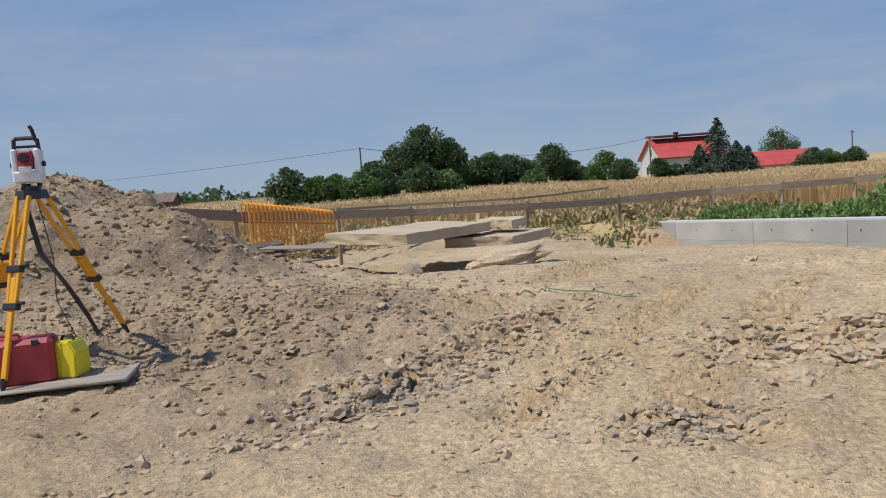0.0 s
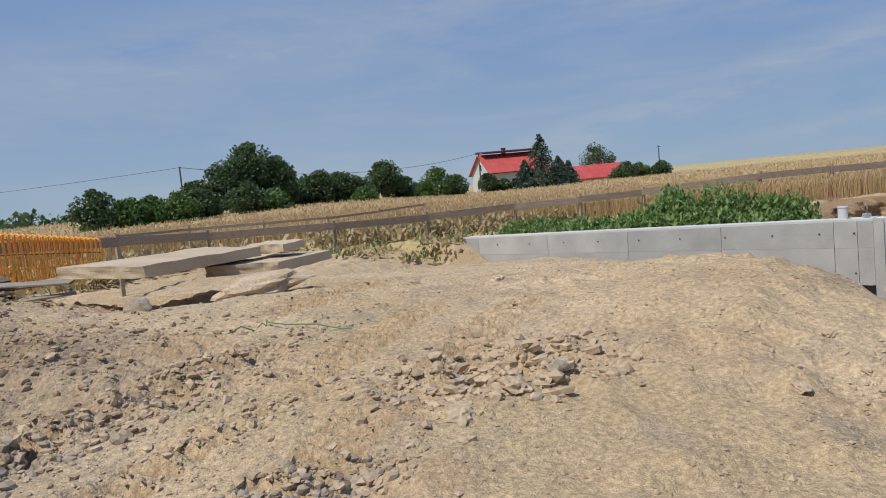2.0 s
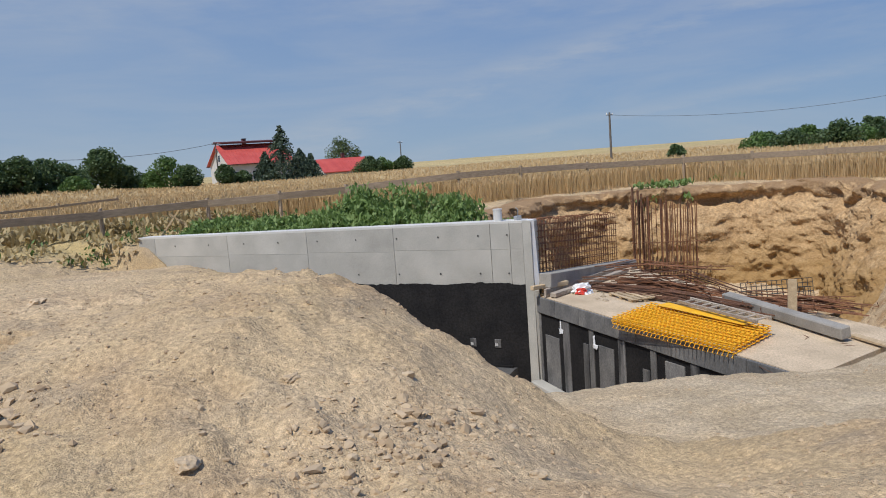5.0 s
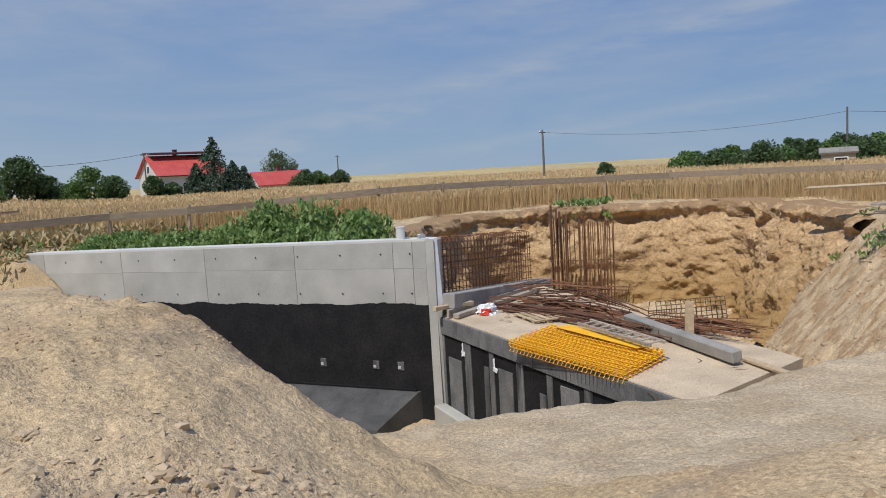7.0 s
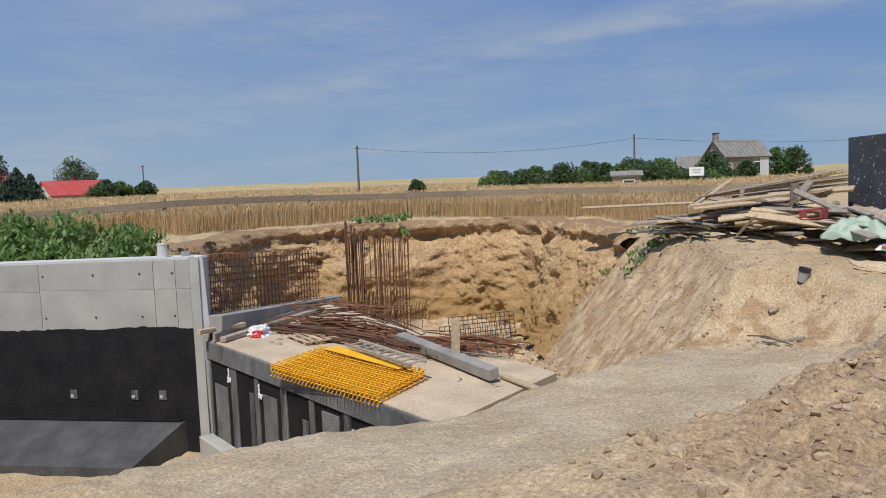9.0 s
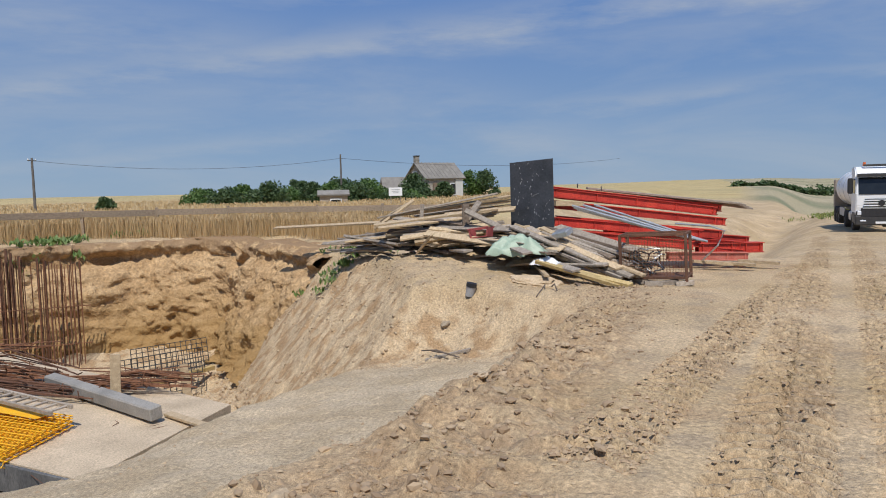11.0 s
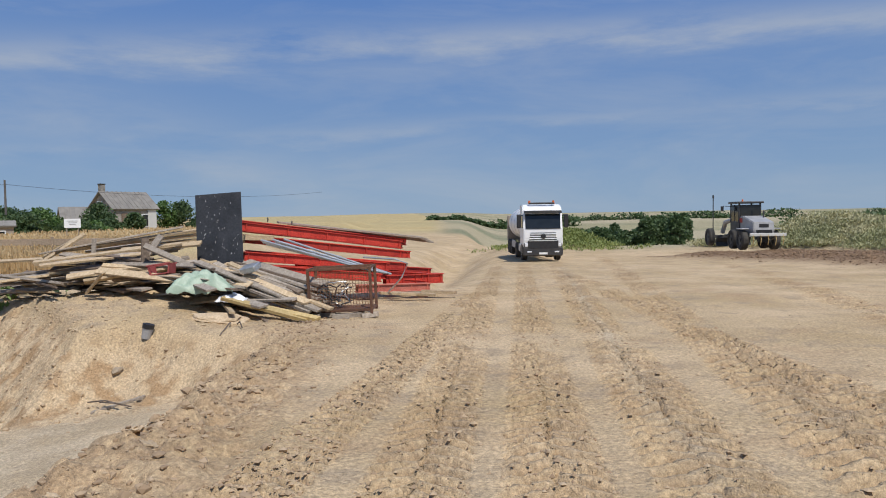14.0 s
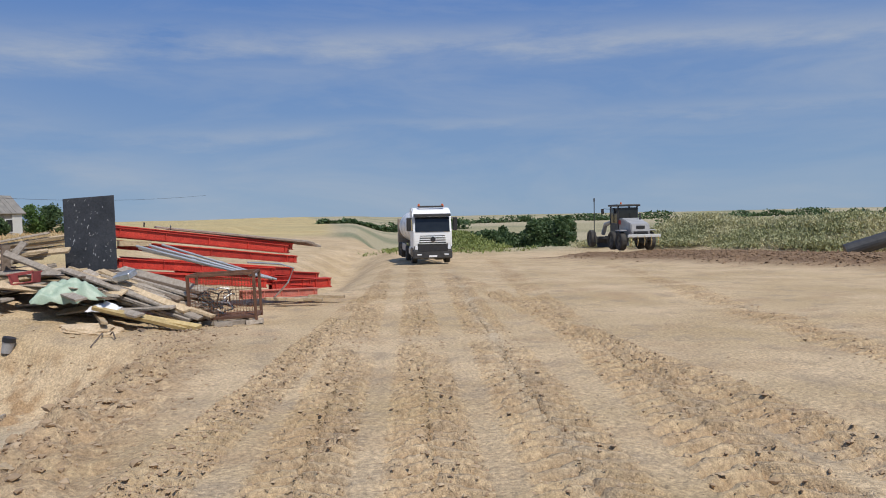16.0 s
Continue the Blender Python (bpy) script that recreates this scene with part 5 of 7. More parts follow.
# jumbled boards under them
for i in range(125):
    y = random.uniform(2.4, 8.6)
    x = 22.2 + 0.42 * (y - 2.6) + random.uniform(-0.5, 1.7)
    base = ground(x, y)
    lift = random.random() * 0.72 * (1 - abs(y - 5.4) / 4.5)
    az = math.atan2(1, 0.4) + random.gauss(0, 0.35)
    L = random.uniform(0.8, 2.6)
    dx, dy = math.cos(az) * L / 2, math.sin(az) * L / 2
    tilt = random.uniform(-0.12, 0.12)
    z = max(base, ground(x - dx, y - dy), ground(x + dx, y + dy)) + 0.06 + max(lift, 0)
    mt = (GREY_WOOD, DARK_WOOD, WOOD, GREY_WOOD, DARK_WOOD)[i % 5]
    board("board", (x - dx, y - dy, z - tilt), (x + dx, y + dy, z + tilt), random.uniform(0.1, 0.24), random.uniform(0.025, 0.06), mt, "weathered formwork board in the jumbled timber heap", "heap boards", random.uniform(-0.5, 0.5))
# upright and slanting pieces
for a, b, w, mt in (((24.0, 6.3, 0.2), (24.05, 6.25, 1.0), 0.1, GREY_WOOD), ((23.6, 5.3, 0.15), (23.9, 4.7, 1.05), 0.2, GREY_WOOD), ((23.5, 4.95, 0.2), (23.7, 5.0, 1.0), 0.18, DARK_WOOD), ((23.3, 4.9, 0.85), (23.5, 3.9, 0.35), 0.2, GREY_WOOD),
                    ((25.2, 7.9, 0.55), (24.9, 7.0, 1.0), 0.14, WOOD), ((24.6, 7.6, 0.5), (24.9, 6.8, 1.1), 0.12, WOOD), ((24.4, 5.8, 0.7), (24.2, 3.9, 0.85), 0.2, WOOD), ((22.7, 5.9, -0.1), (22.3, 5.4, 0.35), 0.12, WOOD)):
    board("board", a, b, w, 0.045, mt, "slanting board sticking out of the timber heap", "slanting boards", 0.5)
# long grey boards sloping towards the road
for k in range(34):
    f = (k % 17) / 16
    a = (22.9 + 0.55 * random.random() + 0.3 * f, 3.9 - 0.9 * random.random(), 0.16 + 0.34 * random.random())
    b = (21.7 + 0.8 * random.random() + 0.3 * f, 0.7 + 0.7 * random.random(), -0.52 + 0.3 * f * random.random())
    mt = (GREY_WOOD, WOOD, GREY_WOOD, DARK_WOOD)[k % 4]
    board("plank", a, b, random.uniform(0.14, 0.24), 0.05, mt, "long grey plank sloping down the heap", "sloping planks", random.uniform(-0.25, 0.25))
for a, b in (((21.85, 2.9, -0.18), (21.35, 1.15, -0.60)), ((21.9, 2.3, -0.36), (21.3, 0.95, -0.58))):
    board("plank", a, b, 0.2, 0.07, YELLOW_WOOD, "yellow formwork plank overhanging the bank", "sloping planks", 0.1)
# thin dark strips laid as the shadows below the overhanging plank ends
for a, b in (((21.55, 1.95, -0.60), (20.9, 1.55, -0.80)), ((21.5, 1.3, -0.62), (20.95, 0.85, -0.72))):
    board("board", a, b, 0.3, 0.02, DARK_WOOD, "thin dark strip in place of a plank's shadow on the bank", "plywood strips", -0.25)
for k in range(22):
    t = (k % 11) / 10
    a = (23.35 + 0.7 * random.random(), 3.3 - 0.5 * random.random() - 0.6 * t, 0.34 - 0.3 * t + 0.12 * random.random())
    b = (22.3 + 0.8 * random.random(), 0.85 + 0.9 * random.random() - 0.35 * t, -0.12 - 0.3 * t + 0.12 * random.random())
    board("plank", a, b, random.uniform(0.17, 0.28), random.uniform(0.04, 0.07), (GREY_WOOD, WOOD, GREY_WOOD, DARK_WOOD)[k % 4], "broad grey plank leaning down the heap's front", "front planks", random.uniform(-0.3, 0.3))
for k in range(14):
    y0 = random.uniform(4.5, 8.2)
    x0 = 23.2 + 0.4 * (y0 - 4) + random.uniform(-0.3, 0.6)
    L = random.uniform(1.6, 3.2)
    z0 = ground(x0, y0) + 0.35 + 0.5 * random.random()
    board("plank", (x0 - 0.15 * L, y0 + 0.45 * L, z0 - 0.12), (x0 + 0.15 * L, y0 - 0.45 * L, z0 + random.uniform(0.0, 0.25)), random.uniform(0.16, 0.24), 0.05, WOOD if k % 2 else GREY_WOOD, "pale plank lying across the timber heap", "heap planks", random.uniform(-0.3, 0.3))
# black panel
th = thing("black_panel", "large black film-faced plywood panel with pale scratches, standing upright", "panel", pose(24.32, 3.5, 0.32, 4, 3.0, 72))
bm = B()
box(bm, 1.2, 0.021, 1.75, Matrix.Translation((0, 0, 0.82)), 0.003)
part("sheet", bm, BLACK_BOARD, th)
for i in range(60):
    bm = B()
    u, v = random.uniform(-0.54, 0.54), random.uniform(-0.03, 1.66)
    if u < 0 and v > 1 and i % 2:
        v -= 0.9
    box(bm, random.uniform(0.004, 0.012), 0.003, random.uniform(0.01, 0.06), Matrix.Translation((u, 0.0125, v)) @ Matrix.Rotation(random.uniform(-0.3, 0.3), 4, "Y"))
    box(bm, 0.01, 0.003, 0.02, Matrix.Translation((u, -0.0125, v)))
    part("scratch", bm, SCRATCH, th)


# red steel beams stacked along the road
def red_beam(a, b, w, h, mt, label):
    th = thing("steel_beam", label, "beam", None, "red formwork beams")
    m, n = span(a, b)
    bm = B()
    box(bm, n, w, 0.025, m @ Matrix.Translation((0, 0, h / 2)), 0.003)
    part("top_flange", bm, mt, th)
    bm = B()
    box(bm, n, w, 0.025, m @ Matrix.Translation((0, 0, -h / 2)), 0.003)
    part("bottom_flange", bm, mt, th)
    for s in (-1, 1):
        bm = B()
        box(bm, n - 0.02, 0.02, h - 0.03, m @ Matrix.Translation((0, s * w * 0.3, 0)), 0.003)
        part("web", bm, mt, th)
    for k in range(5):
        bm = B()
        box(bm, 0.02, w * 0.92, h - 0.03, m @ Matrix.Translation((-n / 2 + 0.1 + (n - 0.2) * k / 4, 0, 0)))
        part("stiffener", bm, mt, th)


RB = [((25.0, 3.15, 1.22), (27.2, -0.75, 0.62), 0.24, 0.2), ((25.3, 3.2, 1.28), (27.6, -0.9, 0.68), 0.2, 0.16), ((25.6, 3.4, 1.2), (28.0, -0.8, 0.6), 0.24, 0.2),
      ((25.1, 3.1, 0.92), (27.2, -0.8, 0.36), 0.24, 0.18), ((25.4, 3.1, 0.9), (27.6, -1.0, 0.32), 0.24, 0.18), ((25.0, 3.1, 0.5), (26.6, -0.4, 0.06), 0.26, 0.2), ((25.3, 3.1, 0.52), (27.0, -0.9, 0.02), 0.26, 0.2),
      ((24.8, 3.0, 0.22), (26.2, -0.2, -0.2), 0.26, 0.2), ((25.2, 2.6, 0.16), (27.2, -1.4, -0.28), 0.26, 0.2), ((26.2, 2.0, 0.2), (27.9, -1.6, -0.2), 0.26, 0.2), ((26.6, -0.3, -0.3), (27.5, -1.9, -0.34), 0.3, 0.24), ((25.6, 0.4, -0.42), (26.6, -1.5, -0.5), 0.24, 0.18)]
for i, (a, b, w, h) in enumerate(RB):
    red_beam(a, b, w, h, PALE_RED if i == 11 else RED_STEEL, "faded pinkish steel beam at the stack's foot" if i == 11 else "bright red painted steel formwork beam in a slanting stack")
for k in range(4):
    board("plank", (26.0 + 0.15 * k, 2.4 - 0.2 * k, 1.30 - 0.03 * k), (27.6 + 0.2 * k, -1.4 - 0.1 * k, 0.80 - 0.05 * k), 0.2, 0.05, GREY_WOOD, "grey plank lying on the red beams", "planks on beams", 0.1)
board("board", (24.9, 3.05, 0.95), (25.2, 2.4, 0.92), 0.2, 0.12, WOOD, "pale timber block between red beams", "timber blocks")
for k in range(2):
    th = thing("lifting_eye", "small dark lifting eye on a red beam", "lifting eye", pose(25.35 + 0.33 * k, 2.55 - 0.55 * k, 1.32 - 0.085 * k), "lifting eyes")
    bm = B()
    rod(bm, [(0.05 * math.cos(t), 0, 0.05 + 0.05 * math.sin(t)) for t in np.linspace(-1.2, 4.3, 9)], 0.012, 6)
    part("ring", bm, DARK_STEEL, th)
# steel tubes
for k in range(7):
    th = thing("steel_tube", "long grey steel prop tube resting on the stack", "tube", None, "steel tubes")
    bm = B()
    a = Vector((23.6 + 0.08 * k, 2.45 - 0.08 * k + random.uniform(-0.1, 0.1), 0.92 - 0.05 * (k % 3)))
    b = Vector((22.9 + 0.1 * k, 0.1 - 0.1 * k, 0.28 - 0.03 * k))
    rod(bm, [a, b], 0.026, 10)
    part("tube", bm, GALV, th)
    bm = B()
    rod(bm, [a + (b - a) * 0.5, a + (b - a) * 0.54], 0.036, 10)
    part("collar", bm, GALV, th)


def mesh_box():
    th = thing("mesh_box", "rusty steel mesh crate full of tangled clamps", "crate", pose(22.55, 0.52, -0.62, 0, 2, 84))
    L, W, H = 1.3, 0.8, 0.98
    for x in (-L / 2, L / 2):
        for y in (-W / 2, W / 2):
            bm = B()
            box(bm, 0.06, 0.06, H, Matrix.Translation((x, y, H / 2)), 0.004)
            part("corner_post", bm, DARK_RUST, th)
    for z in (0.08, H - 0.02):
        for y in (-W / 2, W / 2):
            bm = B()
            box(bm, L, 0.045, 0.05, Matrix.Translation((0, y, z)), 0.004)
            part("rail", bm, DARK_RUST, th)
        for x in (-L / 2, L / 2):
            bm = B()
            box(bm, 0.045, W, 0.05, Matrix.Translation((x, 0, z)), 0.004)
            part("rail", bm, DARK_RUST, th)
    for y in (-W / 2, W / 2):
        bm = B()
        for i in range(22):
            rod(bm, [(-L / 2 + L * i / 21, y, 0.1), (-L / 2 + L * i / 21, y, H - 0.04)], 0.003, 4)
        for i in range(15):
            rod(bm, [(-L / 2, y, 0.1 + 0.84 * i / 14), (L / 2, y, 0.1 + 0.84 * i / 14)], 0.003, 4)
        part("wire_mesh", bm, RUST, th)["kind"] = "stuff"
    bm = B()
    box(bm, L, W, 0.03, Matrix.Translation((0, 0, 0.09)))
    part("floor_sheet", bm, DARK_RUST, th)
    for i in range(46):
        bm = B()
        c = Vector((random.uniform(-0.1, 0.58), random.uniform(-0.3, 0.3), 0.13 + random.random() * 0.5))
        d = Vector((random.uniform(-1, 1), random.uniform(-1, 1), random.uniform(-0.7, 0.7))).normalized() * 0.13
        rod(bm, [c - d, c + d * 0.3 + Vector((0.03, 0.02, 0.03)), c + d], 0.016, 6)
        part("clamp", bm, DARK_STEEL if i % 3 else GALV, th)


mesh_box()
for k in range(5):
    x, y = 21.75 + random.uniform(0, 0.5), 0.25 + 0.3 * k - 0.3
    bm = B()
    box(bm, 0.35, 0.14, 0.1, pose(x, y, ground(x, y) + 0.05, random.uniform(-6, 6), random.uniform(-6, 6), random.uniform(40, 120)), 0.006, 0.006)
    tagged(part("timber_block", bm, GREY_WOOD), "short timber block under the crate", "block", "timber blocks")
for a, b in (((25.7, -0.5, -0.55), (25.4, -1.6, -0.6)), ((26.4, -1.3, -0.6), (26.1, -2.2, -0.62)), ((25.2, -0.2, -0.5), (25.6, -1.3, -0.62))):
    board("plank", a, b, 0.18, 0.07, WOOD, "short plank under the red beams", "bearing planks")
# railing bow behind the crate
bm = B()
rod(bm, [(25.2, -0.4, -0.5), (24.9, -0.75, -0.1), (24.9, -0.9, 0.25), (25.0, -0.6, 0.35), (25.3, 0.2, 0.4)], 0.022, 8)
tagged(part("railing_bow", bm, GALV), "bent galvanised railing bow behind the crate", "railing")


def draped(name, label, c, rx, ry, h, mt, seed, turn=0.0):
    bm = B()
    bmesh.ops.create_grid(bm, x_segments=36, y_segments=30, size=1)
    for v in bm.verts:
        x, y = v.co.x, v.co.y
        r = max(abs(x), abs(y))
        k = 1 + 0.18 * noise.noise(Vector((x * 2, y * 2, seed)))
        z = h * (1 - r ** 2.2) + 0.12 * h * noise.noise(Vector((x * 3.1, y * 3.1, seed))) * 3 + 0.05 * abs(noise.noise(Vector((x * 8, y * 8, seed))))
        v.co = Vector((x * rx * k, y * ry * k, z))
    bmesh.ops.solidify(bm, geom=list(bm.faces), thickness=0.008)
    ob = part(name, bm, mt, None, "", True)
    ob.matrix_world = pose(*c, 0, 0, turn)
    return tagged(ob, label, "tarpaulin")


draped("tarpaulin", "crumpled pale green tarpaulin over the planks", (22.1, 3.4, -0.05), 0.36, 0.62, 0.36, TARP, 2.0, 12)
ob = draped("torn_sheet", "white torn plastic sheet beside the tarpaulin", (21.95, 2.75, -0.25), 0.2, 0.3, 0.12, WHITE, 6.0)
PALE_DARK = mat("dull_red_plastic", (0.26, 0.05, 0.045), (0.36, 0.08, 0.07), 4, 0.6, vary=0.15)
th = thing("red_plastic_box", "dark red plastic tub among the boards", "box", pose(22.75, 4.35, 0.25, 5, 8, 80) @ Matrix.Scale(0.62, 4))
bm = B()
prism(bm, [(-0.34, 0), (0.34, 0), (0.4, 0.34), (0.36, 0.34), (0.31, 0.04), (-0.31, 0.04), (-0.36, 0.34), (-0.4, 0.34)], 0.5)
part("tub", bm, PALE_DARK, th)
bm = B()
box(bm, 0.86, 0.04, 0.05, Matrix.Translation((0, -0.26, 0.34)), 0.01)
box(bm, 0.86, 0.04, 0.05, Matrix.Translation((0, 0.26, 0.34)), 0.01)
part("rim", bm, PALE_DARK, th)
bm = B()
bar(bm, (22.9, 2.7, 0.3), (22.75, 2.35, 0.38), 0.3, 0.14, 0.3, 0.02)
tagged(part("clear_tub", bm, GALV), "grey plastic tub lid on the planks", "tub")
# bucket on the slope, stone slab, sticks
th = thing("bucket", "crushed dark plastic bucket lying on the sandy slope", "bucket", pose(20.45, 3.98, ground(20.45, 3.98) + 0.02, 12, -6, 30))
bm = B()
bmesh.ops.create_cone(bm, segments=16, radius1=0.08, radius2=0.1, depth=0.22, cap_ends=False, matrix=Matrix.Translation((0, 0, 0.09)))
bmesh.ops.solidify(bm, geom=list(bm.faces), thickness=0.008)
part("shell", bm, GREY_STEEL, th)
bm = B()
bmesh.ops.create_cone(bm, segments=16, radius1=0.106, radius2=0.106, depth=0.08, cap_ends=True, matrix=Matrix.Translation((0, 0, 0.21)))
part("rim", bm, BLACK, th)
ob = part("earth_slab", lump(B(), (0.25, 0.52, 0.09), 12, 0.35, 3), CLOD)
ob.matrix_world = pose(21.3, 2.85, ground(21.3, 2.85) + 0.08, 6, -12, 8)
tagged(ob, "flat crusted slab of earth on the bank edge", "slab")
for pts in ([(19.35, 4.6, 0.09), (18.9, 4.15, 0.14), (18.55, 3.75, 0.06)], [(18.95, 4.25, 0.1), (18.6, 3.85, 0.12), (18.5, 3.6, 0.04)], [(21.1, 2.6, 0.06), (20.6, 2.5, 0.1), (20.0, 2.55, 0.03)], [(21.0, 2.45, 0.05), (20.5, 2.3, 0.12), (20.2, 2.2, 0.03)]):
    bm = B()
    rod(bm, [(x, y, ground(x, y) + h) for x, y, h in pts], 0.013, 5)
    tagged(part("stick", bm, BARK), "thin dark stick lying on the sandy slope", "stick", "sticks")
board("plank", (18.85, 4.35, ground(18.85, 4.35) + 0.03), (19.0, 3.55, ground(19.0, 3.55) + 0.03), 0.1, 0.04, GREY_WOOD, "short grey plank at the foot of the slope", "loose planks")

# ---- fences ----
def fence(name, label, pts, width, mt):
    th = thing(name, label, "fence")
    for i, (x, y, zt) in enumerate(pts):
        g = float(land(np.array([x]), np.array([y]), False)[0][0])
        bm = B()
        bar(bm, (x, y, g - 0.2), (x + random.uniform(-0.03, 0.03), y, zt + 0.1), 0.11, 0.10, 0.4, 0.006, 0.004)
        part("post", bm, mt, th)
        if i + 1 < len(pts):
            x2, y2, z2 = pts[i + 1]
            bm = B()
            bar(bm, (x - 0.05, y - 0.06, zt - width * 0.4), (x2 + 0.05, y2 - 0.06, z2 - width * 0.4 + random.uniform(-0.03, 0.03)), 0.03, width, 0, 0.004, 0.005)
            part("rail", bm, mt, th)


def between(pts, gap):
    out = []
    for a, b in zip(pts, pts[1:]):
        n = max(1, round(math.dist(a[:2], b[:2]) / gap))
        out += [tuple(a[k] + (b[k] - a[k]) * i / n for k in range(3)) for i in range(n)]
    return out + [pts[-1]]


fence("site_fence", "weathered single-rail timber fence round the excavation", between([(-7.2, 14.2, 1.75), (-4.9, 18.0, 1.26), (-0.9, 25.0, 0.80), (3.2, 26.1, 0.66), (6.66, 26.8, 0.62), (10.2, 27.3, 0.64), (15.4, 26.9, 0.72), (20.2, 26.3, 0.88), (22.7, 25.3, 0.9), (26.0, 24.8, 0.84), (30.0, 23.0, 0.8), (33.4, 18.5, 0.78), (34.2, 14.7, 0.74), (36.0, 9.5, 0.7)], 3.4), 0.25, FENCE_WOOD)
fence("field_fence", "low pale timber rail fence beyond the path", between([(-6.5, 26.0, 1.0), (-2.0, 30.2, 0.9), (3.5, 33.2, 0.72), (8.5, 36.5, 0.8)], 2.6), 0.1, WOOD)
# diagonal brace near the fence corner
for a, b in (((8.6, 27.4, -0.4), (9.3, 27.2, 0.55)), ((9.7, 27.1, -0.4), (8.9, 27.3, 0.3))):
    bm = B()
    bar(bm, a, b, 0.05, 0.06)
    tagged(part("fence_brace", bm, WOOD), "slanting pale brace against the fence", "brace", "fence braces")


# ---- plants ----
def quads(n, centres, size, flat=0.5, stretch=1.0):
    """Leaf quads of random lie: vertices and faces."""
    a = np.random.rand(n) * 2 * math.pi
    tilt = np.random.uniform(-1, 1, n) * flat * math.pi / 2
    u = np.stack([np.cos(a), np.sin(a), np.zeros(n)], -1)
    w = np.stack([-np.sin(a) * np.sin(tilt), np.cos(a) * np.sin(tilt), np.cos(tilt)], -1)
    s = size * np.random.uniform(0.6, 1.3, (n, 1))
    u, w = u * s * 0.5, w * s * 0.5 * stretch
    v = np.stack([centres - u - w * 0.2, centres - w, centres + u + w * 0.2, centres + w], 1).reshape(-1, 3)
    f = np.arange(n * 4).reshape(-1, 4)
    return v, f


def np_mesh(name, v, f, material, parent=None):
    me = bpy.data.meshes.new(name)
    k = f.shape[1]
    me.vertices.add(len(v))
    me.vertices.foreach_set("co", np.asarray(v, np.float32).ravel())
    me.loops.add(f.size)
    me.loops.foreach_set("vertex_index", f.ravel().astype(np.int32))
    me.polygons.add(len(f))
    me.polygons.foreach_set("loop_start", np.arange(0, f.size, k, dtype=np.int32))
    me.update()
    me.polygons.foreach_set("use_smooth", np.zeros(len(f), dtype=bool))
    me.materials.append(material)
    ob = new(name, me)
    if parent:
        ob.parent = parent
    return ob


def tree(x, y, h, r, mt, label, leaves=2600, leaf=0.3, bush=False, name="tree", base=None):
    leaves, leaf = int(leaves * 2.6), leaf * 0.62
    g = float(land(np.array([x]), np.array([y]), False)[0][0]) if base is None else base
    th = thing(name, label, "bush" if bush else "tree", Matrix.Translation((x, y, g)), "hedgerow" if bush else "field trees")
    bm = B()
    th_r = max(0.06, h * 0.022)
    rod(bm, [(0, 0, -0.2), (0.05 * r, 0, h * 0.3), (0, 0.04 * r, h * 0.75)], th_r, 7, th_r * 0.3)
    for k in range(7):
        a = k * 2.4 + random.random()
        z0 = h * random.uniform(0.12 if bush else 0.25, 0.6)
        rod(bm, [(0, 0, z0), (0.45 * r * math.cos(a), 0.45 * r * math.sin(a), z0 + 0.14 * h), (0.8 * r * math.cos(a), 0.8 * r * math.sin(a), z0 + 0.26 * h)], th_r * 0.4, 5, 0.02)
    part("trunk", bm, BARK, th)
    n = 26 if not bush else 18
    lo = 0.12 if bush else 0.24
    cen, rad = [], []
    for k in range(n):
        a = random.random() * 2 * math.pi
        zz = random.random()
        rr = r * math.sqrt(random.random()) * (1.0 if zz < 0.55 else 1.0 - 0.75 * (zz - 0.55) / 0.45) * 0.85
        cen.append((rr * math.cos(a), rr * math.sin(a), h * (lo + (0.93 - lo) * zz)))
        rad.append(r * random.uniform(0.22, 0.42))
    cen, rad = np.array(cen), np.array(rad)
    pick = np.random.randint(0, n, leaves)
    loose_n = leaves // 4
    d = np.random.normal(size=(leaves, 3))
    d /= np.linalg.norm(d, axis=1)[:, None]
    c = cen[pick] + d * (rad[pick] * np.random.rand(leaves) ** 0.35)[:, None] * np.array([1, 1, 0.85])
    q = np.random.normal(size=(loose_n, 3))
    q /= np.linalg.norm(q, axis=1)[:, None]
    q *= np.random.rand(loose_n, 1) ** 0.4
    c[:loose_n] = q * [r * 0.95, r * 0.95, h * (0.97 - lo) / 2] + [0, 0, h * (0.97 + lo) / 2]
    c[:, 2] = np.maximum(c[:, 2], 0.08)
    v, f = quads(leaves, c, leaf, 0.9)
    np_mesh("crown", v, f, mt, th)
    return th


def spruce(x, y, h, r, label):
    g = float(land(np.array([x]), np.array([y]), False)[0][0])
    th = thing("spruce", label, "tree", Matrix.Translation((x, y, g)), "garden conifers")
    bm = B()
    rod(bm, [(0, 0, -0.2), (0, 0, h)], 0.16, 7, 0.02)
    part("trunk", bm, BARK, th)
    vs = []
    tiers = 26
    for k in range(tiers):
        f = k / (tiers - 1)
        z = h * (0.06 + 0.92 * f)
        R = r * (1 - f) ** 0.85 * random.uniform(0.8, 1.15) + 0.08
        for j in range(9):
            a = random.random() * 6.283
            for i in range(22):
                t = (i + random.random()) / 22
                vs.append((R * t * math.cos(a) + random.gauss(0, 0.09), R * t * math.sin(a) + random.gauss(0, 0.09), z - 0.30 * R * t * t + random.gauss(0, 0.07)))
    v, f = quads(len(vs), np.array(vs), 0.24, 0.5)
    np_mesh("crown", v, f, NEEDLE, th)


def at0(px, d):
    return (px - 784) / 1300 * d, d


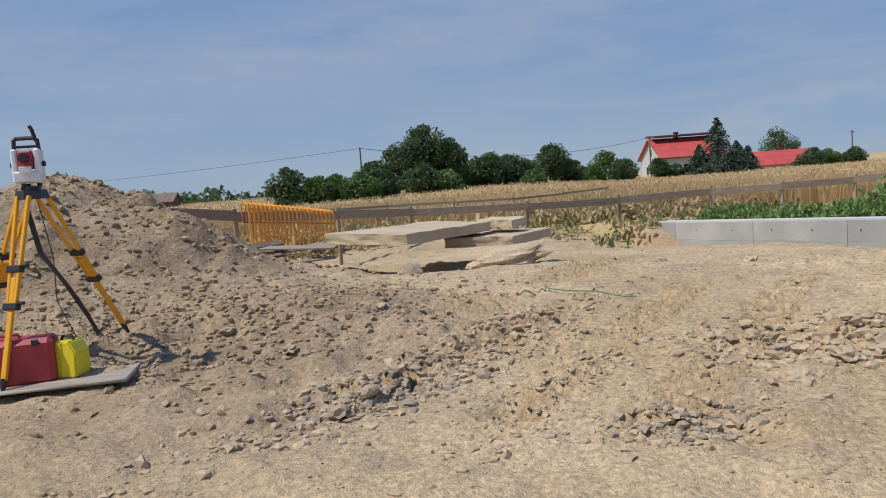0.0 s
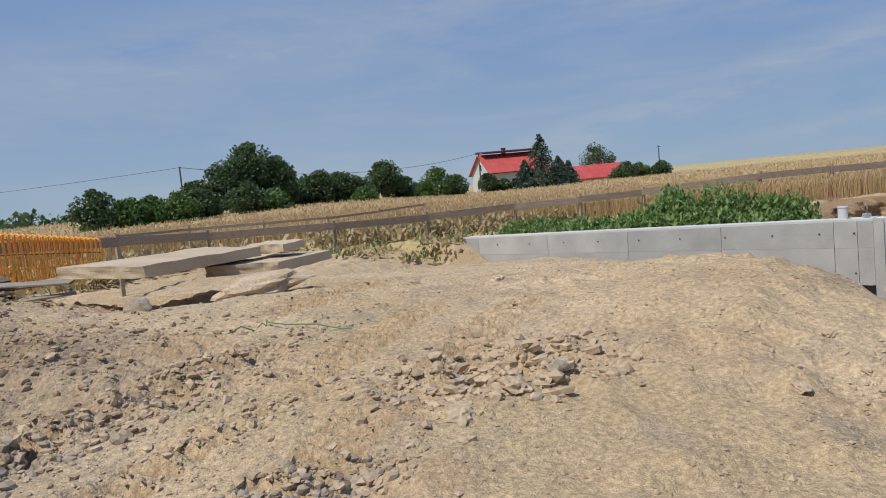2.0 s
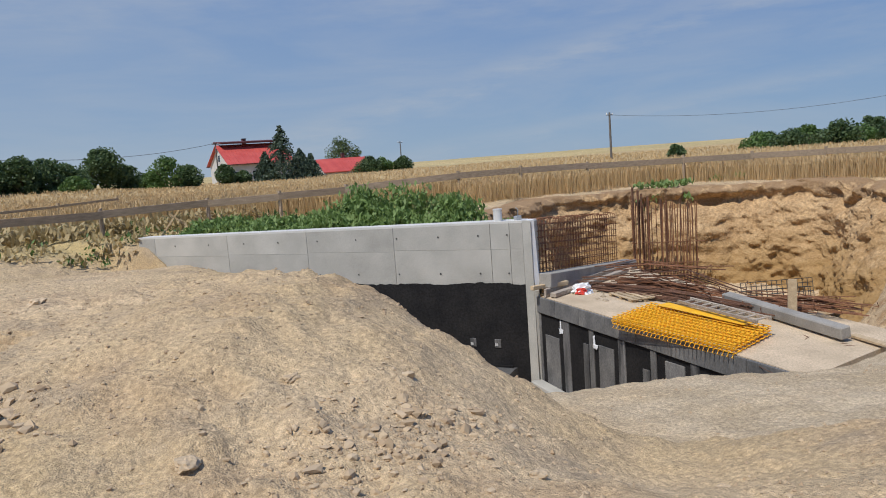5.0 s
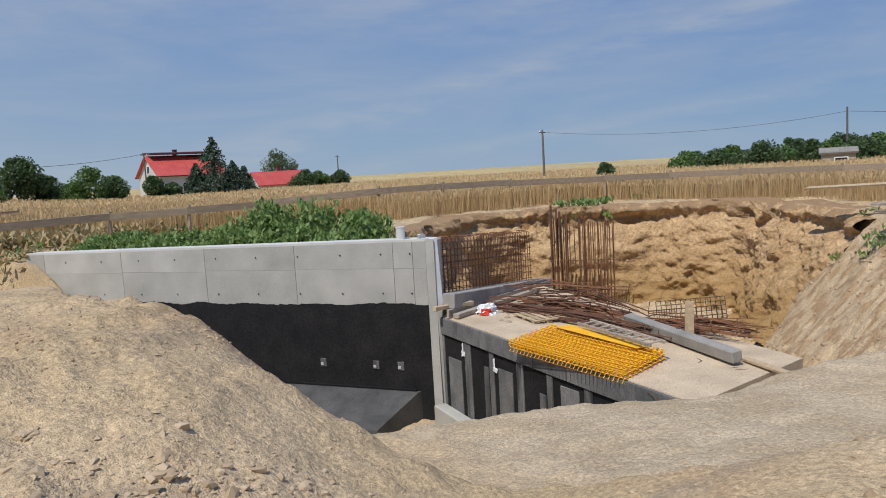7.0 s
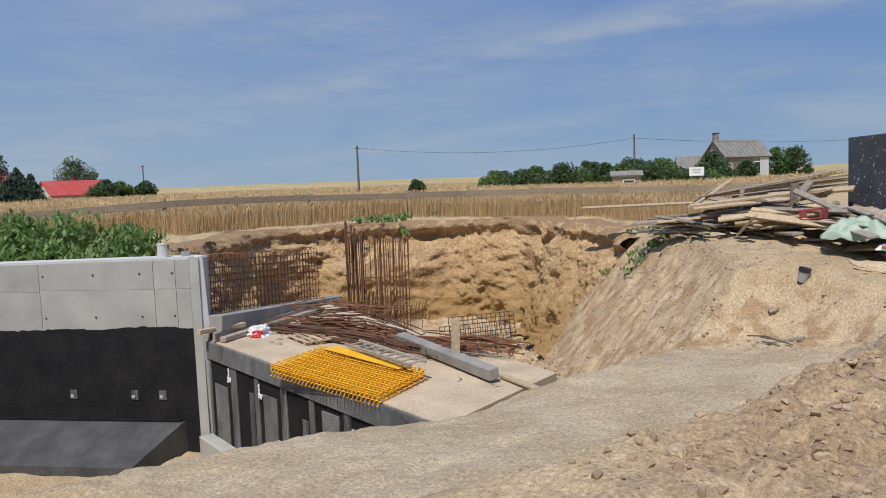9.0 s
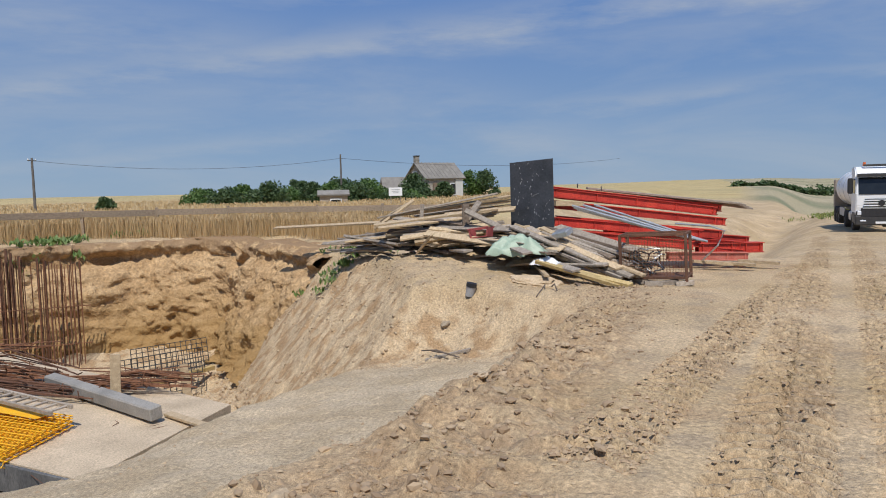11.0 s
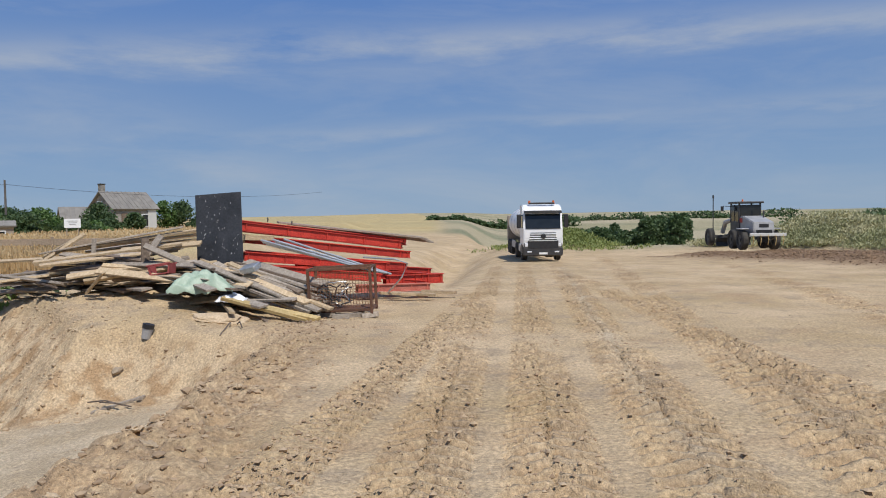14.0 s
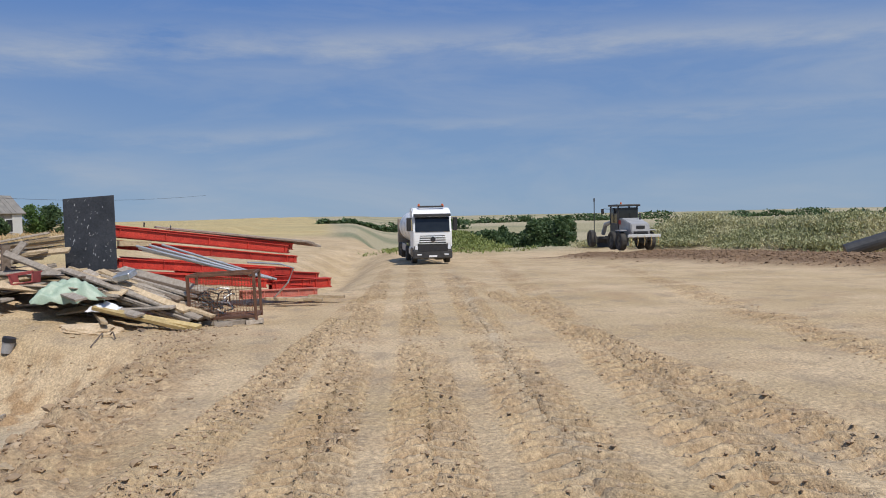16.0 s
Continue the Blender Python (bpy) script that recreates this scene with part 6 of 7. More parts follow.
for px, d, h, r, mt in ((525, 60, 4.0, 2.1, LEAF_DARK), (575, 60, 3.0, 1.6, LEAF), (610, 62, 3.2, 2.0, LEAF), (655, 62, 3.0, 2.1, LEAF), (690, 64, 3.6, 1.8, LEAF_DARK), (735, 74, 6.6, 2.6, LEAF_DARK), (775, 76, 8.2, 3.0, LEAF_DARK), (815, 76, 6.2, 2.2, LEAF_DARK),
                          (680, 72, 4.6, 1.7, LEAF_PALE), (760, 68, 3.4, 2.2, LEAF_DARK), (800, 69, 2.8, 2.0, LEAF), (850, 80, 4.2, 2.4, LEAF_DARK), (885, 80, 4.6, 2.2, LEAF_DARK), (920, 82, 4.2, 2.3, LEAF_DARK), (950, 84, 3.6, 2.0, LEAF_DARK), (995, 90, 5.6, 2.6, LEAF_DARK), (1025, 92, 4.0, 2.0, LEAF_DARK), (960, 78, 2.0, 1.6, LEAF),
                          (1085, 95, 4.8, 2.4, LEAF), (1120, 98, 3.8, 2.2, LEAF_DARK), (1060, 97, 3.2, 1.8, LEAF), (1182, 101, 3.8, 1.5, LEAF_DARK), (1212, 102, 2.6, 1.4, LEAF_DARK), (1455, 112, 3.4, 2.6, LEAF_DARK), (1485, 113, 3.0, 2.2, LEAF), (1530, 112, 3.0, 2.0, LEAF_DARK),
                          (5, 84, 4.4, 2.6, LEAF_DARK), (120, 90, 3.6, 2.8, LEAF_DARK), (150, 92, 2.8, 2.2, LEAF_DARK), (185, 95, 2.2, 2.0, LEAF_DARK), (225, 95, 2.4, 1.8, LEAF_DARK)):
    x, y = at0(px, d)
    big = h > 5
    tree(x, y, h * 0.91, r, mt, "leafy green tree at the field's edge" if big else "dense green hedgerow bush at the field's edge", 3200 if big else 1900, 0.34 if d < 75 else 0.4, not big, "tree" if big else "bush", None)
x, y = at0(1395, 132)
tree(x, y, 7.2, 3.8, LEAF_PALE, "pale birch tree behind the red barn", 2200, 0.42, False, "birch")
for px, d, h, r in ((1287, 100, 8.1, 3.8), (1255, 101, 4.6, 2.3), (1320, 101, 4.8, 2.6), (1340, 102, 4.0, 2.2)):
    x, y = at0(px, d)
    spruce(x, y, h, r * 1.15, "dark blue-green spruce in front of the white house")
# far hedges at the skyline
def hedge_line(name, label, a, b, h, n, mt, leaf):
    t = np.random.rand(n)
    tuft = 0.45 + 0.75 * (fbm(t * 14, t * 0, 3, 77) + 0.4)
    c = np.stack([a[0] + (b[0] - a[0]) * t, a[1] + (b[1] - a[1]) * t, t * 0], -1) + np.random.normal(size=(n, 3)) * [h * 0.4, h * 0.4, 0]
    z = land(c[:, 0], c[:, 1], False)[0]
    c[:, 2] = z + np.random.rand(n) * h * np.clip(tuft, 0.1, 1.3)
    v, f = quads(n, c, leaf, 0.9)
    return tagged(np_mesh(name, v, f, mt), label, "woods", kind="stuff")


hedge_line("far_hedge", "dark line of far woodland on the skyline", (-70, 240), (-110, 260), 6, 500, LEAF_DARK, 1.6)
hedge_line("far_woods", "dark line of far woodland on the skyline", (-60, 330), (-160, 330), 8, 900, LEAF_DARK, 2.2)

# ---- wheat ----
def wheat_mask(x, y):
    fp = outside(x, y, PIT, PIT_M)
    ok = (fp > 4.4) & ((y > 23.6) | (x > 29.8)) & (y > 10.5 - 0.0 * x) & ((x > 11.5) | (y > 32.5))
    green = (x < 19.5) & (y < 27.5)
    return ok & ~green & ((y > 0.16 * x + 5) | (x < 33))


def wheat(n, rmin, rmax, width, name):
    a = np.random.uniform(-0.62, 1.42, n * 3)
    d = rmin * (rmax / rmin) ** np.random.rand(n * 3)
    x, y = 5.5 + d * np.sin(a), 0.3 + d * np.cos(a)
    keep = wheat_mask(x, y)
    x, y = x[keep][:n], y[keep][:n]
    n = len(x)
    g = land(x, y, False)[0]
    h = 0.74 + 0.16 * np.random.rand(n) + 0.1 * fbm(x / 4, y / 4, 2, 60)
    phi = np.random.rand(n) * 3.1416
    w = width * (0.6 + d[keep][:n] / 60)
    ux, uy = np.cos(phi) * w, np.sin(phi) * w
    lx, ly = np.random.normal(0, 0.07, n), np.random.normal(0, 0.07, n)
    def P(fx, fz, lean):
        return np.stack([x + ux * fx + lx * lean, y + uy * fx + ly * lean, g + h * fz], -1)
    v = np.stack([P(-0.5, 0, 0), P(0.5, 0, 0), P(0.35, 0.84, 0.8), P(-0.35, 0.84, 0.8), P(-0.9, 0.84, 0.8), P(0.9, 0.84, 0.8), P(0.6, 1.0, 1.4), P(-0.6, 1.0, 1.4)], 1).reshape(-1, 3)
    f = np.arange(n * 8).reshape(-1, 4)
    return tagged(np_mesh(name, v, f, STRAW), "ripe golden wheat standing in the field", "wheat", kind="stuff")


wheat(95000, 24, 46, 0.014, "wheat_stalks")
wheat(34000, 40, 130, 0.026, "wheat_stalks")
# the closed canopy further in
cx = np.concatenate([np.arange(-40, 60, 0.7), np.arange(60, 170, 3.0)])
cy = np.concatenate([np.arange(9, 60, 0.7), np.arange(60, 130, 2.5)])
CX, CY = np.meshgrid(cx, cy)
g = land(CX.ravel(), CY.ravel(), False)[0]
inside = wheat_mask(CX.ravel(), CY.ravel()) & wheat_mask(CX.ravel() - 1.2, CY.ravel() - 1.2) & wheat_mask(CX.ravel(), CY.ravel() - 1.4) & wheat_mask(CX.ravel() - 1.4, CY.ravel())
top = g + 0.60 + 0.16 * fbm(CX.ravel() / 0.9, CY.ravel() / 0.9, 3, 61)
ii = np.arange(len(cx) * len(cy)).reshape(len(cy), len(cx))
ff = np.stack([ii[:-1, :-1], ii[:-1, 1:], ii[1:, 1:], ii[1:, :-1]], -1).reshape(-1, 4)
ff = ff[inside[ff].all(axis=1)]
CANOPY = mat("wheat_canopy", (0.36, 0.25, 0.11), (0.50, 0.37, 0.18), 0.35, 0.9, bump=1.0, fine=6, vary=0.28)
tagged(np_mesh("wheat_canopy", np.stack([CX.ravel(), CY.ravel(), top], -1), ff, CANOPY), "golden wheat crop seen from afar", "wheat", kind="stuff")


# ---- weeds and grass ----
def weeds(name, label, xs, ys, height, leaf, per, mt, spread=0.16):
    n = len(xs)
    g = land(xs, ys)[0]
    k = np.repeat(np.arange(n), per)
    hh = height[k] * np.random.rand(len(k)) ** 0.7
    c = np.stack([xs[k] + np.random.normal(0, spread, len(k)), ys[k] + np.random.normal(0, spread, len(k)), g[k] + hh + 0.03], -1)
    v, f = quads(len(k), c, leaf, 0.9, 2.2)
    return tagged(np_mesh(name, v, f, mt), label, "weeds", kind="stuff")


n = 620
u = np.random.uniform(0.3, 11.5, n)
o = np.random.uniform(0.7, 1.0, n) + np.random.rand(n) * np.clip(3.6 - 0.12 * u, 1.2, 3.6)
xs, ys = 13.85 + wdir.x * u - wside.x * o, 13.85 + wdir.y * u - wside.y * o
hs = np.where(u < 6.5, 1.0, 0.5) * np.random.uniform(0.5, 1.1, n) * (0.55 + 0.45 * ss(0.8, 2.0, o))
ok = fbm(xs / 0.9, ys / 0.9, 2, 96) > -0.06
hs = hs * (0.75 + 0.9 * fbm(xs / 0.7, ys / 0.7, 2, 97))
weeds("green_weeds", "tall green weeds growing behind the headwall", xs[ok], ys[ok], hs[ok], 0.085, 62, WEED)
n = 900
xs, ys = np.random.uniform(-9, 12, n), np.random.uniform(22.5, 29.5, n)
ok = (ys > 27.4) | (xs < -1) & (ys > 26.0 + 0.8 * xs) & (ys < 32)
weeds("dry_weeds", "dry brown weeds along the fence", xs[ok], ys[ok], np.random.uniform(0.2, 0.6, n)[ok], 0.14, 12, DRY_GRASS, 0.22)
n = 420
xs, ys = np.random.uniform(3, 13, n), np.random.uniform(24.5, 31.5, n)
ok = (np.abs(ys - 28.6 + 0.2 * xs) > 1.0)
xs, ys = xs[ok], ys[ok]
n = len(xs)
hs = np.random.uniform(0.1, 0.3, n)
weeds("low_green_weeds", "low green weeds along the field path", xs[:n // 3], ys[:n // 3], hs[:n // 3], 0.1, 10, LEAF, 0.22)
weeds("low_dry_weeds", "low dry brown weeds along the field path", xs[n // 3:], ys[n // 3:], hs[n // 3:], 0.12, 10, DRY_GRASS, 0.22)
n = 800
xs, ys = np.random.uniform(-35, 16, n), np.random.uniform(34, 62, n)
weeds("rough_grass", "rough dry grass of the meadow", xs, ys, np.random.uniform(0.15, 0.5, n), 0.22, 10, DRY_GRASS, 0.5)
n = 26
xs = np.concatenate([np.random.normal(26.6, 0.7, 16), np.random.normal(24.9, 0.25, 10)])
ys = np.concatenate([np.random.normal(9.8, 0.6, 16), np.random.normal(9.0, 0.25, 10)])
weeds("slope_weeds", "small green weeds on the pit slope", xs, ys, np.full(26, 0.14), 0.08, 14, WEED, 0.12)
n = 40
weeds("rim_weeds", "green tufts on the rim of the pit", np.random.normal(26.6, 1.6, n), np.random.normal(21.2, 0.35, n), np.full(n, 0.25), 0.12, 10, WEED, 0.15)
n = 520
xs, ys = np.random.normal(80, 4.2, n), np.random.normal(-17.5, 2.4, n)
weeds("grass_mound", "bright green grass on a low mound by the road", xs, ys, np.random.uniform(0.1, 0.35, n), 0.12, 40, leaf_mat("mound_grass", (0.17, 0.21, 0.05), (0.30, 0.33, 0.10)), 0.5)
n = 2600
xs, ys = np.random.uniform(44, 74, n), np.random.uniform(-47, -27, n)
bk = np.exp(-((ys + 37 - 0.12 * (xs - 58)) / 5.0) ** 2)
ok = bk > 0.18
tuft = np.random.uniform(0.3, 0.9, n) * (0.7 + fbm(xs / 5, ys / 5, 2, 90))
half = (fbm(xs / 4, ys / 4, 3, 91) > 0.02)
weeds("bank_weeds", "pale flowering dry weeds covering the spoil bank", xs[ok & ~half], ys[ok & ~half], tuft[ok & ~half], 0.09, 95, DRY_WEED, 0.55)
weeds("bank_weeds", "green weeds covering the spoil bank", xs[ok & half], ys[ok & half], tuft[ok & half], 0.09, 95, leaf_mat("sage_weeds", (0.22, 0.235, 0.09), (0.46, 0.45, 0.25)), 0.5)

# hedgerow and trees by the stone house
for k in range(17):
    ang = radians(53.5 + k * 1.05)
    d = 80 + 4 * math.sin(k * 2.1)
    x, y = 5.95 + d * math.sin(ang), 0.24 + d * math.cos(ang)
    tree(x, y, random.choice((1.5, 2.0, 2.5, 3.1)) * (0.85 if k > 11 else 1), random.uniform(1.2, 2.5), LEAF_DARK if k % 3 else LEAF, "dark green hedgerow bush beyond the wheat", 1500, 0.36, True, "bush")
for ang, d, h, r in ((69.6, 86, 3.4, 2.0), (71.9, 86, 2.6, 1.2), (73.9, 100, 4.2, 2.2), (75.0, 100, 3.8, 2.2), (47.5, 62, 1.6, 0.8)):
    x, y = 5.95 + d * math.sin(radians(ang)), 0.24 + d * math.cos(radians(ang))
    tree(x, y, h, r, LEAF if h > 4 else LEAF_DARK, "leafy bush beside the old stone house", 1700, 0.36, True, "bush")
# valley wood and hill hedges past the road
for k in range(16):
    ang = radians(104.6 + k * 0.5)
    d = 175 + 12 * math.sin(k * 1.7)
    x, y = 6.8 + d * math.sin(ang), -0.5 + d * math.cos(ang)
    if k > 9:
        h, r = random.uniform(8.2, 10.2), 2.5
    else:
        h, r = random.uniform(5.2, 7.0), 3.0
    tree(x, y, h, r, LEAF_DARK, "dark tree of the valley wood", 900, 0.95, False, "valley_tree")
for k in range(9):
    a0 = 93 + k * 5.2
    d0 = random.uniform(420, 800)
    A = (6.8 + d0 * math.sin(radians(a0)), d0 * math.cos(radians(a0)))
    B2 = (6.8 + (d0 * 1.08) * math.sin(radians(a0 + 6)), (d0 * 1.08) * math.cos(radians(a0 + 6)))
    hedge_line("hill_hedge", "dark hedge line on the far hills", A, B2, 3.0 if k == 0 else 7, 1100, LEAF_DARK, 2.2)


# ---- houses and poles ----
def gable_house(name, label, m, L, W, H, R, wall_m, roof_m, over=0.35, chimney=None, openings=(), fascia=None):
    """Ridge along x; L long, W deep, H to the eaves, R to the ridge."""
    th = thing(name, label, "house", m)
    bm = B()
    prism(bm, [(-W / 2, -0.6), (W / 2, -0.6), (W / 2, H), (0, R), (-W / 2, H)], L, Matrix.Rotation(radians(90), 4, "Z"))
    part("wall", bm, wall_m, th)
    sl = math.atan2(R - H, W / 2)
    hyp = math.hypot(R - H, W / 2) + over
    for s in (-1, 1):
        bm = B()
        mm = Matrix.Translation((0, 0, R + 0.08)) @ Matrix.Rotation(-s * sl, 4, "X") @ Matrix.Translation((0, s * hyp / 2, 0))
        box(bm, L + 2 * over, hyp, 0.12, mm, 0.02)
        rf = part("roof", bm, roof_m, th)
        for k in range(int(L / 0.55)):
            bm = B()
            box(bm, 0.05, hyp, 0.04, mm @ Matrix.Translation((-L / 2 + 0.55 * k + 0.25, 0, 0.08)))
            part("seam", bm, roof_m, rf)
        bm = B()
        box(bm, L + 2 * over, 0.1, 0.14, mm @ Matrix.Translation((0, s * hyp / 2, -0.02)))
        part("gutter", bm, fascia or roof_m, rf)
    if chimney:
        bm = B()
        box(bm, 0.55, 0.55, 1.3, Matrix.Translation((chimney, 0.3, R + 0.3)), 0.02)
        ch = part("chimney", bm, STONE if wall_m == STONE else ROOF_DARK, th)
        bm = B()
        box(bm, 0.66, 0.66, 0.1, Matrix.Translation((chimney, 0.3, R + 0.95)), 0.02)
        part("cap", bm, DARK_STEEL, ch)
    for kind, x, z, w, h, face in openings:
        mm = Matrix.Translation((x, -W / 2 - 0.01, z)) if face == "front" else Matrix.Translation((-L / 2 - 0.01, x, z)) @ Matrix.Rotation(radians(90), 4, "Z")
        bm = B()
        box(bm, w + 0.16, 0.08, h + 0.16, mm, 0.01)
        fr = part(kind, bm, WHITE if kind == "window" else DARK_WOOD, th)
        bm = B()
        box(bm, w, 0.03, h, mm @ Matrix.Translation((0, -0.04 if face == "front" else 0.04, 0)))
        part("pane" if kind == "window" else "leaf", bm, GLASS_DARK if kind == "window" else DARK_WOOD, fr)
    return th


hz = float(land(np.array([37.0]), np.array([112.0]), False)[0][0])
house = gable_house("farm_house", "white rendered farmhouse with a red sheet roof", pose(38.6, 114.5, hz, 0, 0, 4), 9.6, 9.0, 3.5, 6.3, PLASTER, ROOF, 0.5, -0.6,
                    (("window", -3.6, 1.6, 1.2, 1.3, "front"), ("window", -0.9, 1.6, 1.2, 1.3, "front"), ("window", 2.0, 1.6, 1.2, 1.3, "front"), ("window", -1.6, 1.6, 0.9, 1.2, "side"), ("window", 1.6, 1.6, 0.9, 1.2, "side"), ("window", 0, 4.4, 0.9, 1.0, "side")), ROOF_DARK)
bm = B()
box(bm, 10.2, 3.4, 0.3, Matrix.Translation((0.2, 0.2, 6.75)) @ Matrix.Rotation(radians(4), 4, "X"), 0.03)
part("ridge_dormer", bm, ROOF_DARK, house, "dark red raised ridge roof")
hz = float(land(np.array([57.0]), np.array([121.0]), False)[0][0])
gable_house("barn", "low barn with a red sheet roof", pose(57.2, 122, hz, 0, 0, -3), 8.6, 7.0, 1.2, 3.3, PLASTER, ROOF, 0.4, 0.5, (("window", 2.6, 0.6, 0.8, 0.6, "front"),))
hz = float(land(np.array([-36.0]), np.array([95.0]), False)[0][0])
gable_house("old_barn", "low dark barn roof behind the spoil heap", pose(-36.5, 96, hz + 0.1, 0, 0, 5), 5.6, 4.6, 1.2, 2.2, DARK_WOOD, DARK_WOOD)
hz = float(land(np.array([94.0]), np.array([30.0]), False)[0][0])
stone_house = gable_house("stone_house", "old stone house with grey roof and brick chimney", pose(94.0, 30.3, hz + 0.3, 0, 0, -38), 5.4, 4.6, 2.7, 4.5, STONE, SLATE, 0.3, -2.4, (("window", 1.2, 1.3, 0.7, 1.3, "front"), ("door", -1.2, 1.1, 0.9, 1.9, "front"), ("window", 0.3, 3.0, 0.8, 0.9, "side")))
bm = B()
box(bm, 1.1, 0.12, 2.6, Matrix.Translation((2.1, -2.33, 1.3)), 0.01)
part("plastered_corner", bm, PLASTER, stone_house, "white plastered corner")
gable_house("lean_to", "dark sagging lean-to roof beside the stone house", pose(97.5, 35.5, hz, 0, 0, -60), 6.0, 4.0, 1.6, 3.2, DARK_WOOD, SLATE)
hz = float(land(np.array([68.3]), np.array([31.5]), False)[0][0])
gable_house("shed", "small grey timber shed among the bushes", pose(70.0, 32.2, hz + 0.2, 0, 0, -62), 2.6, 2.0, 1.1, 1.45, GREY_WOOD, SLATE, 0.2, None, (("window", 0.2, 0.5, 0.9, 0.35, "front"),))
th = thing("site_sign", "white notice board on posts in the wheat", "sign", pose(50.0, 17.6, 0.2, 0, 0, -68))
bm = B()
box(bm, 0.85, 0.03, 0.52, Matrix.Translation((0, 0, 1.05)), 0.004)
part("panel", bm, WHITE, th)
for k in range(3):
    bm = B()
    box(bm, 0.55 - 0.1 * k, 0.006, 0.035, Matrix.Translation((0, -0.019, 1.18 - 0.1 * k)))
    part("text_bar", bm, GREY_STEEL, th)
for s in (-0.3, 0.3):
    bm = B()
    rod(bm, [(s, 0.03, -0.5), (s, 0.03, 1.3)], 0.03, 8)
    part("post", bm, GREY_WOOD, th)


def pole(x, y, top, label, arms=True, r=0.12):
    g = float(land(np.array([x]), np.array([y]), False)[0][0])
    th = thing("utility_pole", label, "utility pole", Matrix.Translation((x, y, 0)), "utility poles")
    bm = B()
    rod(bm, [(0, 0, g - 0.3), (0, 0, top)], r, 8, r * 0.7)
    part("mast", bm, POLE, th)
    if arms:
        bm = B()
        box(bm, 0.9, 0.08, 0.08, Matrix.Translation((0, 0, top - 0.25)))
        arm = part("cross_arm", bm, POLE, th)
        for s in (-0.4, 0.4):
            bm = B()
            bmesh.ops.create_cone(bm, segments=8, radius1=0.05, radius2=0.03, depth=0.14, cap_ends=True, matrix=Matrix.Translation((s, 0, top - 0.13)))
            part("insulator", bm, WHITE, arm)


def wire(a, b, sag, r=0.02):
    bm = B()
    a, b = Vector(a), Vector(b)
    rod(bm, [a + (b - a) * t - Vector((0, 0, sag * 4 * t * (1 - t))) for t in np.linspace(0, 1, 17)], r, 4)
    tagged(part("overhead_wire", bm, DARK_STEEL), "thin dark overhead power line", "wire", "overhead wires")


pole(-7.3, 75.6, 6.0, "slim dark utility pole in the hedgerow", False, 0.1)
pole(31.3, 106, 6.2, "wooden utility pole beside the white house", True)
pole(64.5, 113, 5.2, "wooden utility pole with a cross-arm near the barn", True)
pole(57.0, 55.0, 4.95, "lattice-like grey pole standing in the wheat", True, 0.13)
pole(75.0, 33.8, 5.1, "plain tall pole among the bushes", False, 0.12)
wire((-75, 80, 4.4), (-7.3, 75.6, 5.9), 0.7)
wire((-7.3, 75.6, 5.9), (31.3, 106, 6.1), 1.6, 0.025)
wire((57.0, 55.0, 4.7), (75.0, 33.8, 4.7), 0.9, 0.015)
wire((75.0, 33.8, 4.7), (120, 10, 5.2), 0.9, 0.015)


# ---- vehicles ----
def wheel(name, th, c, r, w, rim_m=GALV):
    """A wheel whose axle lies along y."""
    bm = B()
    prof = [(r * 0.55, -w / 2), (r * 0.92, -w / 2), (r, -w * 0.36), (r, w * 0.36), (r * 0.92, w / 2), (r * 0.55, w / 2)]
    n = 28
    rings = [[bm.verts.new((c[0] + rr * math.cos(2 * math.pi * k / n), c[1] + yy, c[2] + rr * math.sin(2 * math.pi * k / n))) for k in range(n)] for rr, yy in prof]
    for a, b in zip(rings, rings[1:] + rings[:1]):
        for k in range(n):
            bm.faces.new((a[k], a[(k + 1) % n], b[(k + 1) % n], b[k]))
    bmesh.ops.recalc_face_normals(bm, faces=bm.faces)
    ty = part(name, bm, TYRE, th)
    bm = B()
    bmesh.ops.create_cone(bm, segments=20, radius1=r * 0.56, radius2=r * 0.5, depth=w * 0.8, cap_ends=True, matrix=Matrix.Translation(c) @ Matrix.Rotation(radians(90), 4, "X"))
    part("rim", bm, rim_m, ty)
    bm = B()
    bmesh.ops.create_cone(bm, segments=12, radius1=r * 0.2, radius2=r * 0.16, depth=w * 0.98, cap_ends=True, matrix=Matrix.Translation(c) @ Matrix.Rotation(radians(90), 4, "X"))
    part("hub", bm, DARK_STEEL, ty)


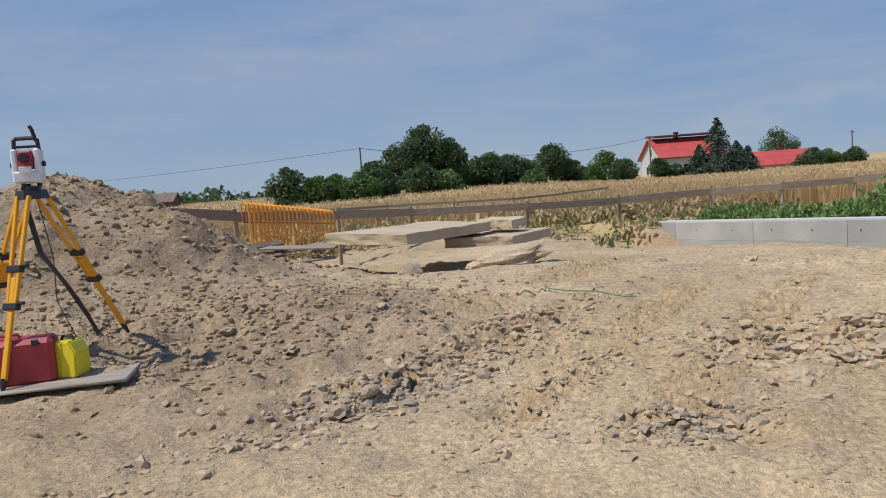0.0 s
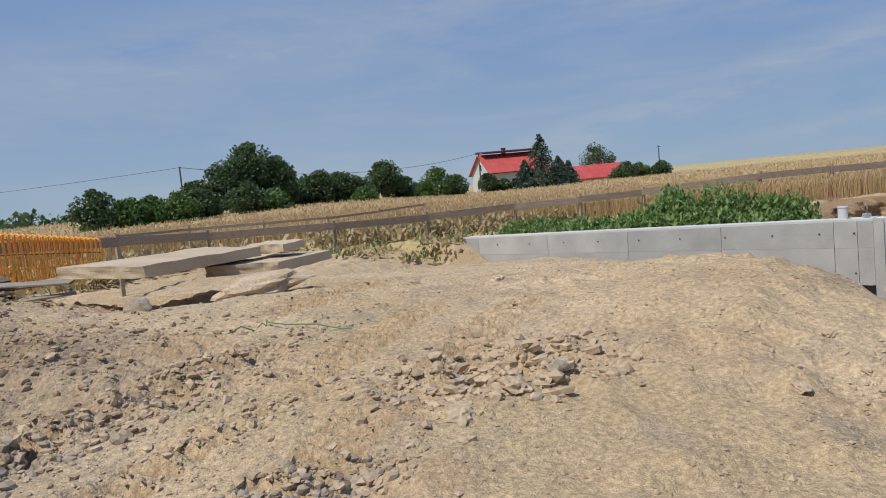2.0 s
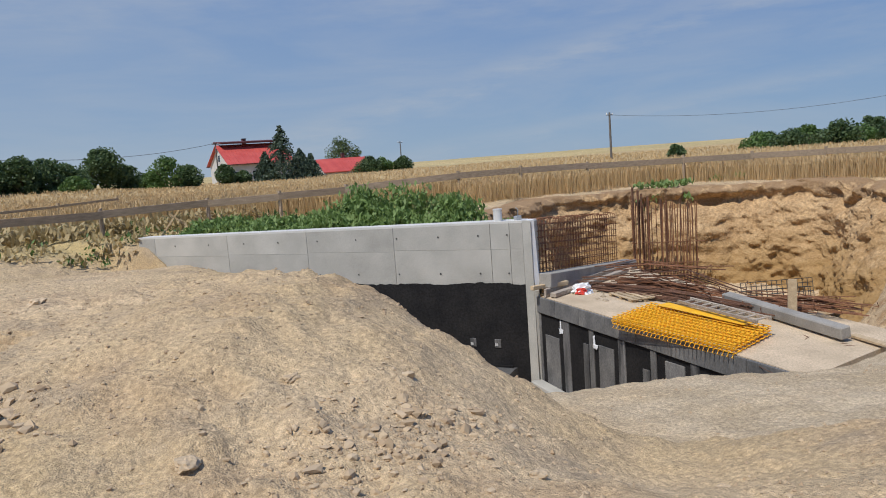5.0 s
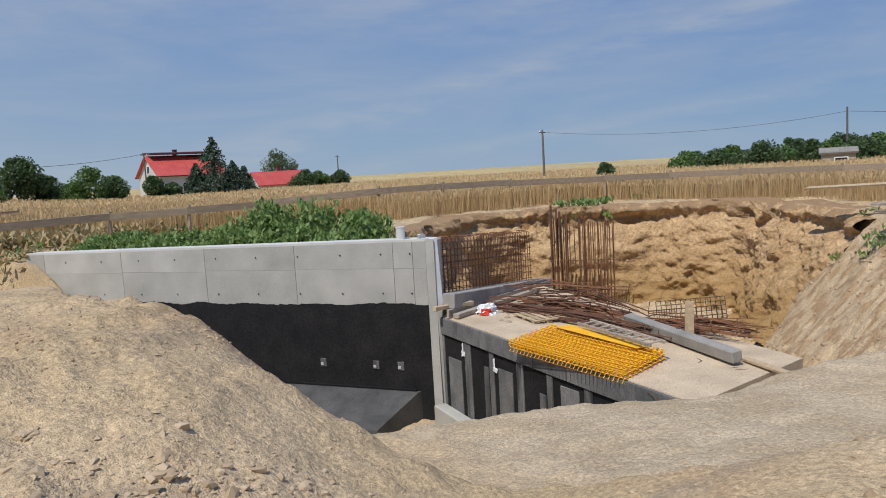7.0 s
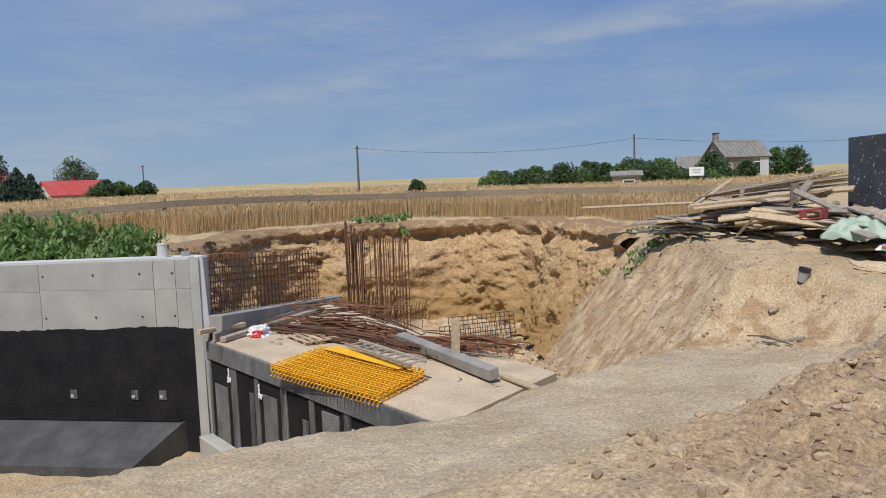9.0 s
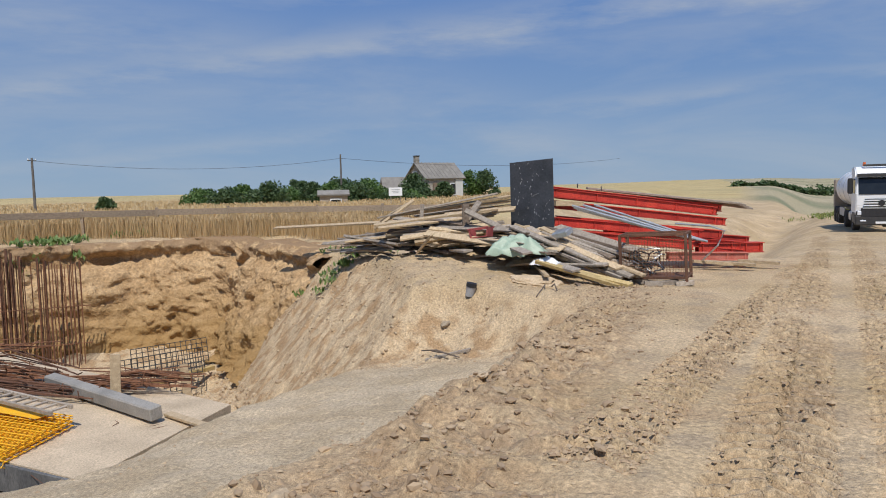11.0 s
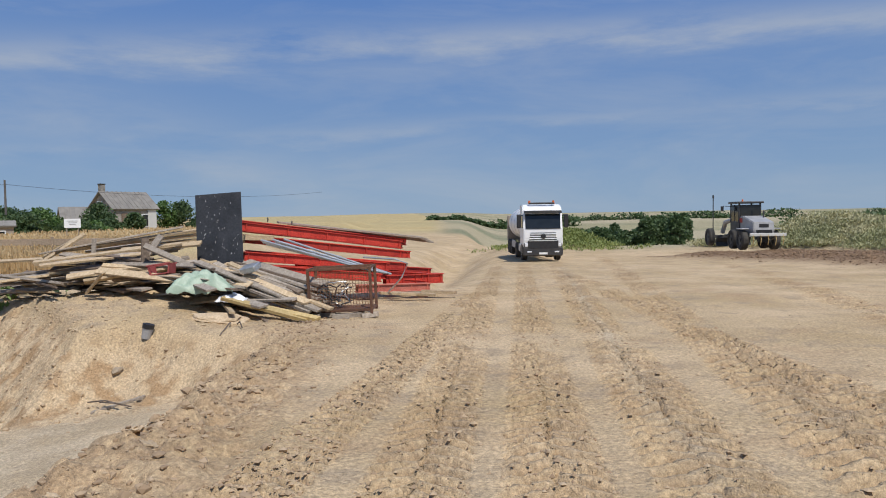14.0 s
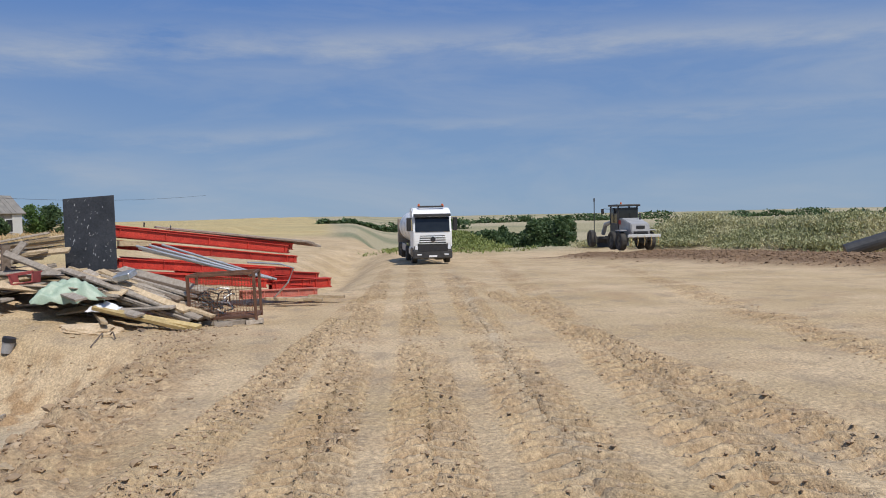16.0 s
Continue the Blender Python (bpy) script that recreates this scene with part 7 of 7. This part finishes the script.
def truck(m):
    """Front towards -x."""
    th = thing("tanker_truck", "white tanker truck with dark grille on the dusty haul road", "truck", m)
    def bx(name, sx, sy, sz, c, mt, bev=0.03, label="", par=None):
        bm = B()
        box(bm, sx, sy, sz, Matrix.Translation(c), bev)
        return part(name, bm, mt, par or th, label)
    bm = B()
    prism(bm, [(0.06, 0.95), (0.0, 1.4), (0.02, 2.0), (0.28, 2.95), (0.5, 3.3), (0.95, 3.52), (2.2, 3.55), (2.2, 0.8), (0.5, 0.8)], 2.42)
    bmesh.ops.bevel(bm, geom=list(bm.edges), offset=0.06, segments=2, affect="EDGES")
    cab = part("cab", bm, WHITE, th)
    bm = B()
    prism(bm, [(0.005, 2.02), (0.25, 2.93), (0.29, 2.93), (0.06, 2.02)], 2.16, Matrix.Translation((-0.012, 0, 0)))
    part("windscreen", bm, GLASS_DARK, cab, "dark tinted windscreen")
    bm = B()
    prism(bm, [(0.12, 2.98), (-0.05, 2.98), (-0.05, 3.12), (0.3, 3.16)], 2.3)
    part("sun_visor", bm, DARK_STEEL, cab)
    bx("front_bumper", 0.35, 2.46, 0.55, (0.14, 0, 0.62), DARK_STEEL, 0.06)
    bx("grille", 0.1, 1.9, 0.5, (0.0, 0, 1.05), BLACK, 0.03)
    for k in range(4):
        bx("grille_bar", 0.08, 1.75 - 0.05 * k, 0.055, (-0.035, 0, 1.28 + 0.14 * k), WHITE if k else GALV, 0.015)
        bx("grille_gap", 0.04, 1.7 - 0.05 * k, 0.04, (-0.012, 0, 1.35 + 0.14 * k), BLACK, 0.005)
    bm = B()
    bmesh.ops.create_cone(bm, segments=24, radius1=0.16, radius2=0.15, depth=0.06, cap_ends=True, matrix=Matrix.Translation((-0.075, 0, 1.56)) @ Matrix.Rotation(radians(90), 4, "Y"))
    part("badge", bm, BLACK, th, "round plain badge")
    for s in (-1, 1):
        h = bx("headlight", 0.2, 0.42, 0.34, (0.1, s * 0.98, 1.0), DARK_STEEL, 0.05)
        bx("lens", 0.1, 0.34, 0.24, (0.02, s * 0.97, 1.02), LAMP_GLASS, 0.04, "", h)
        bx("fog_light", 0.05, 0.28, 0.09, (-0.04, s * 0.85, 0.6), LAMP_GLASS, 0.02)
        mi = bx("mirror", 0.16, 0.28, 0.85, (0.25, s * 1.46, 2.5), BLACK, 0.05)
        bm = B()
        rod(bm, [(0.4, s * 1.2, 2.85), (0.28, s * 1.46, 2.9)], 0.03, 6)
        part("mirror_arm", bm, BLACK, mi)
        bm = B()
        bmesh.ops.create_cone(bm, segments=12, radius1=0.09, radius2=0.06, depth=0.2, cap_ends=True, matrix=Matrix.Translation((0.8, s * 0.75, 3.68)))
        part("beacon", bm, AMBER, th, "orange beacon lamp")
        bx("side_window", 0.75, 0.03, 0.75, (0.85, s * 1.215, 2.45), GLASS_DARK, 0.02)
        bx("corner_panel", 0.14, 0.24, 1.1, (0.1, s * 1.1, 1.55), WHITE, 0.05)
        bx("step_panel", 1.0, 0.12, 0.6, (0.9, s * 1.18, 0.75), DARK_STEEL, 0.04)
        wheel("wheel", th, (1.35, s * 1.05, 0.52), 0.52, 0.36)
        wheel("wheel", th, (4.6, s * 0.98, 0.52), 0.52, 0.6)
        for k in range(3):
            wheel("wheel", th, (9.0 + 1.3 * k, s * 1.02, 0.52), 0.52, 0.4)
        bx("fuel_tank", 1.1, 0.5, 0.55, (2.9, s * 0.95, 0.75), GALV, 0.08)
        bx("trailer_guard", 2.8, 0.06, 0.5, (7.0, s * 1.18, 0.85), GREY_STEEL, 0.02)
    bx("number_plate", 0.02, 0.52, 0.12, (-0.05, 0, 0.5), WHITE, 0.004)
    bx("roof_rack", 0.12, 1.6, 0.12, (0.75, 0, 3.6), DARK_STEEL, 0.02)
    bx("chassis", 12.0, 0.9, 0.28, (6.4, 0, 0.95), DARK_STEEL, 0.02)
    bm = B()
    prof = [(2.9, 0.5), (3.0, 0.95), (3.25, 1.15), (11.6, 1.15), (11.9, 0.95), (12.0, 0.5)]
    n = 28
    rings = [[bm.verts.new((xx, rr * math.cos(2 * math.pi * k / n), 2.25 + rr * math.sin(2 * math.pi * k / n))) for k in range(n)] for xx, rr in prof]
    for a, b in zip(rings, rings[1:]):
        for k in range(n):
            bm.faces.new((a[k], a[(k + 1) % n], b[(k + 1) % n], b[k]))
    bm.faces.new(rings[0][::-1])
    bm.faces.new(rings[-1])
    bmesh.ops.recalc_face_normals(bm, faces=bm.faces)
    tank = part("tank", bm, WHITE, th, "white cylindrical tank", True)
    for xx in (4.6, 7.2, 9.8):
        bm = B()
        bmesh.ops.create_cone(bm, segments=28, radius1=1.165, radius2=1.165, depth=0.1, cap_ends=True, matrix=Matrix.Translation((xx, 0, 2.25)) @ Matrix.Rotation(radians(90), 4, "Y"))
        part("band", bm, GALV, tank)
    bx("rear_cabinet", 0.7, 2.4, 1.9, (12.4, 0, 1.9), GREY_WOOD, 0.04, "brown dusty rear cabinet")


truck(pose(51.6, -9.85, -1.52, 0, 0, -4.5))


def grader(m):
    """Front towards +x, rear with ripper towards -x."""
    th = thing("motor_grader", "grey motor grader with dark cab and rear ripper", "grader", m)
    def bx(name, sx, sy, sz, c, mt, bev=0.03, label="", par=None):
        bm = B()
        box(bm, sx, sy, sz, Matrix.Translation(c), bev)
        return part(name, bm, mt, par or th, label)
    bm = B()
    prism(bm, [(0.1, 0.9), (0.0, 1.3), (0.1, 1.85), (1.9, 2.25), (2.4, 2.25), (2.4, 0.9)], 1.35)
    bmesh.ops.bevel(bm, geom=list(bm.edges), offset=0.05, segments=2, affect="EDGES")
    hood = part("engine_hood", bm, GREY_STEEL, th)
    bx("radiator_grille", 0.05, 1.0, 0.4, (0.0, 0, 1.15), BLACK, 0.01, "", hood)
    bx("rear_window_vent", 0.04, 0.6, 0.22, (0.03, 0, 1.62), BLACK, 0.01, "", hood)
    cabin = bx("cabin_floor", 1.7, 1.5, 0.9, (3.2, 0, 1.45), DARK_STEEL, 0.04)
    for x in (2.45, 4.0):
        for y in (-0.72, 0.72):
            bm = B()
            bar(bm, (x, y, 1.8), (x + 0.02, y * 0.97, 3.1), 0.1, 0.1, 0, 0.01)
            part("cab_post", bm, DARK_STEEL, th)
    bx("cab_roof", 1.95, 1.75, 0.14, (3.2, 0, 3.16), DARK_STEEL, 0.04)
    for c, s in (((2.42, 0, 2.45), (0.03, 1.36, 1.1)), ((4.03, 0, 2.45), (0.03, 1.36, 1.1)), ((3.2, 0.72, 2.4), (1.45, 0.03, 1.2)), ((3.2, -0.72, 2.4), (1.45, 0.03, 1.2))):
        p = bx("cab_glass", *s, c, GLASS_DARK, 0.005)
    bx("seat", 0.5, 0.5, 0.9, (3.2, 0, 2.1), BLACK, 0.06)
    bx("red_panel", 0.5, 0.03, 0.3, (2.2, 0.69, 1.95), RED_STEEL, 0.01, "plain red panel")
    for y in (-1.02, 1.02):
        for x in (1.0, 2.65):
            wheel("wheel", th, (x, y, 0.66), 0.66, 0.42, DARK_STEEL)
        wheel("wheel", th, (7.6, y * 0.98, 0.66), 0.66, 0.4, DARK_STEEL)
        bx("mudguard", 1.0, 0.5, 0.08, (1.0, y, 1.4), GREY_STEEL, 0.03)
        bx("tandem_case", 2.2, 0.2, 0.4, (1.8, y * 0.72, 0.66), DARK_STEEL, 0.04)
        bm = B()
        rod(bm, [(4.1, y * 0.7, 2.9), (4.3, y * 1.15, 2.95)], 0.02, 6)
        box(bm, 0.06, 0.2, 0.36, Matrix.Translation((4.32, y * 1.2, 2.75)), 0.01)
        part("mirror", bm, BLACK, th)
    bm = B()
    rod(bm, [(4.0, 0, 1.5), (5.6, 0, 1.95), (7.2, 0, 1.75), (7.8, 0, 1.0)], 0.17, 8)
    part("gooseneck_frame", bm, GREY_STEEL, th)
    bx("front_axle", 0.25, 1.9, 0.22, (7.6, 0, 0.7), DARK_STEEL, 0.02)
    bm = B()
    prism(bm, [(0.0, 0.1), (0.08, 0.1), (0.2, 0.4), (0.1, 0.7), (0.02, 0.7), (0.12, 0.4)], 3.4, Matrix.Translation((5.3, 0, 0.0)) @ Matrix.Rotation(radians(28), 4, "Z"))
    part("blade", bm, DARK_STEEL, th)
    bm = B()
    bmesh.ops.create_cone(bm, segments=24, radius1=0.7, radius2=0.7, depth=0.12, cap_ends=True, matrix=Matrix.Translation((5.3, 0, 0.85)))
    part("circle_drive", bm, DARK_STEEL, th)
    rip = bx("ripper_bar", 0.14, 2.3, 0.2, (-0.6, 0, 1.05), PLASTER, 0.02, "pale dusty ripper beam")
    for k in range(5):
        bm = B()
        y = -0.95 + 0.475 * k
        rod(bm, [(-0.62, y, 1.1), (-0.75, y, 0.75), (-0.6, y, 0.38)], 0.05, 6, 0.025)
        part("ripper_tooth", bm, YELLOW_WOOD, rip)
    for y in (-0.5, 0.5):
        bm = B()
        bar(bm, (0.1, y, 0.75), (-0.6, y, 1.0), 0.1, 0.14)
        part("ripper_arm", bm, DARK_STEEL, rip)
    bm = B()
    rod(bm, [(5.4, 1.5, 0.5), (5.4, 1.5, 3.55)], 0.035, 8)
    rod(bm, [(5.4, 1.5, 3.5), (5.4, 1.5, 3.75)], 0.06, 10)
    part("sensor_mast", bm, DARK_STEEL, th)
    bm = B()
    bmesh.ops.create_cone(bm, segments=12, radius1=0.07, radius2=0.05, depth=0.16, cap_ends=True, matrix=Matrix.Translation((3.0, 0.3, 3.3)))
    part("beacon", bm, AMBER, th)
    bm = B()
    rod(bm, [(1.4, -0.5, 2.1), (1.4, -0.5, 2.6)], 0.06, 8)
    part("exhaust", bm, DARK_STEEL, th)


grader(pose(52.8, -24.6, -1.15, 0, 0, -6))
bm = B()
rod(bm, [(41.5, -31.0, -0.9), (39.3, -34.8, 0.6)], 0.42, 20)
tagged(part("drain_pipe", bm, DARK_STEEL), "large dark plastic drain pipe lying on the soil", "pipe")


# ---- loose clods and crumbs ----
ICO = B()
bmesh.ops.create_icosphere(ICO, subdivisions=1, radius=1)
ICO.verts.ensure_lookup_table()
ico_v = np.array([v.co[:] for v in ICO.verts])
ico_f = np.array([[v.index for v in f.verts] for f in ICO.faces])
ICO.free()


oct_v = np.array([(1, 0, 0), (0, 1, 0), (-1, 0, 0), (0, -1, 0), (0, 0, 1), (0, 0, -1)], float)
oct_f = np.array([(0, 1, 4), (1, 2, 4), (2, 3, 4), (3, 0, 4), (1, 0, 5), (2, 1, 5), (3, 2, 5), (0, 3, 5)])


def crumbs(name, label, x, y, size, mt, ico_v=ico_v, ico_f=ico_f):
    """Many angular lumps as one mesh."""
    n = len(x)
    z = land(x, y)[0]
    k = len(ico_v)
    v = ico_v[None] * (1 + np.random.uniform(-0.5, 0.35, (n, k, 1)))
    v = v * (size[:, None] * np.random.uniform(0.6, 1.25, (n, 3)))[:, None, :] * np.array([1, 1, 0.7])
    a = np.random.rand(n) * 6.283
    ca, sa = np.cos(a)[:, None], np.sin(a)[:, None]
    v = np.stack([v[..., 0] * ca - v[..., 1] * sa, v[..., 0] * sa + v[..., 1] * ca, v[..., 2]], -1)
    v += np.stack([x, y, z + size * 0.12], -1)[:, None, :]
    f = (ico_f[None] + (np.arange(n) * k)[:, None, None]).reshape(-1, 3)
    return tagged(np_mesh(name, v.reshape(-1, 3), f, mt), label, "clods", kind="stuff")


def scatter(n, cx, cy, rx, ry, turn=0.0):
    u, v = np.random.normal(0, rx, n), np.random.normal(0, ry, n)
    return cx + u * math.cos(turn) - v * math.sin(turn), cy + u * math.sin(turn) + v * math.cos(turn)


def sizes(n, lo, hi, p=3.0):
    return lo + (hi - lo) * np.random.rand(n) ** p


CRUMB = leaf_mat("dry_earth_crumbs", (0.36, 0.26, 0.16), (0.51, 0.39, 0.255), 0.95, 0.0)
GREY_CRUMB = leaf_mat("grey_clay_crumbs", (0.24, 0.19, 0.14), (0.38, 0.31, 0.225), 0.95, 0.0)
HEAP_CRUMB = leaf_mat("heap_earth_crumbs", (0.26, 0.175, 0.10), (0.42, 0.31, 0.19), 0.95, 0.0)
zones = [(9000, -4.6, 9.8, 1.7, 2.2, 0.1, 0.005, 0.06), (8000, -2.0, 7.0, 1.5, 0.8, 0.3, 0.005, 0.05), (4200, -0.1, 5.55, 1.1, 0.24, 0.78, 0.005, 0.05), (2600, 2.7, 5.5, 0.5, 0.32, 0.2, 0.006, 0.065),
         (1300, 1.4, 4.2, 0.3, 0.16, 0.2, 0.005, 0.045), (900, 0.9, 5.0, 0.8, 0.15, 0.9, 0.006, 0.04), (700, 5.6, 4.2, 0.5, 0.25, 0.4, 0.006, 0.05), (3500, 0.4, 5.0, 2.0, 0.9, 0.5, 0.004, 0.016), (3000, 2.6, 8.6, 1.8, 1.4, 0.6, 0.004, 0.018), (1500, 5.0, 8.0, 1.3, 1.2, 0.6, 0.004, 0.022), (1200, 5.6, 5.6, 0.8, 0.9, 0.0, 0.004, 0.02), (500, 5.2, 4.0, 0.4, 0.3, 0.0, 0.005, 0.035)]
for n, cx, cy, rx, ry, turn, lo, hi in zones:
    x, y = scatter(n, cx, cy, rx, ry, turn)
    crumbs("soil_clods", "dry crumbly soil clods on the site ground", x, y, sizes(n, lo, hi, 7.0), HEAP_CRUMB if cx < -0.5 else CRUMB)
x, y = scatter(900, -0.5, 5.1, 0.4, 0.16, 0.7)
crumbs("clay_clods", "grey clay clods pressed up by machine tracks", x, y, sizes(900, 0.006, 0.05, 4.0), GREY_CRUMB)
x, y = scatter(350, 1.4, 4.15, 0.2, 0.1, 0.3)
crumbs("clay_clods", "grey clay clods pressed up by machine tracks", x, y, sizes(350, 0.006, 0.045, 4.0), GREY_CRUMB)
# along the road's dirt edge
n = 4200
x = 8.5 + 14 * np.random.rand(n) ** 1.2
y = 1.55 - 0.03 * (x - 9) + np.random.normal(0, 0.5, n)
crumbs("edge_clods", "brown clods along the dirt edge of the haul road", x, y, sizes(n, 0.007, 0.05, 4.5), leaf_mat("brown_crumbs", (0.27, 0.185, 0.11), (0.45, 0.33, 0.21), 0.95, 0.0))
# everywhere, thin
n = 26000
d = 3.0 + 17 * np.random.rand(n) ** 1.5
a = np.random.uniform(-0.75, 2.35, n)
x, y = 4.0 + d * np.sin(a), 0.4 + d * np.cos(a)
ok = fbm(x / 1.1, y / 1.1, 3, 93) > -0.12
x, y = x[ok], y[ok]
crumbs("scattered_crumbs", "scattered small crumbs of dry soil", x, y, sizes(len(x), 0.005, 0.026, 4.0), CRUMB, oct_v, oct_f)
# along the treads of the road
TRACK_CRUMB = leaf_mat("track_crumbs", (0.30, 0.205, 0.125), (0.48, 0.355, 0.225), 0.95, 0.0)
for a, b, half, period in TREADS[:7]:
    n = 4200
    t = np.random.rand(n) ** 1.7 * 0.6
    o = np.random.uniform(-half, half, n) * 1.1
    ex, ey = b[0] - a[0], b[1] - a[1]
    L = math.hypot(ex, ey)
    crumbs("track_crumbs", "crumbs thrown up in the tyre tracks", a[0] + ex * t - ey / L * o, a[1] + ey * t + ex / L * o, sizes(n, 0.006, 0.03, 4.0), TRACK_CRUMB, oct_v, oct_f)
# windrows
n = 15000
x = np.random.uniform(28, 57, n)
y = np.where(np.random.rand(n) < 0.6, -21.0 - (54 - x) * 0.173, -26.5 - (60 - x) * 0.15) + np.random.normal(0, 0.95, n)
crumbs("windrow_clods", "dark brown clods of the graded windrows", x, y, sizes(n, 0.025, 0.11, 3.5), leaf_mat("dark_crumbs", (0.15, 0.092, 0.052), (0.28, 0.185, 0.11), 0.95, 0.0), oct_v, oct_f)
# fallen lumps in the pit
n = 900
t = np.random.rand(n)
x, y = 20 + 8 * t + np.random.normal(0, 0.5, n), 9.0 + 7 * t + np.random.normal(0, 0.5, n)
crumbs("pit_lumps", "fallen sandy lumps at the foot of the slope", x, y, sizes(n, 0.02, 0.11, 4), CRUMB)
n = 2600
t = np.random.rand(n)
x, y = 19.3 + 7 * t + np.random.normal(0, 0.9, n), 4.2 + 6.5 * t + np.random.normal(0, 0.9, n)
crumbs("slope_crumbs", "crumbs of sand and gravel on the pit slope", x, y, sizes(n, 0.008, 0.05, 4), CRUMB)
# larger single clods
for k, (x, y, s) in enumerate(((-2.05, 6.9, 0.15), (-1.35, 6.25, 0.13), (-0.6, 7.0, 0.11), (-1.9, 5.9, 0.12), (0.35, 6.1, 0.1), (2.3, 4.7, 0.16), (2.75, 4.95, 0.18), (3.2, 5.2, 0.15), (2.5, 5.5, 0.16), (3.1, 5.55, 0.13), (2.0, 5.35, 0.12), (3.5, 5.0, 0.12), (1.6, 4.5, 0.13), (4.4, 4.3, 0.12),
                             (4.0, 9.4, 0.15), (3.0, 9.9, 0.18), (5.2, 5.0, 0.1), (12.4, 1.35, 0.13), (13.2, 1.7, 0.12), (11.4, 1.6, 0.1), (15.0, 1.2, 0.1), (10.1, 2.0, 0.14), (6.1, 3.7, 0.09), (7.0, 3.2, 0.08), (-0.9, 4.25, 0.09), (0.9, 3.75, 0.1))):
    ob = part("earth_clod", lump(B(), (s * 0.6, s * 0.48, s * 0.26), 40 + k, 0.55, 3), CLOD)
    ob.matrix_world = pose(x, y, ground(x, y) + s * 0.06, random.uniform(-18, 18), random.uniform(-18, 18), random.uniform(0, 180))
    tagged(ob, "broken angular clod of dry earth", "clod", "earth clods")


# ---- plates of broken crust pressed up by the tracks ----
def crust_plate(x, y, size, thick, tilt, seed):
    rng = random.Random(seed)
    k = rng.randint(5, 8)
    ring = [(size * rng.uniform(0.65, 1.15) * math.cos(6.283 * (i + rng.uniform(-0.25, 0.25)) / k), 0.62 * size * rng.uniform(0.65, 1.15) * math.sin(6.283 * (i + rng.uniform(-0.25, 0.25)) / k)) for i in range(k)]
    bm = B()
    top = [bm.verts.new((px, py, rng.uniform(-0.12, 0.12) * thick)) for px, py in ring]
    low = [bm.verts.new((px * 0.88, py * 0.88, -thick)) for px, py in ring]
    mid = bm.verts.new((0, 0, 0.2 * thick))
    for i in range(k):
        j = (i + 1) % k
        bm.faces.new((top[i], top[j], mid))
        bm.faces.new((top[i], low[i], low[j], top[j]))
    bm.faces.new(low[::-1])
    bmesh.ops.recalc_face_normals(bm, faces=bm.faces)
    ob = part("crust_plate", bm, CRUST)
    ob.matrix_world = pose(x, y, ground(x, y) + thick * 0.5, rng.uniform(-tilt, tilt), rng.uniform(-tilt, tilt), rng.uniform(0, 360))
    tagged(ob, "flat broken plate of dried earth crust", "clod", "crust plates")


for k in range(110):
    cx, cy, sx, sy = ((2.7, 5.4, 0.45, 0.24), (2.3, 5.1, 0.4, 0.22), (1.4, 4.2, 0.3, 0.14), (2.8, 5.55, 0.4, 0.2), (-0.4, 5.1, 0.45, 0.26))[k % 5]
    size = random.uniform(0.035, 0.11) * (1.15 if k % 5 in (0, 3) else 0.8)
    crust_plate(random.gauss(cx, sx), random.gauss(cy, sy), size, size * random.uniform(0.25, 0.5), 20, 300 + k)
